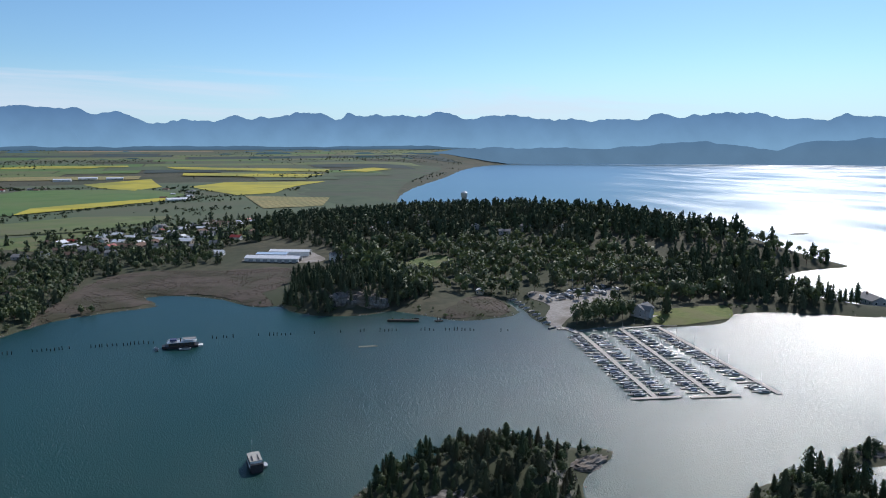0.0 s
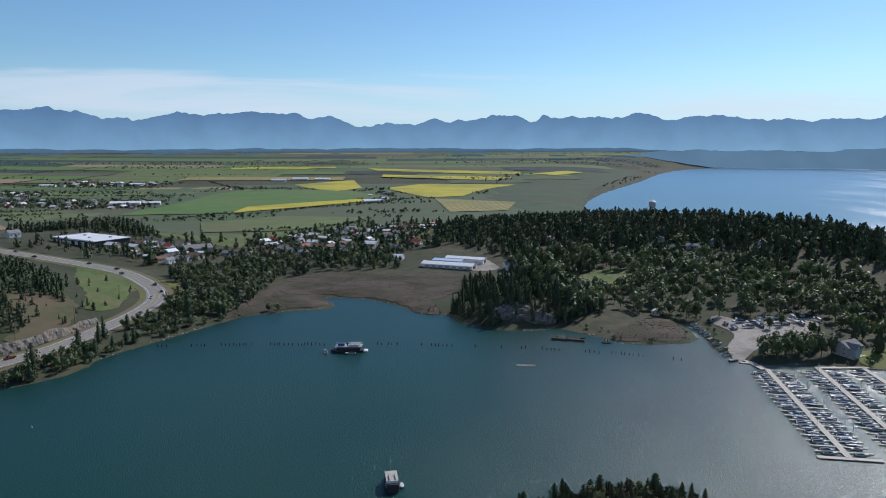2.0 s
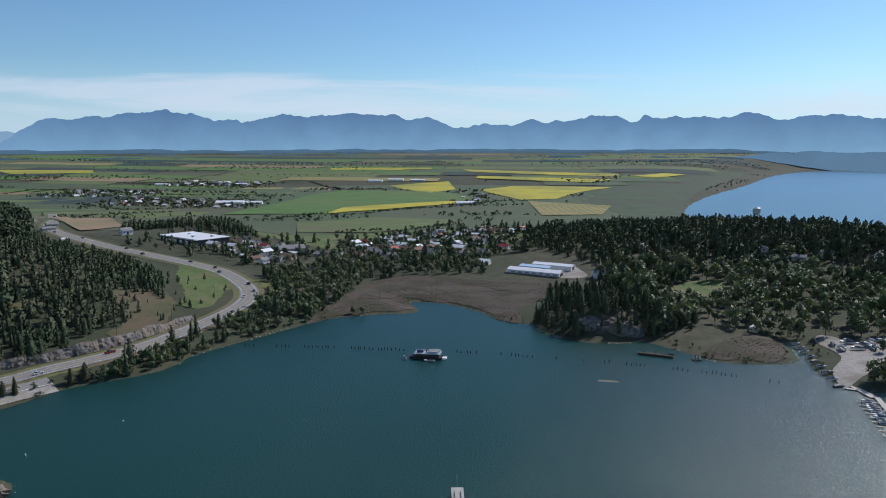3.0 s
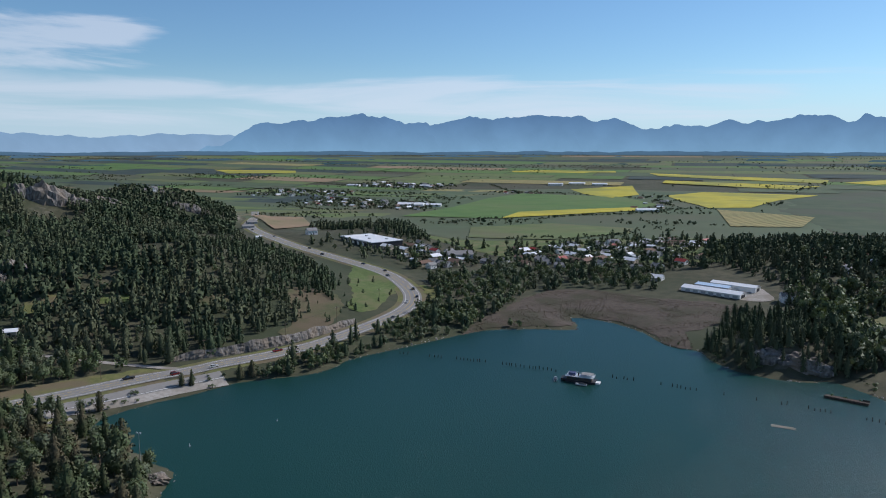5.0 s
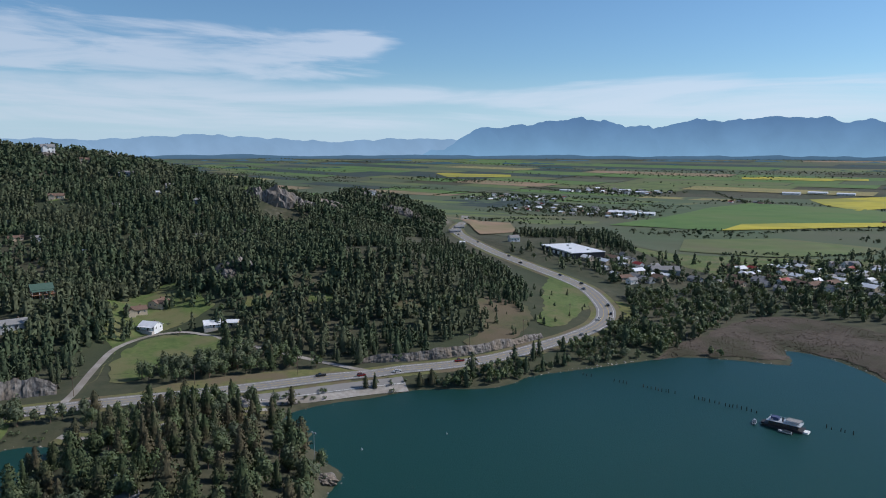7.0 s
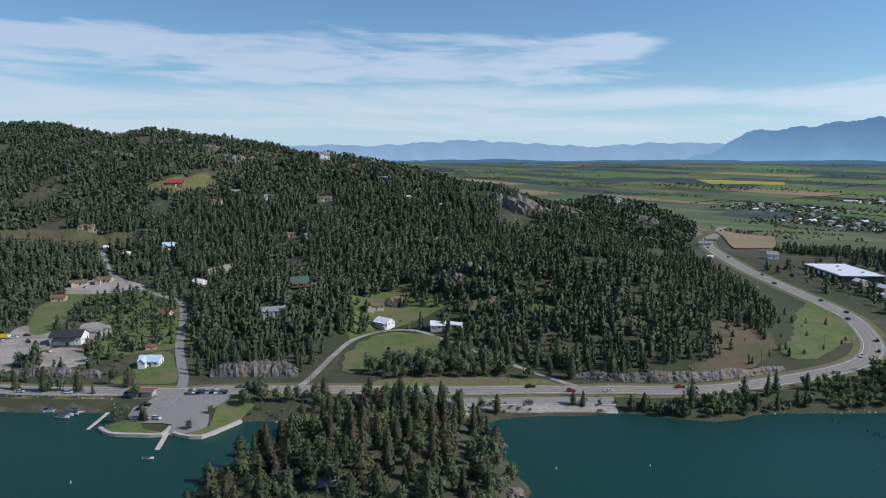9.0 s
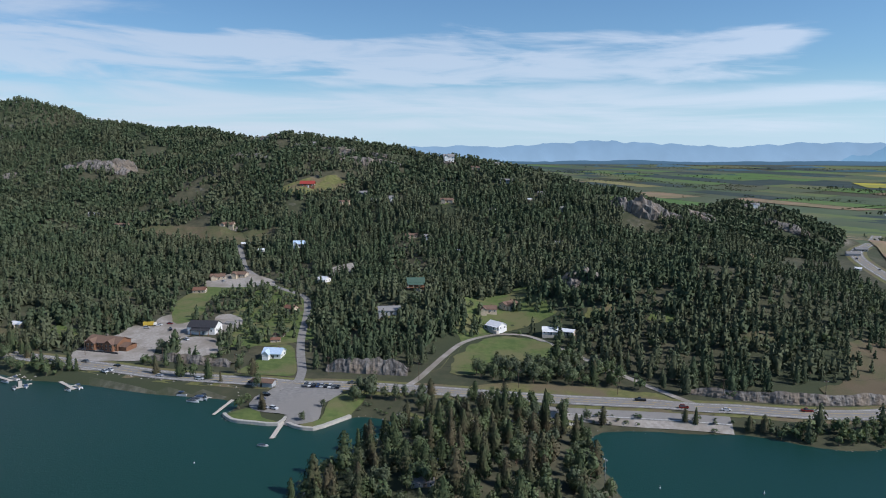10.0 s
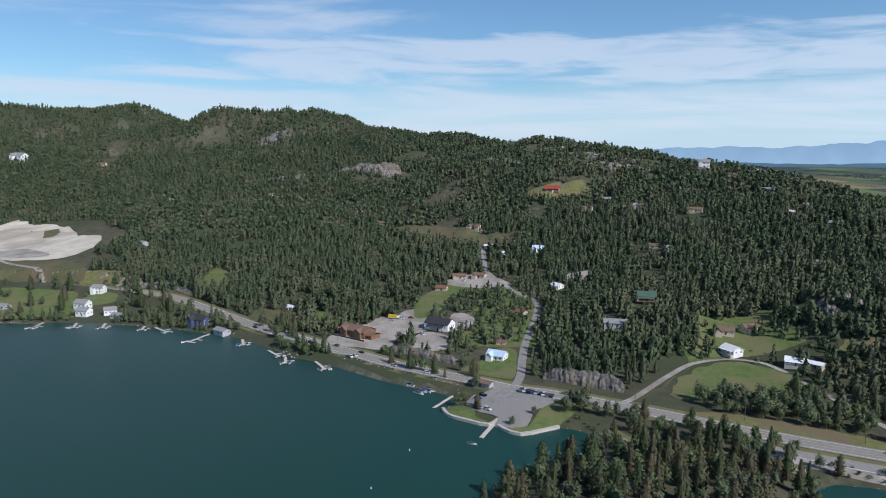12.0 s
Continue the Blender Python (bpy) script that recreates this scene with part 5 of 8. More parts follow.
    ix, iy = scatter(30, 125, 240, 215, 3.9, lambda x, y: isle(x, y) * 0.8, -4, 3.0)
    jx, jy = scatter(30, 125, 240, 215, 5.5, lambda x, y: isle(x, y) * 0.8, -4, 3.5)
    merge_trees("island_scrub", [(MID_BROAD, ix, iy, sizes(len(ix), 0.2, 0.42)), (MID_CONIFERS, jx, jy, sizes(len(jx), 0.22, 0.46))], [NEEDLES, BARK], "dense dark scrub and young trees on rocky islets", "bushes")


build_other_woods()


# single trees near the water, each a thing of its own
def tree_proto(name, geo, leaf_mat, label, category):
    v, f, m, n = geo
    root = new(name)
    for part_name, idx, mat in (("crown", 0, leaf_mat), ("trunk", 1, BARK)):
        use = f[m == idx]
        ids, inv = np.unique(use, return_inverse=True)
        ob = new(part_name, raw_mesh(part_name, v[ids], inv.reshape(use.shape), [mat], normals=n[ids]))
        ob.parent = root
    return tagged(root, label, category, "lakeside trees")


def plant_singles():
    pines = [tree_proto("pine_tree", g, NEEDLES_NEAR, "tall dark green pine with a bare lower trunk", "pine tree") for g in NEAR_CONIFERS]
    broads = [tree_proto("broadleaf_tree", g, LEAVES, "round light green broadleaf tree", "tree") for g in NEAR_BROAD]
    spots = []
    for ring, step, mix, lo, hi in (
            ([(-247, 173), (-228, 152), (-200, 124), (-170, 104), (-135, 98), (-107, 120), (-103, 160), (-120, 197), (-136, 222), (-150, 230), (-178, 240), (-205, 258), (-225, 235)], 8.4, 0.42, 0.75, 1.2),
            ([(40, 188), (50, 200), (75, 208), (100, 210), (112, 203), (105, 176), (98, 160), (72, 155), (46, 166)], 5.2, 0.3, 0.28, 0.58),
            ([(144, 148), (158, 157), (182, 157), (188, 148), (178, 130), (152, 130)], 5.6, 0.3, 0.4, 0.75),
            ([(198, 165), (212, 170), (230, 168), (228, 161), (206, 160)], 7, 0.3, 0.35, 0.6),
            ([(-318, 244), (-312, 275), (-300, 300), (-267, 314), (-248, 307), (-258, 273), (-284, 236)], 6.2, 0.93, 0.65, 1.15),
            ([(-404, 2), (-391, 28), (-385, 44), (-365, 68), (-354, 83), (-344, 97), (-351, 99), (-363, 80), (-379, 58), (-394, 38), (-409, 10)], 8.0, 0.7, 0.25, 0.6),
            ([(-283, 188), (-275, 212), (-248, 250), (-231, 262), (-220, 250), (-226, 225), (-240, 200), (-262, 186)], 7.0, 0.85, 0.45, 0.95)):
        r = np.array(ring, float)
        x, y = scatter(r[:, 0].min(), r[:, 1].min(), r[:, 0].max(), r[:, 1].max(), step, within(ring), -4, 2.5)
        spots += [(a, b, RNG.uniform(size=1)[0] < mix, RNG.uniform(lo, hi)) for a, b in zip(x, y)]
    # single trees of the park and the lake front
    for x, y, b, k in ((-283, 172, True, 0.9), (-276, 183, True, 0.95), (-280, 178, True, 0.8), (-293, 116, False, 0.55), (-283, 146, True, 0.5), (-312, 100, True, 0.75), (-330, 97, True, 0.8), (-352, 74, False, 0.5), (-362, 60, True, 0.8), (-370, 50, False, 0.6),
                       (-395, 22, False, 0.6), (-399, 14, True, 0.7), (-420, -16, True, 1.0), (-425, -24, False, 0.95), (-413, -10, True, 0.8), (-417, -20, False, 0.9), (-196, 305, False, 0.55), (-193, 309, False, 0.65), (-222, 252, True, 1.0), (-216, 262, True, 0.7), (-211, 268, False, 0.7),
                       (-178, 328, False, 0.6), (-174, 333, False, 0.65), (-163, 343, False, 0.5), (-160, 352, True, 0.5), (207, 352, True, 1.2), (213, 350, True, 1.3), (219, 352, True, 1.25), (225, 350, True, 1.35), (231, 351, True, 1.2), (238, 352, True, 1.3), (244, 353, True, 1.1), (210, 358, True, 1.15), (217, 359, True, 1.2), (224, 358, True, 1.3), (231, 359, True, 1.2), (239, 360, True, 1.1), (208, 438, True, 1.2), (222, 436, True, 1.3), (240, 431, True, 1.2), (258, 428, True, 1.3), (276, 424, True, 1.2), (281, 408, True, 1.3), (272, 388, True, 1.2), (250, 380, True, 1.1), (236, 400, True, 0.9), (246, 405, True, 0.8), (-290, 168, True, 1.1), (-284, 172, True, 1.15), (-295, 176, True, 1.0), (-285, 163, True, 0.9), (-296, 117, False, 0.5), (-309, 111, True, 0.6), (262, 362, False, 1.0), (242, 362, False, 0.9), (268, 350, False, 0.9), (272, 356, True, 0.9)):
        spots.append((x, y, b, k))
    # western shore gardens and roadside
    for k, (x, y) in enumerate(((-616, -325), (-518, -256), (-595, -289), (-550, -255), (-545, -262), (-533, -229), (-575, -300), (-560, -240), (-582, -185), (-575, -178), (-540, -163), (-546, -172), (-514, -143), (-520, -150), (-506, -131), (-513, -119),
                                (-503, -109), (-547, -95), (-453, -30), (-453, -21), (-436, -9), (-454, -6), (-446, -14), (-399, 18), (-436, -22), (-348, 94), (-358, 79), (-353, 112), (-341, 118), (-430, -30),
                                (-470, -40), (-532, -140), (-526, -132), (-490, -112), (-500, -160), (-560, -150), (-568, -165), (-580, -310), (-530, -290), (-520, -300), (-555, -320), (-592, -250), (-494, 24), (-486, 34), (-502, 30), (-420, 70), (-414, 78))):
        spots.append((x, y, k % 3 == 0, 0.75 + 0.5 * ((k * 37) % 11) / 11))
    spots += [(-322, 118, True, 0.8), (-272, 133, True, 0.55), (-291, 117, False, 0.45), (-302, 106, True, 0.75), (-355, 86, True, 1.0), (-370, 66, False, 0.8), (-340, 100, False, 0.4), (-290, 170, True, 0.9), (-284, 164, True, 0.85)]
    ashore = shore_distance(np.array([p[0] for p in spots], float), np.array([p[1] for p in spots], float)) > 1.5
    spots = [p for p, ok in zip(spots, ashore) if ok]
    first = set()
    for x, y, broad, s in spots:
        k = int(RNG.integers(0, 4 if broad else 6))
        proto = (broads if broad else pines)[k]
        m = Matrix.Translation((x, y, gz(x, y))) @ Matrix.Rotation(RNG.uniform(0, 6.28), 4, "Z") @ Matrix.Diagonal((s, s, s * RNG.uniform(0.9, 1.12), 1))
        if (broad, k) in first:
            copy_thing(proto, m @ Matrix.Diagonal([1 / q for q in proto.scale] + [1.0]))
        else:
            proto.matrix_basis = m
            first.add((broad, k))
    for group, used in ((pines, False), (broads, True)):
        for k, proto in enumerate(group):
            if (used, k) not in first:
                for o in (*proto.children, proto):
                    bpy.data.objects.remove(o)
    return len(spots)


TREE_COUNT = plant_singles()

# ---- building blocks ----
class Geo:
    """Collects boxes, prisms and tubes for one mesh."""

    def __init__(self):
        self.v, self.f = [], []

    def add(self, verts, faces):
        b = len(self.v)
        self.v += [tuple(p) for p in verts]
        self.f += [tuple(b + i for i in q) for q in faces]
        return self

    def box(self, x0, x1, y0, y1, z0, z1, taper=0.0):
        t = taper
        p = [(x0, y0, z0), (x1, y0, z0), (x1, y1, z0), (x0, y1, z0), (x0 + t, y0 + t, z1), (x1 - t, y0 + t, z1), (x1 - t, y1 - t, z1), (x0 + t, y1 - t, z1)]
        return self.add(p, [(3, 2, 1, 0), (4, 5, 6, 7), (0, 1, 5, 4), (1, 2, 6, 5), (2, 3, 7, 6), (3, 0, 4, 7)])

    def tube(self, p, q, r0, r1=None, n=8):
        r1 = r0 if r1 is None else r1
        p, q = Vector(p), Vector(q)
        m = (q - p).to_track_quat("Z", "Y").to_matrix()
        ring = [(math.cos(6.2832 * i / n), math.sin(6.2832 * i / n), 0) for i in range(n)]
        pts = [p + m @ (Vector(c) * r0) for c in ring] + [q + m @ (Vector(c) * r1) for c in ring]
        fs = [(i, (i + 1) % n, n + (i + 1) % n, n + i) for i in range(n)] + [tuple(range(n - 1, -1, -1)), tuple(range(n, 2 * n))]
        return self.add(pts, fs)

    def loft(self, sections, cap=True):
        """Rings of equal length, joined in turn."""
        n = len(sections[0])
        pts = [p for s in sections for p in s]
        fs = []
        for k in range(len(sections) - 1):
            for i in range(n):
                j = (i + 1) % n
                fs.append((k * n + i, k * n + j, (k + 1) * n + j, (k + 1) * n + i))
        if cap:
            fs += [tuple(range(n - 1, -1, -1)), tuple(range((len(sections) - 1) * n, len(sections) * n))]
        return self.add(pts, fs)

    def gable(self, x0, x1, y0, y1, z0, z1):
        """A wall body with gable ends: ridge along x at z1."""
        ym = (y0 + y1) / 2
        p = [(x0, y0, z0), (x0, y1, z0), (x0, ym, z1), (x1, y0, z0), (x1, y1, z0), (x1, ym, z1)]
        return self.add(p, [(0, 2, 1), (3, 4, 5), (0, 3, 5, 2), (1, 2, 5, 4), (0, 1, 4, 3)])

    def slope(self, x0, x1, ya, za, yb, zb, t=0.22):
        """One roof plane of some thickness from eave (ya, za) to ridge (yb, zb)."""
        p = [(x0, ya, za), (x1, ya, za), (x1, yb, zb), (x0, yb, zb), (x0, ya, za + t), (x1, ya, za + t), (x1, yb, zb + t), (x0, yb, zb + t)]
        return self.add(p, [(3, 2, 1, 0), (4, 5, 6, 7), (0, 1, 5, 4), (1, 2, 6, 5), (2, 3, 7, 6), (3, 0, 4, 7)])


def mesh_of(name, geo, mat):
    bm = bmesh.new()
    vs = [bm.verts.new(p) for p in geo.v]
    for f in geo.f:
        try:
            bm.faces.new([vs[i] for i in f])
        except ValueError:
            pass
    bmesh.ops.recalc_face_normals(bm, faces=bm.faces[:])
    me = bpy.data.meshes.new(name)
    bm.to_mesh(me)
    bm.free()
    me.materials.append(mat)
    return me


def part(name, geo, mat, parent, label=""):
    ob = new(name, mesh_of(name, geo, mat))
    ob.parent = parent
    if label:
        ob["label"] = label
    return ob


def like(name, src, parent, loc, rz=0.0):
    """Another part on the same mesh."""
    ob = new(name, src)
    ob.parent = parent
    ob.matrix_basis = pose(*loc, 0, 0, rz)
    return ob


class Kinds:
    """Prototypes: the first use places the thing itself, later ones copy it."""

    def __init__(self):
        self.made = {}

    def put(self, key, make, m):
        if key not in self.made:
            root = make()
            root.matrix_basis = m
            self.made[key] = root
            return root
        return copy_thing(self.made[key], m)


KINDS = Kinds()


def on_ground(x, y, rz=0.0, sink=0.0):
    return pose(x, y, gz(x, y) - sink, 0, 0, rz)


def foundation_level(x, y, r):
    """The highest ground under a building, so that no wall hangs."""
    a = np.arange(8) * 0.785
    z = ground_z(x + r * np.cos(a), y + r * np.sin(a))
    return float(0.5 * (z.mean() + z.max())), float(z.min())


# ---- houses ----
def house(name, w, d, h, roof_h, wall, roof, label, category="house", windows=3, storeys=1, chimney=True, porch=False, ell=False, trim=None, footing=3.0, panes=True):
    root = new(name)
    body = Geo().box(-w / 2, w / 2, -d / 2, d / 2, -footing, h)
    body.gable(-w / 2, w / 2, -d / 2, d / 2, h, h + roof_h)
    part("wall", body, wall, root)
    o = 0.55
    k = roof_h / (d / 2)
    r = Geo().slope(-w / 2 - o, w / 2 + o, -d / 2 - o, h - o * k, 0, h + roof_h).slope(-w / 2 - o, w / 2 + o, d / 2 + o, h - o * k, 0, h + roof_h)
    rf = part("roof", r, roof, root)
    if ell:
        e = Geo().box(-w * 0.42, -w * 0.08, -d * 0.85, -d / 2 + 0.1, -footing, h)
        part("wing_wall", e, wall, root)
        xm, half = -w * 0.25, w * 0.17
        g = Geo()
        for s in (-1, 1):
            xa = xm + s * (half + 0.5)
            p = [(xa, -d * 0.85 - 0.5, h - 0.2), (xa, 0, h - 0.2), (xm, 0, h + roof_h * 0.85), (xm, -d * 0.85 - 0.5, h + roof_h * 0.85)]
            g.add(p + [(a, b, c + 0.22) for a, b, c in p], [(0, 1, 2, 3), (7, 6, 5, 4), (0, 4, 5, 1), (1, 5, 6, 2), (2, 6, 7, 3), (3, 7, 4, 0)])
        part("wing_roof", g, roof, root)
        part("wing_gable", Geo().add([(xm - half, -d * 0.85, h - 0.1), (xm + half, -d * 0.85, h - 0.1), (xm, -d * 0.85, h + roof_h * 0.82), (xm - half, -d * 0.83, h - 0.1), (xm + half, -d * 0.83, h - 0.1), (xm, -d * 0.83, h + roof_h * 0.82)],
             [(0, 1, 2), (5, 4, 3), (0, 3, 4, 1), (1, 4, 5, 2), (2, 5, 3, 0)]), wall, root)
    win = mesh_of("window", Geo().box(-0.62, 0.62, -0.06, 0.06, -0.75, 0.75), trim or WHITE)
    pane = mesh_of("pane", Geo().box(-0.5, 0.5, -0.09, 0.09, -0.62, 0.62), GLASS)

    def window(x, y, z, rz):
        if panes:
            like("pane", pane, like("window", win, root, (x, y, z), rz), (0, 0, 0))
        else:
            like("window", pane, root, (x, y, z), rz)
    for s in range(storeys):
        z = h * (s + 0.55) / storeys
        for i in range(windows):
            x = -w / 2 + w * (i + 0.5) / windows
            if not (ell and x < -0.05 * w):
                window(x, -d / 2 - 0.03, z, 0)
            window(x, d / 2 + 0.03, z, 0)
        for y in (-d / 4, d / 4) if panes else (0.0,):
            window(w / 2 + 0.03, y, z, 90)
            window(-w / 2 - 0.03, y, z, 90)
    part("door", Geo().box(w * 0.04, w * 0.04 + 1.0, -d / 2 - 0.10, -d / 2 + 0.05, 0, 2.1), DARK if wall is not LOGWOOD else WHITE, root)
    if chimney:
        part("chimney", Geo().box(w * 0.2, w * 0.2 + 0.8, 0.4, 1.2, h, h + roof_h + 0.9), BROWNROOF, rf)
    if porch:
        part("porch_roof", Geo().slope(-w / 2, w / 2, -d / 2 - 2.6, h * 0.78, -d / 2, h * 0.95, 0.15), roof, root)
        for i in range(4):
            x = -w / 2 + 0.2 + (w - 0.4) * i / 3
            part("porch_post", Geo().box(x - 0.1, x + 0.1, -d / 2 - 2.5, -d / 2 - 2.3, -footing, h * 0.78), trim or WHITE, root)
        part("porch_deck", Geo().box(-w / 2, w / 2, -d / 2 - 2.6, -d / 2, -footing, 0.1), DOCKWOOD, root)
    return tagged(root, label, category)


HOUSE_KINDS = {
    "white_gable": lambda: house("house", 11, 8, 4.6, 2.6, WHITE, GREYROOF, "white clapboard house with a grey shingle roof", windows=3),
    "white_metal": lambda: house("house", 13, 9, 3.6, 2.2, WHITE, METALROOF, "white house under a bright white metal roof", windows=4, porch=True),
    "tan_brown": lambda: house("house", 15, 9, 3.2, 2.2, TAN, BROWNROOF, "tan bungalow with a brown shingle roof", windows=4, ell=True),
    "grey_low": lambda: house("house", 14, 8, 3.0, 2.0, GREYWALL, GREYROOF, "low grey house with a grey roof", windows=4),
    "cabin": lambda: house("cabin", 10, 8, 3.0, 2.6, LOGWOOD, GREENROOF, "brown log cabin with a green metal roof", "cabin", windows=2, porch=True),
    "brown_red": lambda: house("house", 12, 8, 3.4, 2.3, LOGWOOD, REDROOF, "brown timber house with a red metal roof", windows=3),
    "rust": lambda: house("house", 12, 8, 3.2, 2.3, TAN, RUSTROOF, "tan timber house with a rust-brown roof", windows=3),
    "white_two": lambda: house("house", 12, 9, 5.8, 2.8, WHITE, GREYROOF, "two-storey white house with a grey roof", windows=3, storeys=2, ell=True),
    "tan_shed": lambda: house("shed", 9, 6, 2.8, 1.3, TAN, METALROOF, "small tan shed with a pale metal roof", "shed", windows=1, chimney=False),
    "barn": lambda: house("barn", 26, 13, 4.5, 3.2, GREYWALL, GREYROOF, "long grey barn with a low grey roof", "barn", windows=4, chimney=False),
    "blue_roof": lambda: house("house", 12, 9, 3.2, 2.6, WHITE, BLUEROOF, "white house with a pale blue metal roof", windows=3, ell=True),
    "navy": lambda: house("house", 16, 9, 5.4, 3.0, NAVY, DARK, "navy blue lake house with white trim", windows=5, storeys=2, ell=True),
    "metal_barn": lambda: house("farm_building", 40, 16, 4.0, 2.2, WHITE, METALROOF, "long white metal farm building", "farm building", windows=4, chimney=False),
}


HOUSE_KINDS |= {
    "far_white": lambda: house("house", 11, 8, 4.2, 2.6, WHITE, GREYROOF, "white town house with a grey roof", windows=2, panes=False),
    "far_tan": lambda: house("house", 14, 9, 3.2, 2.2, TAN, BROWNROOF, "tan town bungalow with a brown roof", windows=2, chimney=False, panes=False),
    "far_grey": lambda: house("house", 13, 8, 3.0, 2.0, GREYWALL, GREYROOF, "low grey town house", windows=2, chimney=False, panes=False),
    "far_metal": lambda: house("house", 13, 9, 3.4, 2.2, TAN, METALROOF, "tan town house with a pale metal roof", windows=2, chimney=False, panes=False),
    "far_red": lambda: house("house", 12, 8, 3.4, 2.3, WHITE, REDROOF, "white town house with a red metal roof", windows=2, chimney=False, panes=False),
    "far_shed": lambda: house("shed", 9, 6, 2.8, 1.3, GREYWALL, METALROOF, "small grey shed with a pale metal roof", "shed", windows=1, chimney=False, panes=False),
}


def place_house(kind, x, y, rz, s=1.0, sink=0.0):
    r = 9 if kind not in ("barn", "metal_barn") else 14
    top, low = foundation_level(x, y, r * s * 0.7)
    m = pose(x, y, max(low + 0.2, min(top, low + 2.4)) - sink, 0, 0, rz) @ Matrix.Scale(s, 4)
    proto = KINDS.made.get(kind)
    if proto is not None and abs(proto.scale[0] - 1) > 1e-6:
        m = m @ Matrix.Scale(1 / proto.scale[0], 4)
    return KINDS.put(kind, HOUSE_KINDS[kind], m)

# ---- houses on the western slope ----
for kind, x, y, rz, s in (
        ("white_metal", -372, 290, 20, 0.9), ("white_metal", -346, 318, 60, 0.8), ("tan_shed", -336, 326, 40, 1.0), ("tan_brown", -400, 296, 70, 0.9), ("tan_brown", -404, 316, 110, 0.9),
        ("grey_low", -408, 222, 75, 1.1), ("blue_roof", -380, 136, 60, 1.0), ("rust", -412, 142, 75, 0.55), ("tan_brown", -422, 146, 60, 0.5), ("rust", -488, 166, 40, 0.8),
        ("tan_brown", -633, 122, 80, 0.9), ("tan_brown", -628, 142, 60, 0.9), ("rust", -590, 103, 70, 0.9), ("white_metal", -566, 210, 30, 0.8), ("grey_low", -470, 118, 50, 0.5),
        ("brown_red", -868, 257, 70, 1.5), ("grey_low", -822, 320, 60, 1.0), ("white_gable", -763, 341, 70, 0.9), ("tan_brown", -715, 393, 60, 1.0), ("white_gable", -652, 423, 20, 0.6),
        ("tan_brown", -803, 148, 60, 1.1), ("blue_roof", -694, 212, 70, 1.1), ("white_two", -914, 478, 70, 1.3), ("tan_brown", -846, 492, 60, 1.0), ("grey_low", -755, 494, 50, 1.1),
        ("tan_brown", -700, 566, 50, 1.1), ("white_two", -690, 853, 60, 0.9), ("grey_low", -1066, 306, 60, 1.2), ("tan_shed", -524, -28, 50, 1.0), ("cabin", -553, 36, 40, 0.7),
        ("grey_low", -559, 18, 60, 0.7), ("white_two", -584, -220, 80, 0.9), ("white_gable", -519, -203, 75, 1.0), ("white_gable", -522, -182, 110, 0.9), ("navy", -484, -94, 60, 1.0),
        ("grey_low", -462, -70, 50, 0.9), ("grey_low", -540, -285, 70, 1.0), ("white_two", -1300, -690, 70, 2.0), ("tan_brown", -1328, -548, 70, 1.1), ("white_gable", -1050, -158, 60, 0.8),
        ("tan_shed", -525, -30, 30, 0.8), ("tan_brown", -760, 395, 60, 0.8), ("white_gable", -620, 330, 60, 0.7), ("grey_low", -690, 330, 40, 0.9), ("tan_shed", -560, 340, 20, 0.9),
        ("white_gable", -560, 262, 20, 0.6), ("grey_low", -300, 610, 35, 0.6), ("white_metal", -318, 622, 35, 0.5), ("white_gable", -394, 784, 55, 1.1), ("barn", -520, 835, 50, 0.6),
        ("grey_low", -784, -259, 60, 1.0), ("tan_brown", -804, 290, 60, 0.9), ("grey_low", -784, 322, 50, 0.8), ("white_two", -678, 501, 60, 0.7), ("tan_shed", -666, 477, 20, 1.0), ("grey_low", -613, 495, 50, 0.9), ("white_gable", -500, 418, 60, 0.5), ("grey_low", -532, 438, 50, 0.7),
        ("tan_brown", -642, 322, 65, 0.8), ("white_metal", -709, 174, 60, 0.55), ("tan_shed", -733, 160, 70, 1.0), ("grey_low", -939, -5, 70, 1.0), ("tan_brown", -863, 31, 70, 1.0), ("white_two", -860, 529, 60, 0.9), ("grey_low", -1034, -313, 70, 1.0), ("white_gable", -540, -214, 75, 1.1), ("grey_low", -511, -170, 70, 0.9),
        ("grey_low", -548, 885, 50, 1.0), ("white_metal", -440, 740, 40, 0.5), ("tan_shed", -181, 168, 30, 0.9), ("grey_low", -168, 158, 70, 0.6)):
    place_house(kind, x, y, rz, s)


def green_cabin():
    root = house("lodge_house", 13, 10, 6.0, 3.0, LOGWOOD, GREENROOF, "two-storey brown log house with dark green roof on a knoll", "house", 3, 2, True, True)
    part("deck", Geo().box(-7.5, 7.5, -9.2, -5.0, 2.6, 2.9), LOGWOOD, root)
    return root


green_cabin().matrix_basis = on_ground(-441, 254, 75)


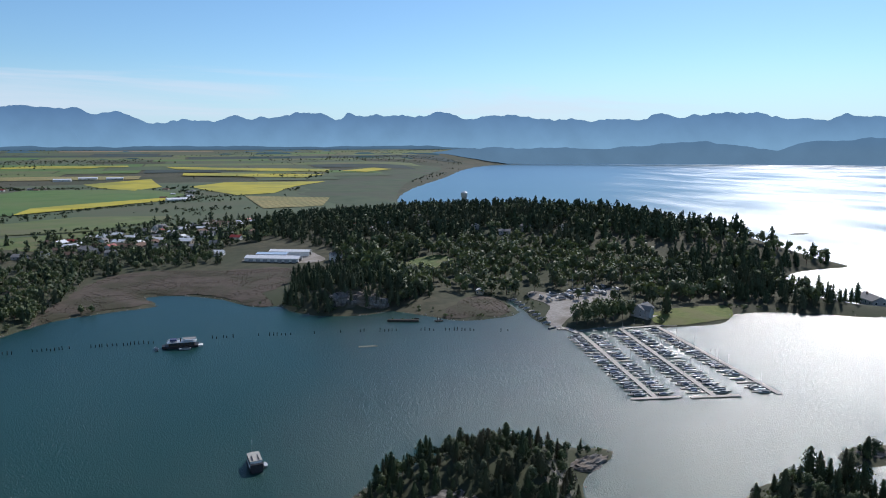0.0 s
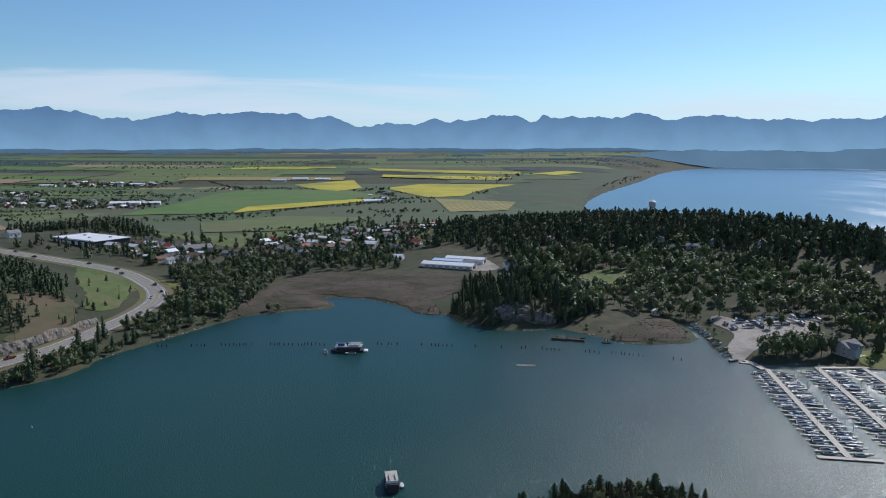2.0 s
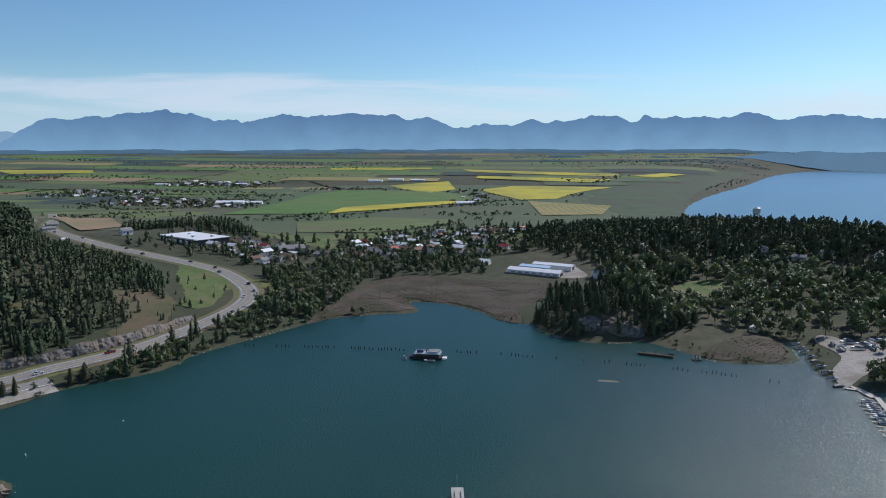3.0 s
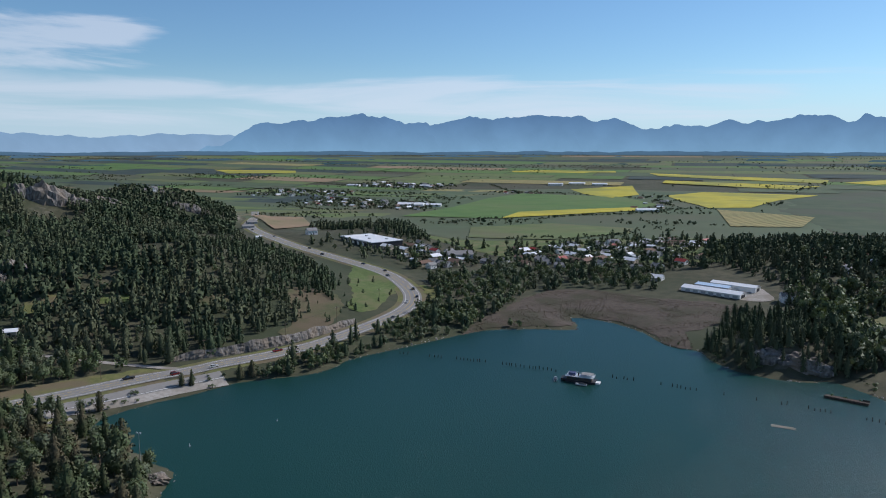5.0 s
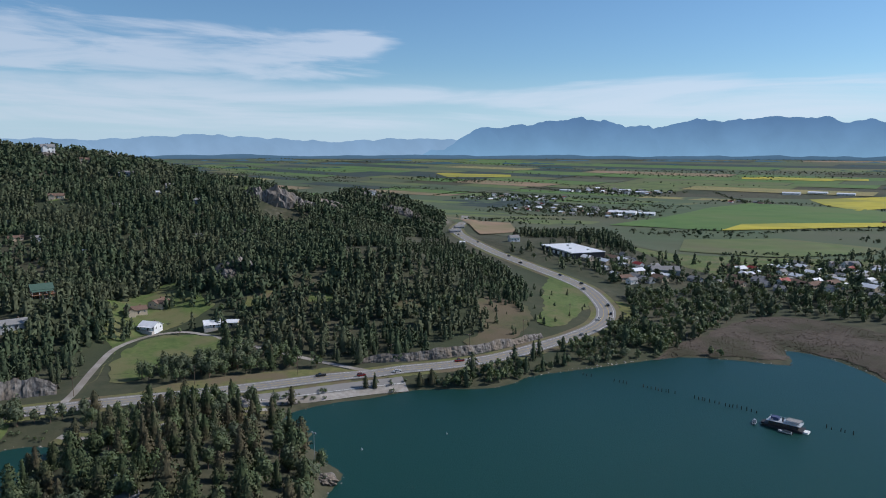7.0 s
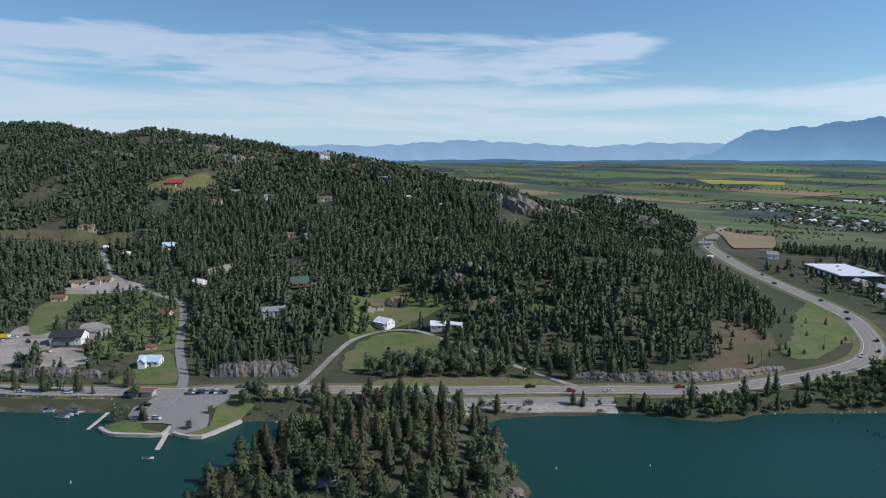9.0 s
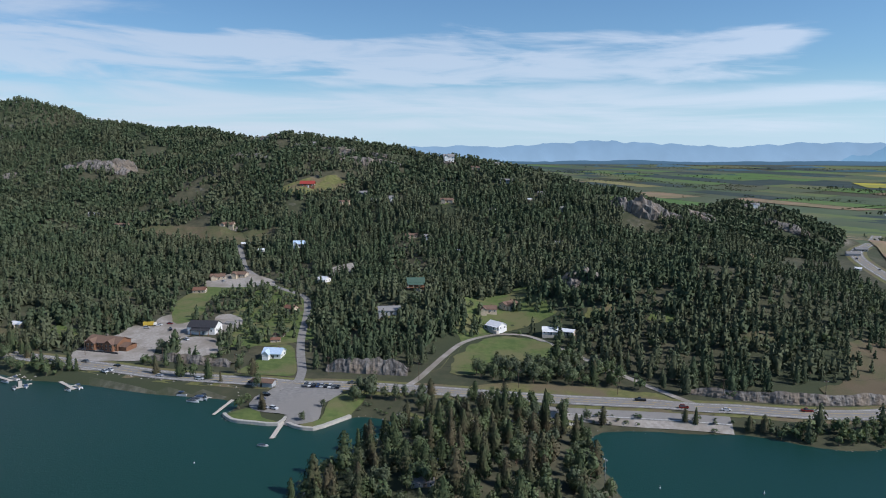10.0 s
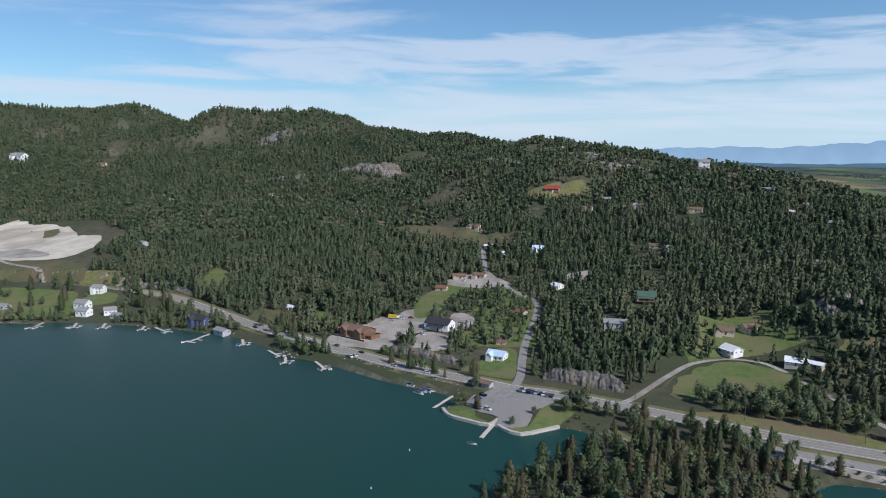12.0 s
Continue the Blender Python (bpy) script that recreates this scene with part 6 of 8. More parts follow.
# ---- lodge, shop and long sheds ----
def lodge():
    root = new("log_lodge")
    part("wall", Geo().box(-15, 15, -8, 8, -2, 6.2).gable(-15, 15, -8, 8, 6.2, 9.6), LOGWOOD, root)
    part("roof", Geo().slope(-16, 16, -9.2, 5.8, 0, 9.7).slope(-16, 16, 9.2, 5.8, 0, 9.7), BROWNROOF, root)
    for x in (-9.0, 8.5):
        part("cross_gable", Geo().add([(x - 4, -10.5, -2), (x + 4, -10.5, -2), (x + 4, 0, -2), (x - 4, 0, -2), (x - 4, -10.5, 5.6), (x + 4, -10.5, 5.6), (x + 4, 0, 5.6), (x - 4, 0, 5.6), (x, -10.5, 8.6), (x, 0, 8.6)],
             [(0, 1, 5, 8, 4), (1, 2, 6, 5), (2, 3, 7, 9, 6), (3, 0, 4, 7), (4, 8, 9, 7), (8, 5, 6, 9), (0, 3, 2, 1)]), LOGWOOD, root)
        g = Geo()
        for s in (-1, 1):
            p = [(x + s * 4.8, -11.4, 5.2), (x + s * 4.8, -1, 5.2), (x, -1, 8.8), (x, -11.4, 8.8)]
            g.add(p + [(a, b, c + 0.25) for a, b, c in p], [(0, 1, 2, 3), (7, 6, 5, 4), (0, 4, 5, 1), (1, 5, 6, 2), (2, 6, 7, 3), (3, 7, 4, 0)])
        part("gable_roof", g, BROWNROOF, root)
    part("wing", Geo().box(15, 22, -6, 6, -2, 3.6), LOGWOOD, root)
    part("wing_roof", Geo().slope(14.5, 23, -7, 3.3, 0, 5.4).slope(14.5, 23, 7, 3.3, 0, 5.4), BROWNROOF, root)
    part("chimney", Geo().box(-2, -0.4, -0.8, 0.8, 8, 11.2), ROCK, root)
    win = mesh_of("window", Geo().box(-0.8, 0.8, -0.06, 0.06, -0.9, 0.9), TAN)
    pane = mesh_of("pane", Geo().box(-0.66, 0.66, -0.1, 0.1, -0.76, 0.76), GLASS)
    for z in (1.5, 4.4):
        for x in (-12.8, -3.5, 0, 3.4, 12.8):
            like("pane", pane, like("window", win, root, (x, -8.05, z)), (0, 0, 0))
        for x in (-11, -7, 6.5, 10.5):
            like("pane", pane, like("window", win, root, (x, -10.55, z)), (0, 0, 0))
    part("terrace_wall", Geo().tube((0, -13.5, -2), (0, -13.5, 0.9), 0.2).box(-19, 20, -13.6, -13.1, -2, 0.9).box(-19.3, -18.8, -13.6, 4, -2, 0.9), DARK, root)
    return tagged(root, "large brown log lodge with several gables and a stone chimney", "lodge")


lodge().matrix_basis = pose(-444, 37, gz(-440, 36) + 0.3, 0, 0, 52) @ Matrix.Scale(0.82, 4)


def shop():
    root = house("shop_building", 20, 13, 5.2, 3.4, WHITE, DARK, "white shop building with a dark gable roof", "shop", 4, 1, False, False)
    part("entrance_canopy", Geo().slope(-7, 7, -9.8, 3.4, -6.4, 4.6, 0.2), DARK, root)
    for x in (-6.5, 0, 6.5):
        part("canopy_post", Geo().box(x - 0.15, x + 0.15, -9.5, -9.2, -2, 3.5), LOGWOOD, root)
    return root


shop().matrix_basis = on_ground(-456, 99, 62)


def long_shed():
    root = new("boat_shed")
    part("wall", Geo().box(-26, 26, -7, 7, -1, 4.6).gable(-26, 26, -7, 7, 4.6, 6.6), WHITE, root)
    part("roof", Geo().slope(-26.6, 26.6, -7.6, 4.4, 0, 6.7).slope(-26.6, 26.6, 7.6, 4.4, 0, 6.7), METALROOF, root)
    for i in range(7):
        x = -22 + i * 7.0
        part("sliding_door", Geo().box(x, x + 4.2, -7.12, -6.9, 0, 3.4), GREYWALL, root)
    part("base_band", Geo().box(-26.1, 26.1, -7.08, 7.08, -1, 0.9), DARK, root)
    # no opening is cut: a dark panel paints the bay's inner shade
    part("open_bay", Geo().box(25.9, 26.1, -4, 4, 0, 3.8), DARK, root)
    return tagged(root, "long white metal boat shed with a bright roof", "shed")


shed = long_shed()
SHED_SCALE = Matrix.Diagonal((0.9, 0.9, 0.78, 1))
shed.matrix_basis = pose(61, 611, gz(61, 611) - 0.4, 0, 0, -25.6) @ SHED_SCALE


def back_shed():
    root = new("storage_shed")
    part("wall", Geo().box(-20, 20, -6, 6, -1, 4.8), WHITE, root)
    part("roof", Geo().slope(-20.5, 20.5, -6.6, 4.8, 0, 6.5).slope(-20.5, 20.5, 6.6, 4.8, 0, 6.5), METALROOF, root)
    part("door", Geo().box(20.0, 20.15, -3, 3, 0, 3.8), DARK, root)
    return tagged(root, "white metal storage shed behind a long shed", "shed")


back_shed().matrix_basis = pose(78, 630, gz(78, 630) - 0.4, 0, 0, -25.6) @ SHED_SCALE


def link_shed():
    root = new("lean_to_shed")
    part("wall", Geo().box(-15, 15, -3.5, 3.5, -1, 4.9), GREYWALL, root)
    part("roof", Geo().slope(-15.4, 15.4, -3.6, 5.0, 3.6, 6.2), BLUEROOF, root, "blue-grey translucent roofing")
    return tagged(root, "low grey lean-to between two sheds with blue-grey roofing", "shed")


link_shed().matrix_basis = pose(61, 622.5, gz(62, 624) - 0.2, 0, 0, -25.6) @ SHED_SCALE
place_house("white_two", 112, 596, 10, 0.8)
place_house("white_metal", 17, 652, -20, 0.8)


def store():
    root = new("flat_roofed_store")
    part("wall", Geo().box(-35, 35, -20, 20, -3, 5.5), DARK, root)
    part("roof", Geo().box(-35.6, 35.6, -20.6, 20.6, 5.5, 6.0), METALROOF, root, "flat white membrane roof")
    part("parapet", Geo().box(-35.8, 35.8, -20.8, -20.4, 5.2, 6.5).box(-35.8, -35.4, -20.8, 20.8, 5.2, 6.5), WHITE, root)
    for i in range(6):
        part("loading_door", Geo().box(-30 + i * 11, -25 + i * 11, -20.2, -19.9, 0, 4), WHITE, root)
    for x, y in ((-18, 4), (6, -6), (20, 8)):
        part("roof_vent", Geo().box(x - 1.4, x + 1.4, y - 1, y + 1, 6.0, 7.3), STEEL, root)
    return tagged(root, "large dark store under a flat white roof", "store")


store().matrix_basis = pose(-299, 752, gz(-285, 735) + 0.4, 0, 0, -35)
place_house("barn", -182, 716, 30, 1.0)
place_house("white_two", -38, 833, 40, 1.1)

# ---- town and farms on the plain ----
town_rng = random.Random(5)
TOWN_KINDS = ["far_white", "far_tan", "far_grey", "far_metal", "far_white", "far_grey", "far_shed", "far_tan", "far_metal", "far_grey", "far_white", "far_metal", "far_metal", "far_grey", "far_tan", "far_white", "far_shed", "far_red"]


SETTLED = []


def settle(ring, count, gap, lo=0.7, hi=1.05):
    r = np.array(ring, float)
    spots = []
    tries = 0
    while len(spots) < count and tries < 4000:
        tries += 1
        x, y = town_rng.uniform(r[:, 0].min(), r[:, 0].max()), town_rng.uniform(r[:, 1].min(), r[:, 1].max())
        if inside(np.array([x]), np.array([y]), r)[0] and all((x - a) ** 2 + (y - b) ** 2 > gap ** 2 for a, b in spots):
            spots.append((x, y))
            SETTLED.append((x, y))
            place_house(town_rng.choice(TOWN_KINDS), x, y, town_rng.choice((-25, 65, -20, 155, 70)) + town_rng.uniform(-6, 6), town_rng.uniform(lo, hi))


settle([(-150, 790), (-82, 870), (30, 935), (80, 925), (62, 800), (-5, 740), (-110, 700)], 58, 15)
settle([(-300, 735), (-250, 690), (-190, 650), (-165, 690), (-240, 780)], 24, 14)
settle([(-150, 700), (-60, 690), (20, 690), (60, 740), (-20, 760), (-130, 760)], 22, 17)
settle([(130, 700), (230, 650), (290, 600), (330, 640), (250, 720), (160, 780)], 12, 28, 0.8, 1.2)
settle([(-700, 1300), (-430, 1260), (-470, 1420), (-760, 1500)], 44, 28)
settle([(-1000, 1500), (-760, 1560), (-780, 1720), (-1010, 1760)], 30, 34)
settle([(-920, 1930), (-650, 1950), (-640, 2080), (-900, 2080)], 26, 36, 1.0, 1.4)
settle([(-60, 1340), (10, 1380), (10, 1620), (-40, 1800), (-70, 1780)], 9, 36)
settle([(-420, 1780), (-320, 1790), (-320, 1850), (-400, 1850)], 5, 30)
for x, y, rz, s in ((-343, 2187, 0, 1.1), (-284, 2230, 0, 1.2), (-214, 2222, 0, 1.1), (-790, 2060, 5, 1.0), (-700, 2010, 0, 1.0), (-484, 1342, 10, 1.3), (-448, 1362, 10, 1.0), (-30, 1380, 20, 1.0), (-915, 1957, 0, 1.0)):
    place_house("metal_barn", x, y, rz, s)
for x, y, kind, rz, s in ((303, 622, "grey_low", 30, 1.0), (269, 583, "grey_low", 30, 1.2), (185, 447, "tan_shed", 60, 0.8), (331, 592, "white_gable", 40, 0.8), (420, 336, "grey_low", 70, 1.3)):
    place_house(kind, x, y, rz, s)


def garden_trees():
    """Shade trees and hedges close round the plain's houses."""
    a = np.repeat(np.array(SETTLED), 11, axis=0)
    far = np.hypot(a[:, 0], a[:, 1]) > 1200
    r, t = RNG.uniform(10, 34, len(a)) * np.where(far, 1.7, 0.7), RNG.uniform(0, 6.283, len(a))
    x, y = a[:, 0] + r * np.cos(t), a[:, 1] + r * np.sin(t) * 0.7
    ok = free(x, y) & np.array([min((p - q[0]) ** 2 + (w - q[1]) ** 2 for q in SETTLED) > 64 for p, w in zip(x, y)])
    x, y = x[ok], y[ok]
    size = sizes(len(x), 0.45, 1.0) * np.where(np.hypot(x, y) > 1200, 1.0, 0.8)
    merge_trees("garden_trees", [(FAR_BROAD, x, y, size)], [NEEDLES, BARK], "shade trees round the houses of the plain", "trees")


garden_trees()


def water_tower():
    root = new("water_tower")
    for i in range(6):
        a = i * 1.047
        part("leg", Geo().tube((4 * math.cos(a), 4 * math.sin(a), -1), (2.8 * math.cos(a), 2.8 * math.sin(a), 17), 0.22), STEEL, root)
    ring = lambda r, z: [(r * math.cos(i * 0.3927), r * math.sin(i * 0.3927), z) for i in range(16)]
    part("tank", Geo().loft([ring(2.0, 16), ring(4.0, 17.5), ring(4.2, 23)]), STEEL, root)
    part("cap", Geo().loft([ring(4.4, 23), ring(2.4, 24.6), ring(0.2, 25.3)]), METALROOF, root)
    return tagged(root, "pale steel water tower above dark firs", "water tower")


water_tower().matrix_basis = on_ground(318, 822)


def club_house():
    root = house("yacht_club_house", 14, 11, 5.4, 3.0, GREYWALL, GREYROOF, "grey two-storey waterfront club house", "club house", 4, 2, True, False, True)
    part("deck", Geo().box(-7, 9, -9.6, -5.4, -1, 0.3), DOCKWOOD, root)
    return root


club_house().matrix_basis = on_ground(253, 354, 25) @ Matrix.Scale(0.85, 4)


# ---- boats ----
def hull_geo(length, beam, height, bow=0.3):
    secs = []
    for s, w, lift in ((0, 0.86, 0), (0.25, 1.0, 0), (0.55, 0.98, 0.04), (0.8, 0.66, 0.14), (0.95, 0.26, 0.24), (1.0, 0.04, 0.3)):
        x, b, z = -length / 2 + s * length, beam / 2 * w, height * (1 + lift)
        secs.append([(x, -b, z), (x, -b * 0.82, 0.15 * height), (x, 0, -0.25 * height + lift * height), (x, b * 0.82, 0.15 * height), (x, b, z), (x, b * 0.8, z - 0.06), (x, 0, z - 0.02), (x, -b * 0.8, z - 0.06)])
    return Geo().loft(secs)


def boat_colour(name, rgb):
    return material(name, rgb, tuple(c * 0.88 for c in rgb), 1.2, 0.35, spec=0.5)


GEL_WHITE, GEL_BLUE, CANVAS_BLUE, CANVAS_TAN, CANVAS_DARK, ALUM = (boat_colour("white_gelcoat", (0.58, 0.59, 0.60)), boat_colour("blue_gelcoat", (0.04, 0.06, 0.11)), boat_colour("blue_canvas", (0.05, 0.085, 0.16)),
    boat_colour("tan_canvas", (0.42, 0.36, 0.27)), boat_colour("dark_canvas", (0.06, 0.07, 0.08)), boat_colour("bare_aluminium", (0.50, 0.52, 0.54)))


def motorboat(hull, cover, label):
    root = new("motorboat")
    part("hull", hull_geo(7.4, 2.5, 0.95), hull, root)
    part("canvas_cover" if cover is not GLASS else "windshield", Geo().loft([[(-3.2, -1.0, 0.9), (-3.2, 1.0, 0.9), (-3.2, 0.8, 1.25), (-3.2, -0.8, 1.25)], [(0.2, -1.1, 0.95), (0.2, 1.1, 0.95), (0.2, 0.8, 1.75), (0.2, -0.8, 1.75)], [(1.6, -0.9, 1.0), (1.6, 0.9, 1.0), (1.6, 0.5, 1.15), (1.6, -0.5, 1.15)]]), cover, root)
    part("outboard", Geo().box(-4.1, -3.6, -0.25, 0.25, -0.2, 1.35, 0.05), DARK, root)
    return tagged(root, label, "boat", "marina boats")


def sailboat(hull, label):
    root = new("sailboat")
    part("hull", hull_geo(8.8, 2.7, 1.05), hull, root)
    part("cabin", Geo().loft([[(-1.4, -0.9, 1.0), (-1.4, 0.9, 1.0), (-1.4, 0.75, 1.55), (-1.4, -0.75, 1.55)], [(2.2, -0.7, 1.05), (2.2, 0.7, 1.05), (2.2, 0.45, 1.35), (2.2, -0.45, 1.35)]]), GEL_WHITE, root)
    mast = part("mast", Geo().tube((0.8, 0, 1.0), (0.8, 0, 12.5), 0.10, 0.06, 6), STEEL, root)
    part("boom", Geo().tube((0.7, 0, 2.3), (-3.2, 0, 2.2), 0.16, 0.14, 6), CANVAS_BLUE, root, "boom wrapped in a blue sail cover")
    part("spreader", Geo().tube((0.8, -0.9, 7.6), (0.8, 0.9, 7.6), 0.03, 0.03, 5), STEEL, mast)
    return tagged(root, label, "sailboat", "marina boats")


def pontoon_boat():
    root = new("pontoon_boat")
    for y in (-0.95, 0.95):
        part("pontoon", Geo().tube((-3.4, y, 0.15), (3.3, y, 0.15), 0.38, 0.30, 8), ALUM, root)
    part("deck", Geo().box(-3.3, 3.2, -1.25, 1.25, 0.5, 0.62), CANVAS_TAN, root)
    part("rail", Geo().box(-3.2, 3.1, -1.25, -1.18, 0.6, 1.2).box(-3.2, 3.1, 1.18, 1.25, 0.6, 1.2).box(3.05, 3.12, -1.2, 1.2, 0.6, 1.2), GEL_WHITE, root)
    part("bimini_top", Geo().box(-2.4, 0.6, -1.2, 1.2, 2.35, 2.45), CANVAS_BLUE, root)
    for x, y in ((-2.3, -1.15), (-2.3, 1.15), (0.5, -1.15), (0.5, 1.15)):
        part("top_post", Geo().tube((x, y, 0.6), (x, y, 2.35), 0.03, 0.03, 5), STEEL, root)
    return tagged(root, "aluminium pontoon boat with a blue bimini top", "boat", "marina boats")


BOATS = {
    "white_blue": lambda: motorboat(GEL_WHITE, CANVAS_BLUE, "white motorboat under a blue canvas cover"),
    "white_dark": lambda: motorboat(GEL_WHITE, CANVAS_DARK, "white motorboat under a dark canvas cover"),
    "blue_tan": lambda: motorboat(GEL_BLUE, CANVAS_TAN, "dark blue motorboat under a tan canvas cover"),
    "open": lambda: motorboat(GEL_WHITE, GLASS, "white motorboat with a dark windshield"),
    "alum": lambda: motorboat(ALUM, CANVAS_DARK, "bare aluminium fishing boat with a dark cover"),
    "sail": lambda: sailboat(GEL_WHITE, "white sailboat with bare mast and blue sail cover"),
    "sail_blue": lambda: sailboat(GEL_BLUE, "dark blue sailboat with bare mast"),
    "pontoon": pontoon_boat,
}


def put_boat(kind, x, y, rz, z=0.12, s=1.0):
    proto = KINDS.made.get(kind)
    f = 1.0 if proto is None else 1 / proto.scale[0]
    return KINDS.put(kind, BOATS[kind], pose(x, y, z, 0, 0, rz) @ Matrix.Scale(s * f, 4))


# ---- marina piers ----
def pier(name, pts, width, label, z=0.55, slips=None, tee=0.0):
    """A floating pier with planked deck, floats, and finger slips square to it: slips = (side, along, length)."""
    root = new(name)
    a, b = Vector(pts[0]), Vector(pts[1])
    n = (b - a).length
    rz = math.degrees(math.atan2(b.y - a.y, b.x - a.x))
    root.matrix_basis = pose(a.x, a.y, 0, 0, 0, rz)
    part("deck", Geo().box(0, n, -width / 2, width / 2, z - 0.18, z), DOCKWOOD, root)
    for i in range(max(2, int(n / 12))):
        x = n * (i + 0.5) / max(2, int(n / 12))
        part("float", Geo().box(x - 2, x + 2, -width / 2 + 0.1, width / 2 - 0.1, -0.35, z - 0.18), DARK, root)
    finger = {}
    for side, along, length in slips or ():
        key = round(length, 1)
        if key not in finger:
            finger[key] = mesh_of("finger", Geo().box(-0.45, 0.45, 0, length, z - 0.2, z - 0.03).box(-0.3, 0.3, length * 0.3, length * 0.95, -0.3, z - 0.2), DOCKWOOD)
        like("finger", finger[key], root, (along, side * width / 2, 0), 0 if side > 0 else 180)
    if tee:
        part("end_platform", Geo().box(n - 0.2, n + 2.0, -tee / 2, tee / 2, z - 0.2, z - 0.02), DOCKWOOD, root)
    return tagged(root, label, "pier")


boat_rng = random.Random(11)


def marina():
    piers = [((201, 338), (177.5, 237), (-1, 1), 9.0), ((227, 337), (202, 230), (-1, 1), 9.0), ((250, 336), (229.5, 222), (-1,), 9.0)]
    for a, b, sides, reach in piers:
        a, b = Vector(a), Vector(b)
        n = (b - a).length
        d = (b - a) / n
        nrm = Vector((-d.y, d.x))
        rz = math.degrees(math.atan2(d.y, d.x))
        slips, count = [], 19
        for side in sides:
            for k in range(count):
                along = 6 + (n - 8) * (k + 0.5) / count
                slips.append((side, along, reach))
                for off in (-1.35, 1.35):
                    if boat_rng.random() < 0.2:
                        continue
                    kind = boat_rng.choice(["white_blue", "white_dark", "blue_tan", "open", "alum", "sail", "sail_blue", "white_dark", "alum", "white_dark"])
                    p = a + d * (along + off) + nrm * side * (1.4 + 4.0)
                    put_boat(kind, p.x, p.y, rz + 90 * side + (180 if boat_rng.random() < 0.5 else 0), s=boat_rng.uniform(0.55, 0.8))
        pier("marina_pier", (a, b), 2.4, "long pale floating marina pier with finger slips", slips=slips, tee=22 if len(sides) > 1 else 0)
    pier("gangway_pier", ((262, 333), (250, 336)), 2.6, "pale walkway joining the marina piers")
    pier("gangway_pier", ((250, 336), (226, 337.5)), 2.6, "pale walkway joining the marina piers")
    pier("launch_pier", ((197.5, 354), (199.5, 337)), 3.6, "short bright boat launch pier")
    pier("launch_pier", ((193, 349), (197.5, 347)), 2.0, "short bright boat launch pier")


marina()
for i in range(20):
    x, y = boat_rng.uniform(212, 272), boat_rng.uniform(404, 424)
    put_boat(boat_rng.choice(["white_blue", "white_dark", "open", "sail", "alum", "pontoon"]), x, y, boat_rng.choice((75, 100, 165, 80)) + boat_rng.uniform(-12, 12), gz(x, y) + 0.9)
for i in range(9):
    t = i / 8
    x, y = 192 + 10 * t - 4, 352 + 74 * t
    put_boat(boat_rng.choice(["white_dark", "alum", "blue_tan", "open"]), x + 3, y, 10 + boat_rng.uniform(-15, 15), gz(x + 3, y) + 0.7, 0.8)


# ---- docks of the western shore ----
for a, b, tee in (((-350, 66), (-340, 80), 8), ((-340, 90), (-328, 93), 6), ((-388, 14), (-372, 22), 9), ((-398, -8), (-386, -6), 8), ((-446, -50), (-432, -46), 10), ((-462, -80), (-440, -88), 12),
                  ((-484, -130), (-470, -116), 8), ((-488, -140), (-478, -138), 6), ((-498, -176), (-484, -172), 10), ((-500, -200), (-486, -196), 12), ((-502, -228), (-484, -228), 10), ((-416, -24), (-402, -14), 8)):
    pier("private_dock", (a, b), 2.0, "small weathered wooden dock on the lake shore", slips=[(1, Vector(b).to_2d().length * 0 + (Vector(b) - Vector(a)).length * 0.7, 5.0)], tee=tee)
    for off in (-3.0, 2.8):
        if boat_rng.random() < 0.8:
            d = (Vector(b) - Vector(a)).normalized()
            put_boat(boat_rng.choice(["white_blue", "open", "alum", "pontoon", "white_dark"]), b[0] + d.x * 1.5 - d.y * off, b[1] + d.y * 1.5 + d.x * off, math.degrees(math.atan2(d.y, d.x)), s=0.9)
for k in range(4):
    put_boat(("open", "white_blue", "alum", "white_dark")[k], -331 + k * 2.6, 97 - k * 2.2 - 6, 50)
pier("launch_jetty", ((-275, 124), (-257, 116)), 2.2, "narrow grey launch jetty at the park")
put_boat("open", -250, 111, 60, s=0.7)
pier("launch_jetty", ((-321, 106), (-299, 93)), 1.8, "narrow grey mooring jetty beside the park")


def walkway(name, line, half, z0, z1, label):
    root = new(name)
    g = Geo()
    t = np.gradient(line, axis=0)
    t /= np.linalg.norm(t, axis=1)[:, None]
    nrm = np.stack([t[:, 1], -t[:, 0]], 1)
    l, r = line - nrm * half, line + nrm * half
    g.loft([[(*l[i], z0), (*r[i], z0), (*r[i], z1), (*l[i], z1)] for i in range(len(line))])
    part("slab", g, CONCRETE, root)
    return tagged(root, label, "seawall")


walkway("concrete_seawall", open_spline([(-297, 98), (-287, 101), (-279, 111), (-273, 121), (-281, 127)], 4), 0.9, -1.5, 1.5, "pale concrete seawall walk round the park")
walkway("concrete_seawall", open_spline([(-272, 126), (-267, 128.5), (-260.5, 136), (-265, 147), (-270, 157)], 4), 0.9, -1.5, 1.5, "pale concrete seawall walk round the park")


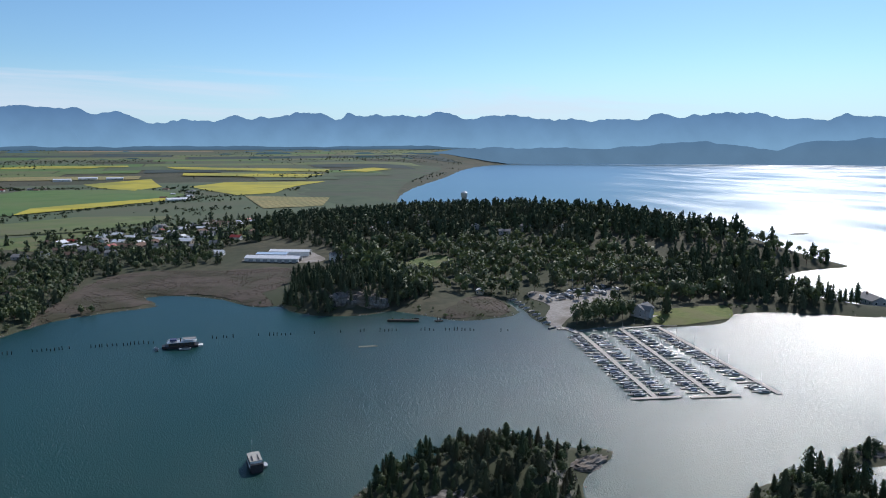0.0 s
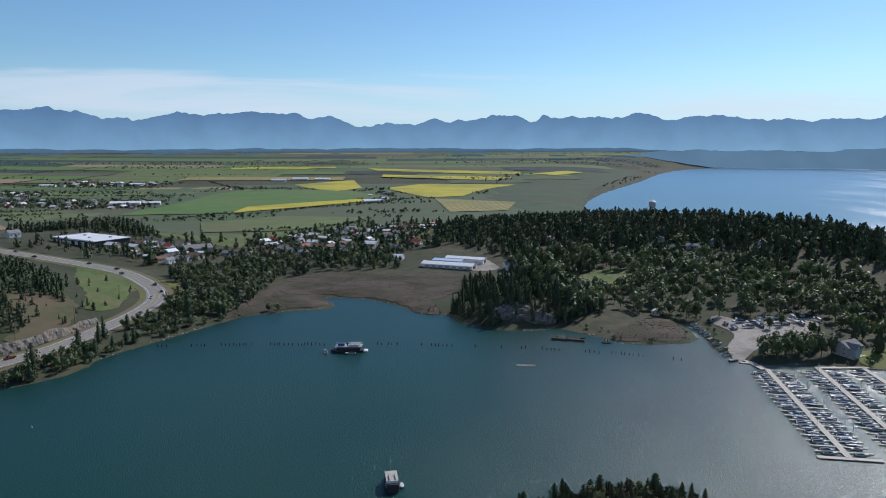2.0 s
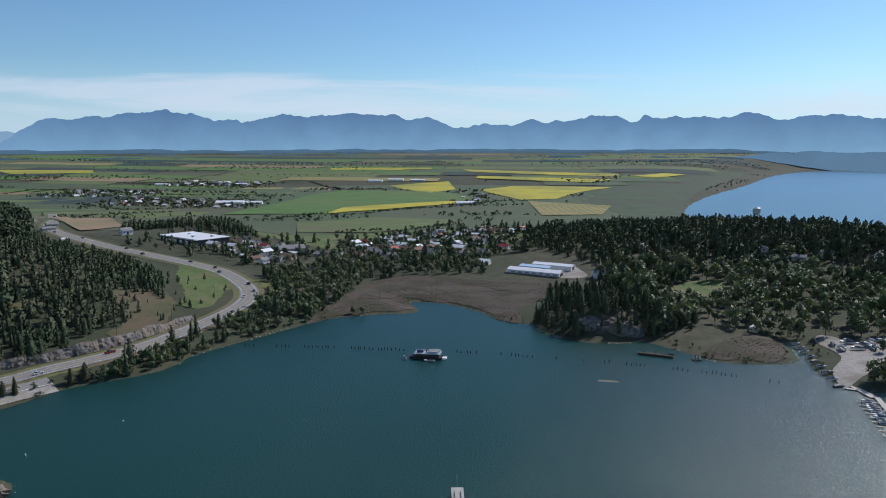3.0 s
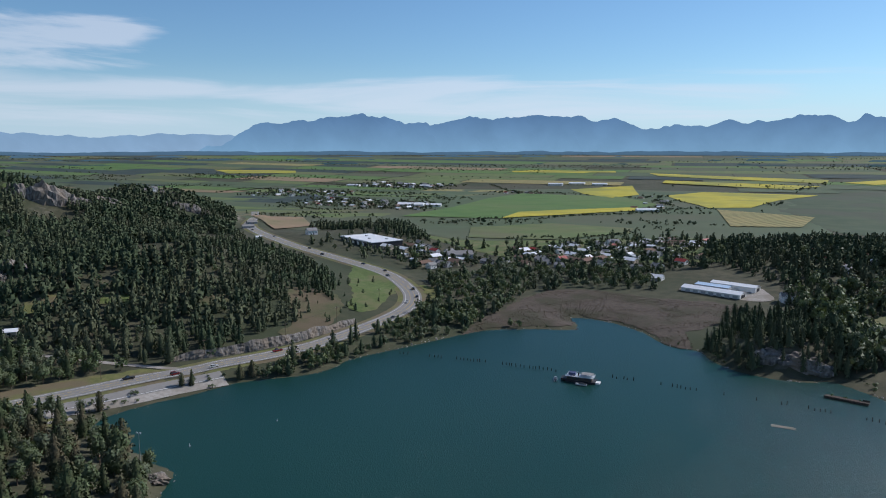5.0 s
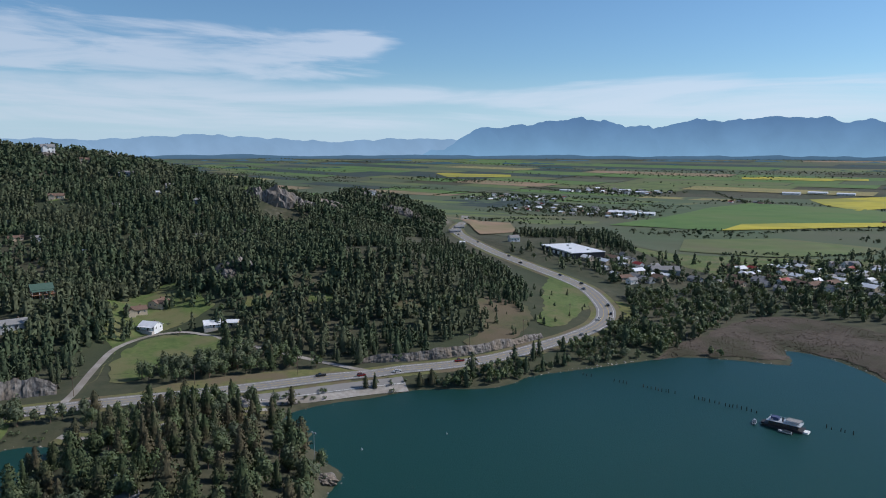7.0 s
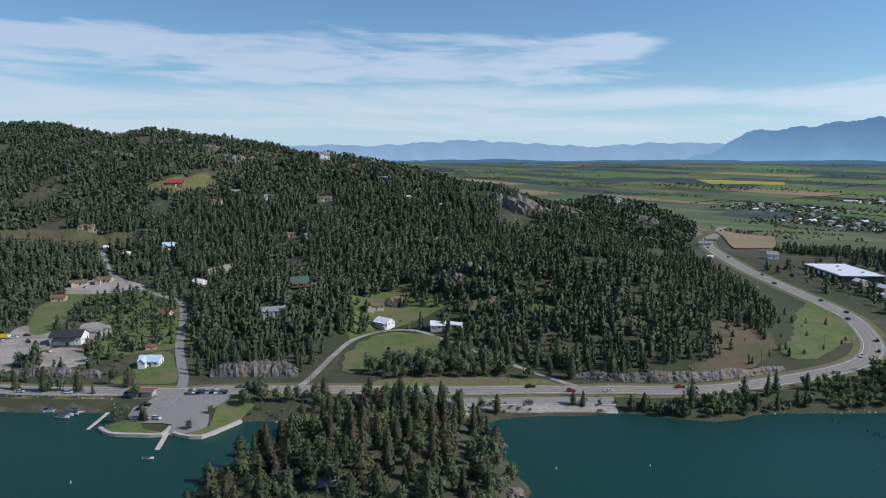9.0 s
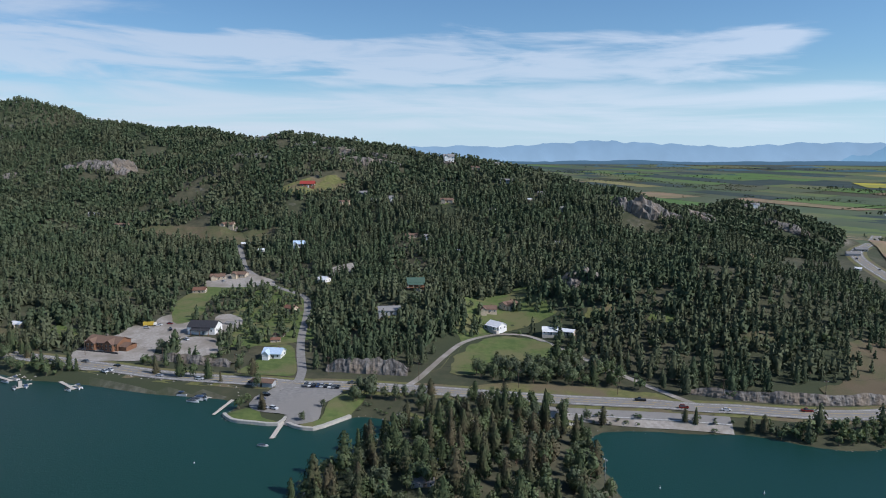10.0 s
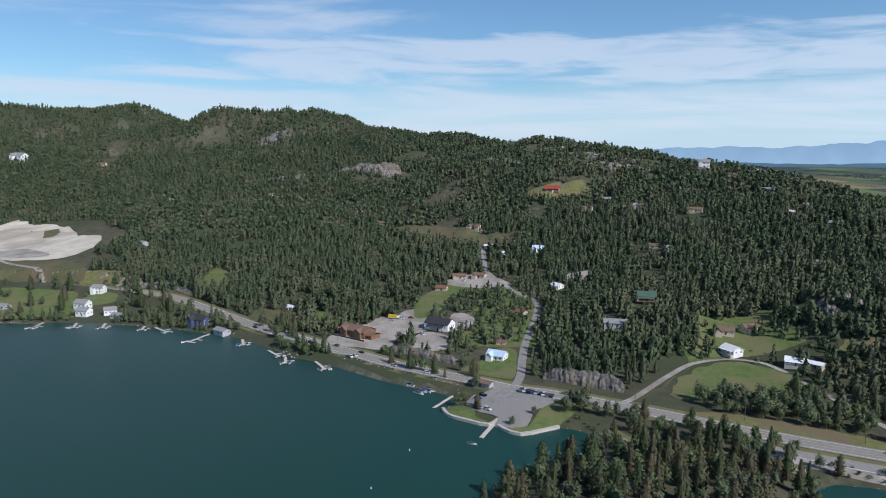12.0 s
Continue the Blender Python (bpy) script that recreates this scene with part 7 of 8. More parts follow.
# ---- moored craft out in the bay ----
def tour_barge():
    root = new("old_tour_boat")
    part("hull", Geo().loft([[(-10, -3.2, -0.6), (-10, 3.2, -0.6), (-10, 3.6, 1.3), (-10, -3.6, 1.3)], [(7, -3.4, -0.6), (7, 3.4, -0.6), (7, 3.8, 1.3), (7, -3.8, 1.3)], [(10.5, -1.6, 0.2), (10.5, 1.6, 0.2), (10.5, 2.2, 1.5), (10.5, -2.2, 1.5)]]), DARK, root)
    part("main_cabin", Geo().box(-8, 6.5, -3.0, 3.0, 1.3, 3.3), PILEWOOD, root)
    part("upper_deck", Geo().box(-9, 7.5, -3.5, 3.5, 3.3, 3.5), ALUM, root)
    part("wheelhouse", Geo().box(2.0, 6.0, -1.8, 1.8, 3.5, 5.2, 0.15), NAVY, root)
    win = mesh_of("window", Geo().box(-0.7, 0.7, -0.05, 0.05, -0.5, 0.5), GLASS)
    for i in range(6):
        for s in (-1, 1):
            like("window", win, root, (-6.6 + i * 2.3, s * 3.03, 2.5))
    for s in (-1, 1):
        part("upper_rail", Geo().box(-9, 7.5, s * 3.45 - 0.04, s * 3.45 + 0.04, 4.3, 4.4).box(-9, 7.5, s * 3.45 - 0.03, s * 3.45 + 0.03, 3.9, 3.96), WHITE, root)
        for i in range(8):
            part("rail_post", Geo().box(-9 + i * 2.35, -8.93 + i * 2.35, s * 3.45 - 0.04, s * 3.45 + 0.04, 3.5, 4.4), WHITE, root)
    part("canopy", Geo().slope(-8.5, -1.5, -2.9, 4.9, 2.9, 5.2, 0.12), GREYROOF, root)
    for x in (-8, -5, -2):
        part("canopy_post", Geo().box(x, x + 0.1, -2.8, -2.7, 3.5, 4.95).box(x, x + 0.1, 2.7, 2.8, 3.5, 5.2), STEEL, root)
    part("side_float", Geo().box(-5, 5, -6.0, -3.8, -0.3, 0.5), WHITE, root)
    part("bow_platform", Geo().box(-12.5, -10, -2, 2, -0.3, 0.8), WHITE, root)
    part("stack", Geo().tube((0, 1.5, 3.5), (0, 1.5, 5.8), 0.35), DARK, root)
    return tagged(root, "weathered double-deck tour boat moored in the bay", "boat")


tour_barge().matrix_basis = pose(-11, 386, 0, 0, 0, 176) @ Matrix.Scale(0.88, 4)
put_boat("open", -9, 379.5, 176, s=0.8)
put_boat("alum", -23, 384, 100, s=0.8)


def cabin_cruiser():
    root = new("cabin_cruiser")
    part("hull", hull_geo(12, 5.2, 1.5), DARK, root, "dark hull with white rail")
    part("deck_house", Geo().loft([[(-5, -2.1, 1.4), (-5, 2.1, 1.4), (-5, 1.9, 3.6), (-5, -1.9, 3.6)], [(2.6, -2.0, 1.5), (2.6, 2.0, 1.5), (2.0, 1.8, 3.6), (2.0, -1.8, 3.6)]]), WHITE, root)
    part("cabin_roof", Geo().box(-5.0, 2.4, -2.0, 2.0, 3.6, 3.75), CONCRETE, root)
    win = mesh_of("window", Geo().box(-0.6, 0.6, -0.05, 0.05, -0.4, 0.4), GLASS)
    for i in range(4):
        for s in (-1, 1):
            like("window", win, root, (-3.8 + i * 1.6, s * 2.02, 2.8))
    part("windshield", Geo().box(2.2, 2.45, -1.6, 1.6, 2.3, 3.4), GLASS, root)
    part("stern_canopy", Geo().box(-6.0, -5.0, -2.0, 2.0, 1.4, 2.9), DARK, root)
    for y in (-1.0, 1.0):
        part("roof_rack", Geo().box(-4.5, -1.0, y - 0.1, y + 0.1, 3.8, 4.1), DARK, root)
    mast = part("flag_mast", Geo().tube((3.4, 0, 1.6), (3.4, 0, 8.2), 0.07, 0.04, 6), STEEL, root)
    part("flag", Geo().box(2.4, 3.35, -0.03, 0.03, 6.6, 7.3), WHITE, mast)
    part("dinghy", hull_geo(3, 1.3, 0.5).add([], []), GEL_WHITE, root).matrix_basis = pose(-2.0, -3.4, 0.3)
    return tagged(root, "white cabin cruiser with dark hull at anchor", "boat")


cabin_cruiser().matrix_basis = pose(14, 229, 0, 0, 0, 95)


def sunken_barge(n, w):
    root = new("wrecked_barge")
    part("hull", Geo().box(-n / 2, n / 2, -w / 2, w / 2, -0.8, 0.7, 0.15), PILEWOOD, root)
    part("bulwark", Geo().box(-n / 2, n / 2, -w / 2, -w / 2 + 0.3, 0.7, 1.2).box(n / 2 - 3, n / 2, w / 2 - 0.3, w / 2, 0.7, 1.4), PILEWOOD, root)
    for k in range(3):
        v, f, m, soft = SHRUBS[k]
        ob = new("scrub", raw_mesh("scrub", v * 0.55, f, [LEAVES, BARK], m, normals=soft))
        ob.parent, ob.location = root, (-n / 3 + k * n / 3.2, 0, 0.7)
    return tagged(root, "dark half-sunken wooden barge overgrown with scrub", "wreck")


sunken_barge(19, 4.5).matrix_basis = pose(115, 399, 0, 0, 0, -20)


def mooring_block():
    root = new("mooring_block")
    part("base", Geo().box(-2.4, 2.4, -1.6, 1.6, -0.6, 0.6, 0.2), PILEWOOD, root)
    for x, h in ((-0.8, 3.0), (0.9, 2.4)):
        part("post", Geo().tube((x, 0, 0.5), (x, 0.1, h), 0.28, 0.22), PILEWOOD, root)
    return tagged(root, "dark timber mooring block with two posts", "mooring")


mooring_block().matrix_basis = pose(135, 391, 0, 0, 0, 10)


def log_raft():
    root = new("log_raft")
    for i in range(5):
        part("log", Geo().tube((-5 + 0.5 * (i % 2), i * 0.5, 0.02), (5 - 0.7 * (i % 3), i * 0.5, 0.05), 0.24, 0.18), CANVAS_TAN, root)
    return tagged(root, "pale waterlogged log raft just above the water", "raft")


log_raft().matrix_basis = pose(82, 352, 0, 0, 0, -8)

pile_rng = random.Random(3)
pile_line = open_spline([(-118, 401), (-69, 401), (-40, 399), (13, 396), (42, 391), (76, 385), (111, 376), (140, 366), (164, 355)], 2.2)
k = 0
while k < len(pile_line):
    x, y = pile_line[k]
    if abs(x + 11) > 14:
        def one_pile():
            return tagged(new("mooring_pile", mesh_of("mooring_pile", Geo().tube((0, 0, -2), (0.05, 0, 1.7), 0.24, 0.2, 7), PILEWOOD)), "old dark timber pile standing in the water", "pile", "row of old piles")
        KINDS.put("pile", one_pile, pose(x + pile_rng.uniform(-0.4, 0.4), y + pile_rng.uniform(-0.6, 0.6), pile_rng.uniform(-0.5, 0.4), pile_rng.uniform(-5, 5), pile_rng.uniform(-5, 5), 0))
    k += 1 if pile_rng.random() < 0.72 else pile_rng.randint(2, 7)


def buoy():
    return tagged(new("buoy", mesh_of("buoy", Geo().tube((0, 0, -0.3), (0, 0, 0.5), 0.32, 0.3).tube((0, 0, 0.5), (0, 0, 1.3), 0.1, 0.05), GEL_WHITE)), "small white mooring buoy on the water", "buoy", "buoys")


for x, y in ((-130, 287), (-149, 252), (-243, 81), (-205, 66)):
    if shore_distance(np.array([float(x)]), np.array([float(y)]))[0] < -3:
        KINDS.put("buoy", buoy, pose(x, y, 0))


# ---- cars ----
def car(paint, label, style):
    root = new("car" if style != "pickup" else "pickup_truck")
    n, w = (4.6, 1.85) if style == "sedan" else (4.8, 1.95) if style == "suv" else (5.7, 2.0)
    hood = 0.95 if style == "sedan" else 1.1
    part("body", Geo().loft([[(-n / 2, -w / 2, 0.35), (-n / 2, w / 2, 0.35), (-n / 2, w / 2 * 0.94, hood), (-n / 2, -w / 2 * 0.94, hood)], [(n / 2 - 0.5, -w / 2, 0.35), (n / 2 - 0.5, w / 2, 0.35), (n / 2 - 0.5, w / 2 * 0.94, hood), (n / 2 - 0.5, -w / 2 * 0.94, hood)],
         [(n / 2, -w / 2 * 0.9, 0.4), (n / 2, w / 2 * 0.9, 0.4), (n / 2, w / 2 * 0.85, hood * 0.8), (n / 2, -w / 2 * 0.85, hood * 0.8)]]), paint, root)
    top = 1.45 if style == "sedan" else 1.8
    x0, x1 = {"sedan": (-1.6, 1.1), "suv": (-2.2, 1.0), "pickup": (-0.5, 1.6)}[style]
    q = w / 2
    part("glasshouse", Geo().loft([[(x0, -q * 0.92, hood), (x0, q * 0.92, hood), (x1, q * 0.92, hood), (x1, -q * 0.92, hood)], [(x0 + 0.35, -q * 0.75, top), (x0 + 0.35, q * 0.75, top), (x1 - 0.7, q * 0.75, top), (x1 - 0.7, -q * 0.75, top)]]), GLASS, root)
    part("roof", Geo().box(x0 + 0.33, x1 - 0.68, -q * 0.76, q * 0.76, top, top + 0.05), paint, root)
    if style == "pickup":
        part("bed", Geo().box(-n / 2 + 0.1, -0.6, -q * 0.8, q * 0.8, hood, hood + 0.02), DARK, root)
    wheel = mesh_of("wheel", Geo().tube((0, -0.12, 0), (0, 0.12, 0), 0.36, 0.36, 10), TYRE)
    for x in (-n * 0.31, n * 0.31):
        for s in (-1, 1):
            like("wheel", wheel, root, (x, s * (q - 0.1), 0.36))
    return tagged(root, label, "car" if style != "pickup" else "pickup")


def paint(name, rgb):
    return material(name, rgb, tuple(c * 0.9 for c in rgb), 1.0, 0.25, metal=0.2, spec=0.6)


PAINTS = {"white": paint("white_car_paint", (0.75, 0.75, 0.75)), "black": paint("black_car_paint", (0.015, 0.015, 0.018)), "red": paint("red_car_paint", (0.22, 0.02, 0.02)),
          "grey": paint("grey_car_paint", (0.16, 0.17, 0.18)), "silver": paint("silver_car_paint", (0.45, 0.46, 0.48)), "blue": paint("blue_car_paint", (0.03, 0.06, 0.16))}


def put_car(colour, style, x, y, rz, z=None):
    KINDS.put(f"{colour}_{style}", lambda: car(PAINTS[colour], f"{colour} {'pickup truck' if style == 'pickup' else style} on grey asphalt", style), pose(x, y, (gz(x, y) + 0.42) if z is None else z, 0, 0, rz))


def road_spot(x, y, lane):
    d = np.hypot(HIGHWAY[:, 0] - x, HIGHWAY[:, 1] - y)
    i = int(np.clip(d.argmin(), 1, len(HIGHWAY) - 2))
    t = HIGHWAY[i + 1] - HIGHWAY[i - 1]
    t = t / np.linalg.norm(t)
    p = HIGHWAY[i] + np.array((t[1], -t[0])) * lane
    return p[0], p[1], math.degrees(math.atan2(t[1], t[0])) + (0 if lane > 0 else 180)


for colour, style, x, y, lane in (("black", "pickup", -220, 300, -3.4), ("white", "sedan", -198, 335, 3.4), ("red", "pickup", -179, 368, -3.4), ("grey", "sedan", -155, 466, 3.4), ("white", "suv", -155, 510, -3.4), ("black", "sedan", -160, 530, 3.4),
                                  ("black", "suv", -172, 555, 3.4), ("grey", "pickup", -200, 600, -3.4), ("black", "sedan", -216, 615, 3.4), ("blue", "sedan", -243, 645, 3.4), ("black", "pickup", -290, 680, -3.4), ("grey", "suv", -330, 708, 3.4),
                                  ("black", "suv", -422, 10, 3.4), ("grey", "suv", -410, 24, -3.4), ("black", "sedan", -392, 40, -3.4), ("silver", "sedan", -368, 68, 3.4), ("white", "suv", -350, 92, 3.4), ("black", "sedan", -334, 118, 3.4), ("grey", "pickup", -305, 167, -3.4),
                                  ("silver", "suv", -301, 174, -3.4), ("red", "suv", -210, 318, 3.4), ("black", "sedan", -470, -44, 3.4), ("white", "pickup", -520, -88, -3.4), ("silver", "suv", -420, 770, 3.4), ("black", "pickup", -480, 826, -3.4), ("white", "sedan", -560, 886, 3.4)):
    px, py, rz = road_spot(x, y, lane)
    put_car(colour, style, px, py, rz)
for i in range(9):
    put_car(("grey", "white", "black", "blue", "silver", "black", "white", "grey", "black")[i], ("suv", "sedan", "pickup", "sedan", "suv", "sedan", "suv", "pickup", "sedan")[i], -315 + 1.35 * i, 143.5 + 1.95 * i, -30 + town_rng.uniform(-3, 3), gz(-314, 152) + 0.48)
for colour, style, x, y, rz in (("white", "suv", -290, 122, 40), ("silver", "sedan", -293, 118, 40), ("blue", "sedan", -307, 118, 50), ("black", "suv", -310, 121, 50), ("white", "pickup", -384, 38, 30), ("white", "sedan", -386, 41, 30), ("white", "suv", -440, 86, 20), ("silver", "suv", -482, 60, 70),
                                ("white", "pickup", -486, 68, 70), ("black", "suv", -470, 76, 10), ("red", "sedan", -488, 76, 60), ("white", "suv", -620, 126, 10), ("grey", "suv", -300, 770, 20), ("white", "pickup", -262, 742, 20), ("black", "suv", -272, 748, 20), ("silver", "sedan", -255, 735, 20), ("white", "sedan", -248, 728, 20)):
    put_car(colour, style, x, y, rz)


def bus():
    root = new("yellow_truck")
    part("body", Geo().box(-4.5, 3.0, -1.2, 1.2, 0.6, 3.0, 0.05), LINE_YELLOW, root)
    part("cab", Geo().box(3.0, 4.8, -1.1, 1.1, 0.6, 2.4, 0.1), WHITE, root)
    wheel = mesh_of("wheel", Geo().tube((0, -0.15, 0), (0, 0.15, 0), 0.45, 0.45, 10), TYRE)
    for x in (-3.0, 3.6):
        for s in (-1, 1):
            like("wheel", wheel, root, (x, s * 1.05, 0.45))
    return tagged(root, "yellow box truck parked on a gravel forecourt", "truck")


bus().matrix_basis = pose(-488, 62, gz(-488, 62) + 0.38, 0, 0, 75)


# ---- pavilion, poles and wires ----
def pavilion():
    root = new("park_shelter")
    part("wall", Geo().box(-6, 6, -2.5, 2.5, -0.5, 2.7), GREYWALL, root)
    part("roof", Geo().slope(-6.8, 6.8, -3.4, 2.5, 0, 3.9).slope(-6.8, 6.8, 3.4, 2.5, 0, 3.9), BROWNROOF, root)
    part("door", Geo().box(-1, 0.2, -2.58, -2.4, 0, 2.1), DARK, root)
    return tagged(root, "small grey park shelter with a brown roof", "shelter")


pavilion().matrix_basis = on_ground(-325, 122, 55)


def utility_pole():
    root = new("utility_pole")
    part("post", Geo().tube((0, 0, -1), (0, 0, 11), 0.16, 0.11, 8), BARK, root)
    part("crossarm", Geo().box(-1.2, 1.2, -0.06, 0.06, 10.0, 10.18), BARK, root)
    for x in (-1.05, 0.0, 1.05):
        part("insulator", Geo().tube((x, 0, 10.15), (x, 0, 10.4), 0.05, 0.04, 6), WHITE, root)
    return tagged(root, "tall brown wooden utility pole with a crossarm", "pole", "utility poles")


poles = []
for i, (x, y) in enumerate(((-470, -25), (-428, 24), (-392, 70), (-360, 110), (-332, 160), (-300, 205), (-268, 252), (-238, 296), (-213, 345), (-190, 392), (-180, 440), (-176, 500))):
    m = on_ground(x, y, 50 + (20 if i > 7 else 0))
    KINDS.put("pole", utility_pole, m)
    poles.append((x, y, gz(x, y)))
for a, b in zip(poles, poles[1:]):
    g = Geo()
    mid = [Vector(a).lerp(Vector(b), t) + Vector((0, 0, 10.35 - 4 * 0.9 * t * (1 - t))) for t in (0, 0.25, 0.5, 0.75, 1)]
    for p, q in zip(mid, mid[1:]):
        g.tube(p, q, 0.025, 0.025, 4)
    tagged(new("power_line", mesh_of("power_line", g, DARK)), "thin dark wire slung between utility poles", "wire", "power lines")


def light_mast():
    root = new("light_mast")
    part("post", Geo().tube((0, 0, -1), (0, 0, 13), 0.16, 0.09, 8), STEEL, root)
    part("lamp_bar", Geo().box(-1.1, 1.1, -0.1, 0.1, 12.8, 13.0), STEEL, root)
    for x in (-0.8, 0.8):
        part("floodlight", Geo().box(x - 0.3, x + 0.3, -0.25, 0.15, 13.0, 13.4), GREYWALL, root)
    return tagged(root, "tall grey steel light mast on the wooded point", "light mast")


light_mast().matrix_basis = on_ground(-151, 227)

# ---- bare rock: road cuts and outcrops ----
def rock_face(line, height_m, back, label, seed, jag=1.2):
    """A craggy cut bank along a line; it leans back into the slope on its left."""
    pts = open_spline(line, 0.9)
    t = np.gradient(pts, axis=0)
    t /= np.linalg.norm(t, axis=1)[:, None]
    n = np.stack([-t[:, 1], t[:, 0]], 1)
    rows, k = 13, len(pts)
    s = np.linspace(0, 1, k)
    tall = height_m * (0.25 + 0.75 * np.sin(np.pi * np.clip(s, 0.02, 0.98)) ** 0.35) * (0.92 + 0.16 * fbm(s * 60, s * 0, 6, 3, seed))
    base = ground_z(pts[:, 0], pts[:, 1])
    v = []
    for r in range(rows):
        q = r / (rows - 1)
        rough = jag * (fbm(s * len(pts) * 0.9, s * 0 + q * 1.6, 3.0, 4, seed + 3) + 0.5 * fbm(s * len(pts), s * 0 + q * 9, 1.6, 2, seed + 8)) * (0.35 + q * (1 - q) * 2.5)
        off = back * q ** 1.6 + rough - 0.6
        p = pts + n * off[:, None]
        v.append(np.column_stack([p, base - 0.6 + tall * q ** 0.9]))
    p = pts + n * (back + 6)
    v.append(np.column_stack([p, np.minimum(ground_z(p[:, 0], p[:, 1]) - 0.8, base + tall - 0.5)]))
    i = np.arange((rows + 1) * k).reshape(rows + 1, k)
    f = np.stack([i[:-1, :-1], i[:-1, 1:], i[1:, 1:], i[1:, :-1]], -1).reshape(-1, 4)
    return tagged(new("rock_cut", raw_mesh("rock_cut", np.vstack(v), f, [ROCK])), label, "rock cut")


rock_face([(-226, 333), (-206, 352), (-190, 374), (-179, 398), (-173, 420), (-168, 445)], 7.0, 2.2, "craggy pale grey rock cut beside the highway", 4, 0.8)
rock_face([(-338, 160), (-327, 176), (-318, 192), (-311, 202)], 10.5, 3.0, "steep pale rock face beside the highway", 9, 0.9)
rock_face([(-407, 62), (-392, 80), (-378, 98), (-371, 108)], 6.5, 2.5, "low pale rock cut below a gravel yard", 14, 0.8)

for line, tall, back, seed in (([(-1150, -190), (-1148, -150), (-1140, -95)], 10, 8, 21), ([(-1118, -62), (-1098, -12), (-1076, 34)], 17, 9, 25), ([(-1062, 165), (-1026, 190), (-974, 222)], 12, 10, 31), ([(-936, 310), (-926, 352), (-902, 398)], 12, 9, 37),
                               ([(-640, 810), (-610, 826), (-582, 838)], 12, 9, 47), ([(-402, 360), (-393, 372), (-388, 386)], 11, 6, 53)):
    rock_face(line, tall, back, "weathered grey cliff among the hill pines", seed, 1.5)


def outcrop(x, y, rx, ry, h, rz, seed, label="weathered grey rock outcrop among pines", sink=0.3):
    """A craggy knob: a faceted dome broken by noise into ledges."""
    bm = bmesh.new()
    bmesh.ops.create_icosphere(bm, subdivisions=4, radius=1.0)
    co = np.array([v.co[:] for v in bm.verts])
    steps = np.round(co[:, 2] * 4 + 0.6 * fbm(co[:, 0] * 3 + seed, co[:, 1] * 3, 1.0, 3, seed)) / 4
    q = 1 + 0.20 * fbm(co[:, 0] * 4 + seed, co[:, 1] * 4 + co[:, 2] * 3, 1.0, 4, seed)
    for v, c, k, st in zip(bm.verts, co, q, steps):
        v.co = (c[0] * rx * k, c[1] * ry * k, (0.45 * c[2] + 0.55 * st) * h * k)
    me = bpy.data.meshes.new("rock_outcrop")
    bm.to_mesh(me)
    bm.free()
    me.materials.append(ROCK)
    ob = tagged(new("rock_outcrop", me), label, "rock outcrop")
    ob.matrix_basis = pose(x, y, gz(x, y) - h * sink, 0, 0, rz)
    return ob


for x, y, rx, ry, h, rz, sink in ((-583, 574, 27, 15, 30, 45, 0.52), (-600, 556, 14, 11, 20, 20, 0.5), (-565, 600, 15, 11, 13, 45, 0.5), (-640, 690, 30, 22, 16, 45, 0.62), (-640, 700, 26, 12, 11, 40, 0.5), (-660, 730, 18, 10, 9, 30, 0.5), (-399, 378, 10, 8, 9, 20, 0.4), (-392, 366, 7, 5, 6, 50, 0.4),
                                  (-1120, -20, 24, 10, 16, 70, 0.3), (-1105, 20, 28, 10, 18, 80, 0.3), (-1130, -75, 18, 8, 9, 70, 0.3), (-1000, 330, 30, 14, 14, 60, 0.45), (-1050, 290, 26, 12, 14, 70, 0.45), (-960, 380, 24, 12, 12, 50, 0.45),
                                  (-1110, 250, 22, 12, 14, 70, 0.45), (-700, 835, 16, 9, 8, 40, 0.5), (-665, 850, 20, 10, 9, 30, 0.5), (-900, 470, 14, 8, 6, 50, 0.5), (100, 438, 15, 7, 7, -20, 0.3), (85, 440, 9, 6, 6, 10, 0.3), (118, 192, 9, 4, 2.2, 20, 0.3), (60, 170, 10, 6, 3, 0, 0.3),
                                  (-140, 222, 5, 4, 2, 0, 0.3), (-128, 200, 6, 4, 3, 0, 0.3), (-380, 440, 9, 6, 5, 40, 0.5), (-520, 480, 9, 7, 6, 20, 0.5), (-470, 560, 10, 6, 6, 60, 0.5), (215, 166, 7, 4, 1.8, 0, 0.3)):
    outcrop(x, y, rx, ry, h, rz, int(abs(x + 3 * y)) % 97, sink=sink)

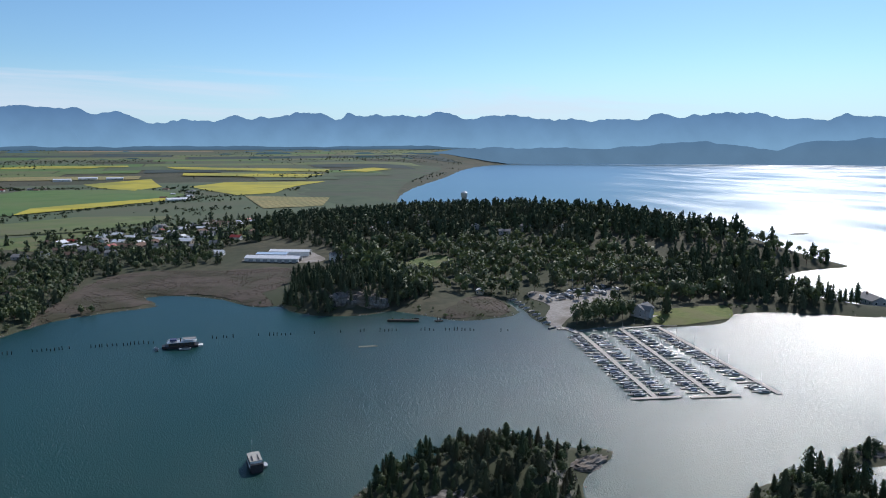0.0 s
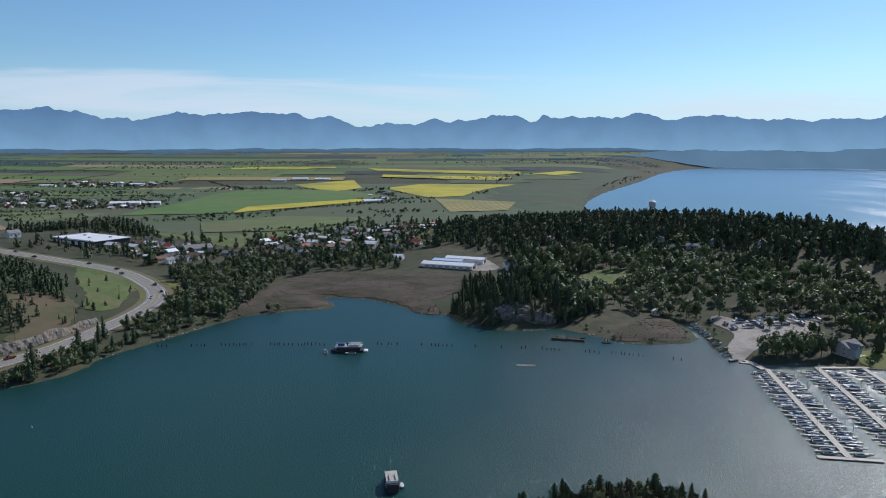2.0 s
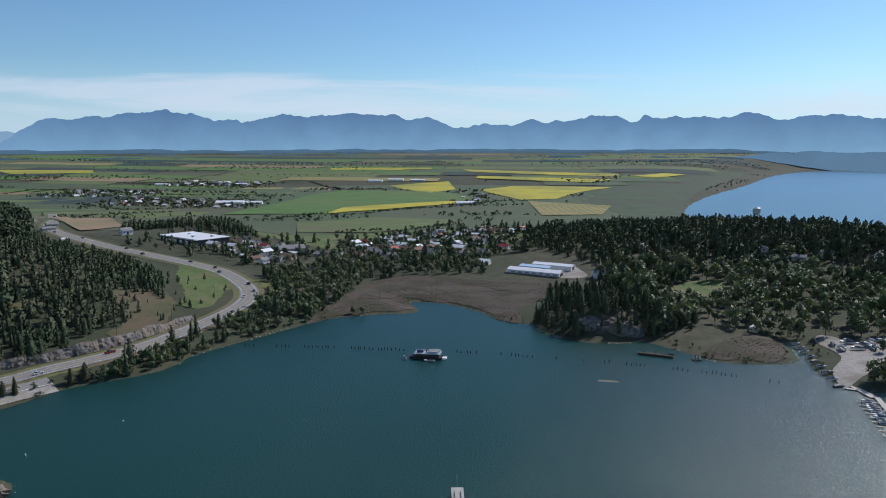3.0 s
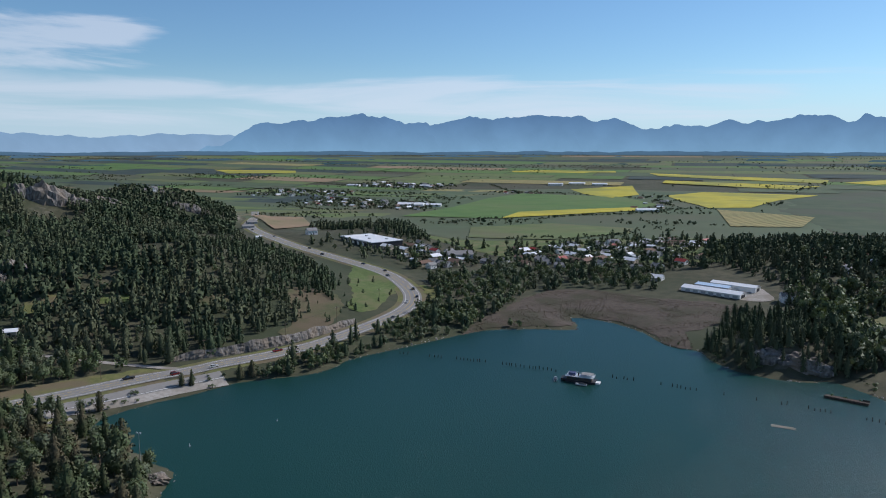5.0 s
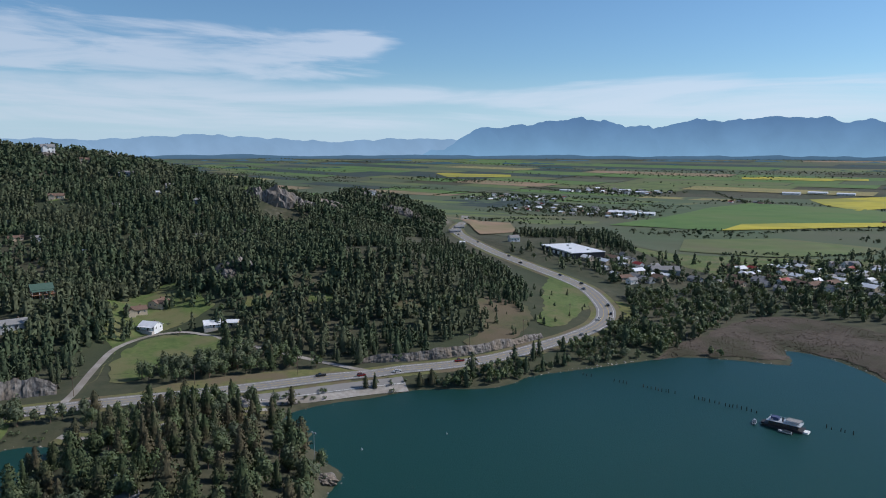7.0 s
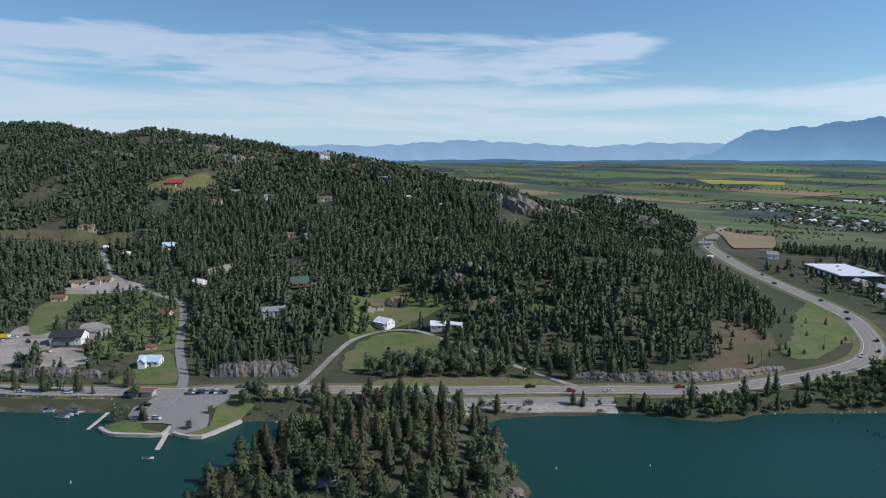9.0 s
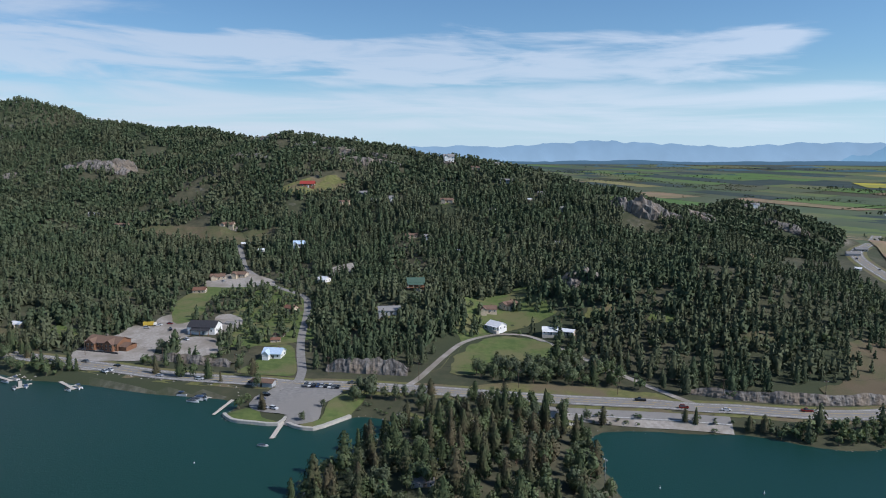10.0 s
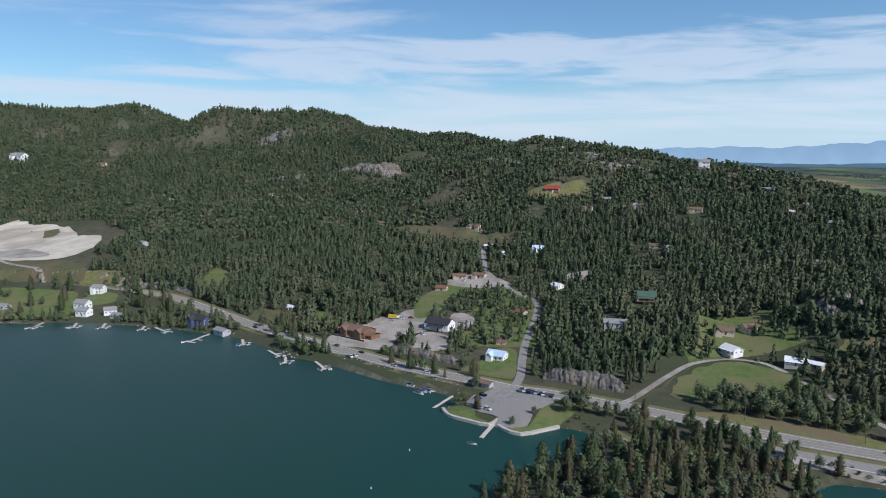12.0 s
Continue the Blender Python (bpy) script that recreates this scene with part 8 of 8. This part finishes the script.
# ---- parcels of the farm plain ----
def parcels():
    rng = random.Random(21)
    mats = [(PASTURE, "pale green pasture parcel"), (CROP, "green crop parcel"), (FAR_GREEN, "dull green hay parcel"), (TILLED, "brown tilled parcel"), (STUBBLE, "tan stubble parcel"), (FAR_WOOD, "dark far parcel of scrub and wood"), (RAPE, "yellow rapeseed parcel")]
    named = [np.array(f[1], float) for f in FIELDS]
    y = 1000.0
    while y < 4550:
        deep = rng.uniform(70, 150) * (1 + max(0, y - 1800) / 1600)
        x = -4500 + rng.uniform(0, 200)
        while x < 1900:
            wide = rng.uniform(140, 420) * (1 + max(0, y - 1500) / 2500)
            cx, cy = x + wide / 2, y + deep / 2
            far = math.hypot(cx - 30, cy - 40)
            xs, ys = np.linspace(x + 3, x + wide - 3, 7), np.linspace(y + 3, y + deep - 3, 5)
            X, Y = np.meshgrid(xs, ys)
            corner = np.hypot(X - 30, Y - 40).max()
            ok = corner < 4700 and shore_distance(X.ravel(), Y.ravel()).min() > 45 and raw_height(X.ravel(), Y.ravel()).max() < (16 if far < 2000 else 200)
            ok = ok and not any(inside(X.ravel(), Y.ravel(), r).any() or inside(r[:, 0], r[:, 1], np.array([(x, y), (x + wide, y), (x + wide, y + deep), (x, y + deep)])).any() for r in named)
            if ok and rng.random() < 0.95:
                # haze-blue wood parcels grow commoner with distance
                w = (3, 2, 5, 0.35, 0.25, 0.8 + max(0, far - 2300) / 420, 0.10)
                mat, label = rng.choices(mats, w)[0]
                Z = ground_z(X.ravel(), Y.ravel()) + (0.5 if far < 2000 else 1.6)
                i = np.arange(35).reshape(5, 7)
                f = np.stack([i[:-1, :-1], i[:-1, 1:], i[1:, 1:], i[1:, :-1]], -1).reshape(-1, 4)
                tagged(new("field_parcel", raw_mesh("field_parcel", np.column_stack([X.ravel(), Y.ravel(), Z]), f, [mat], flat=False)), label, "field", kind="structure")
            x += wide + rng.choice((0, 0, 8))
        y += deep


# scrub and wood, with the far plain's blue haze in the base colour
FAR_WOOD = material("hazed_scrub_and_wood", (0.030, 0.050, 0.045), (0.048, 0.068, 0.058), 0.02, 0.95, space="World", bump=0.6, bump_scale=0.1)
parcels()
for ring in ([(-97, 2795), (461, 2531), (433, 2390), (-55, 2640)], [(-30, 2437), (401, 2280), (311, 2150), (-35, 2324)], [(-591, 2873), (-231, 2898), (-222, 2810), (-567, 2780)], [(-1767, 2425), (-1447, 2515), (-1377, 2400), (-1580, 2260)],
             [(-632, 2825), (-300, 2840), (-337, 2750), (-611, 2740)], [(480, 2420), (640, 2600), (700, 2560), (560, 2380)]):
    r = np.array(ring, float)
    u, w = np.meshgrid(np.linspace(0, 1, 7), np.linspace(0, 1, 5))
    p = (r[0] * (1 - u.ravel())[:, None] + r[1] * u.ravel()[:, None]) * (1 - w.ravel())[:, None] + (r[3] * (1 - u.ravel())[:, None] + r[2] * u.ravel()[:, None]) * w.ravel()[:, None]
    i = np.arange(35).reshape(5, 7)
    f = np.stack([i[:-1, :-1], i[1:, :-1], i[1:, 1:], i[:-1, 1:]], -1).reshape(-1, 4)
    tagged(new("far_rapeseed_field", raw_mesh("far_rapeseed_field", np.column_stack([p, ground_z(p[:, 0], p[:, 1]) + 3.0]), f, [RAPE], flat=False)), "distant yellow rapeseed field in flower", "field", kind="structure")
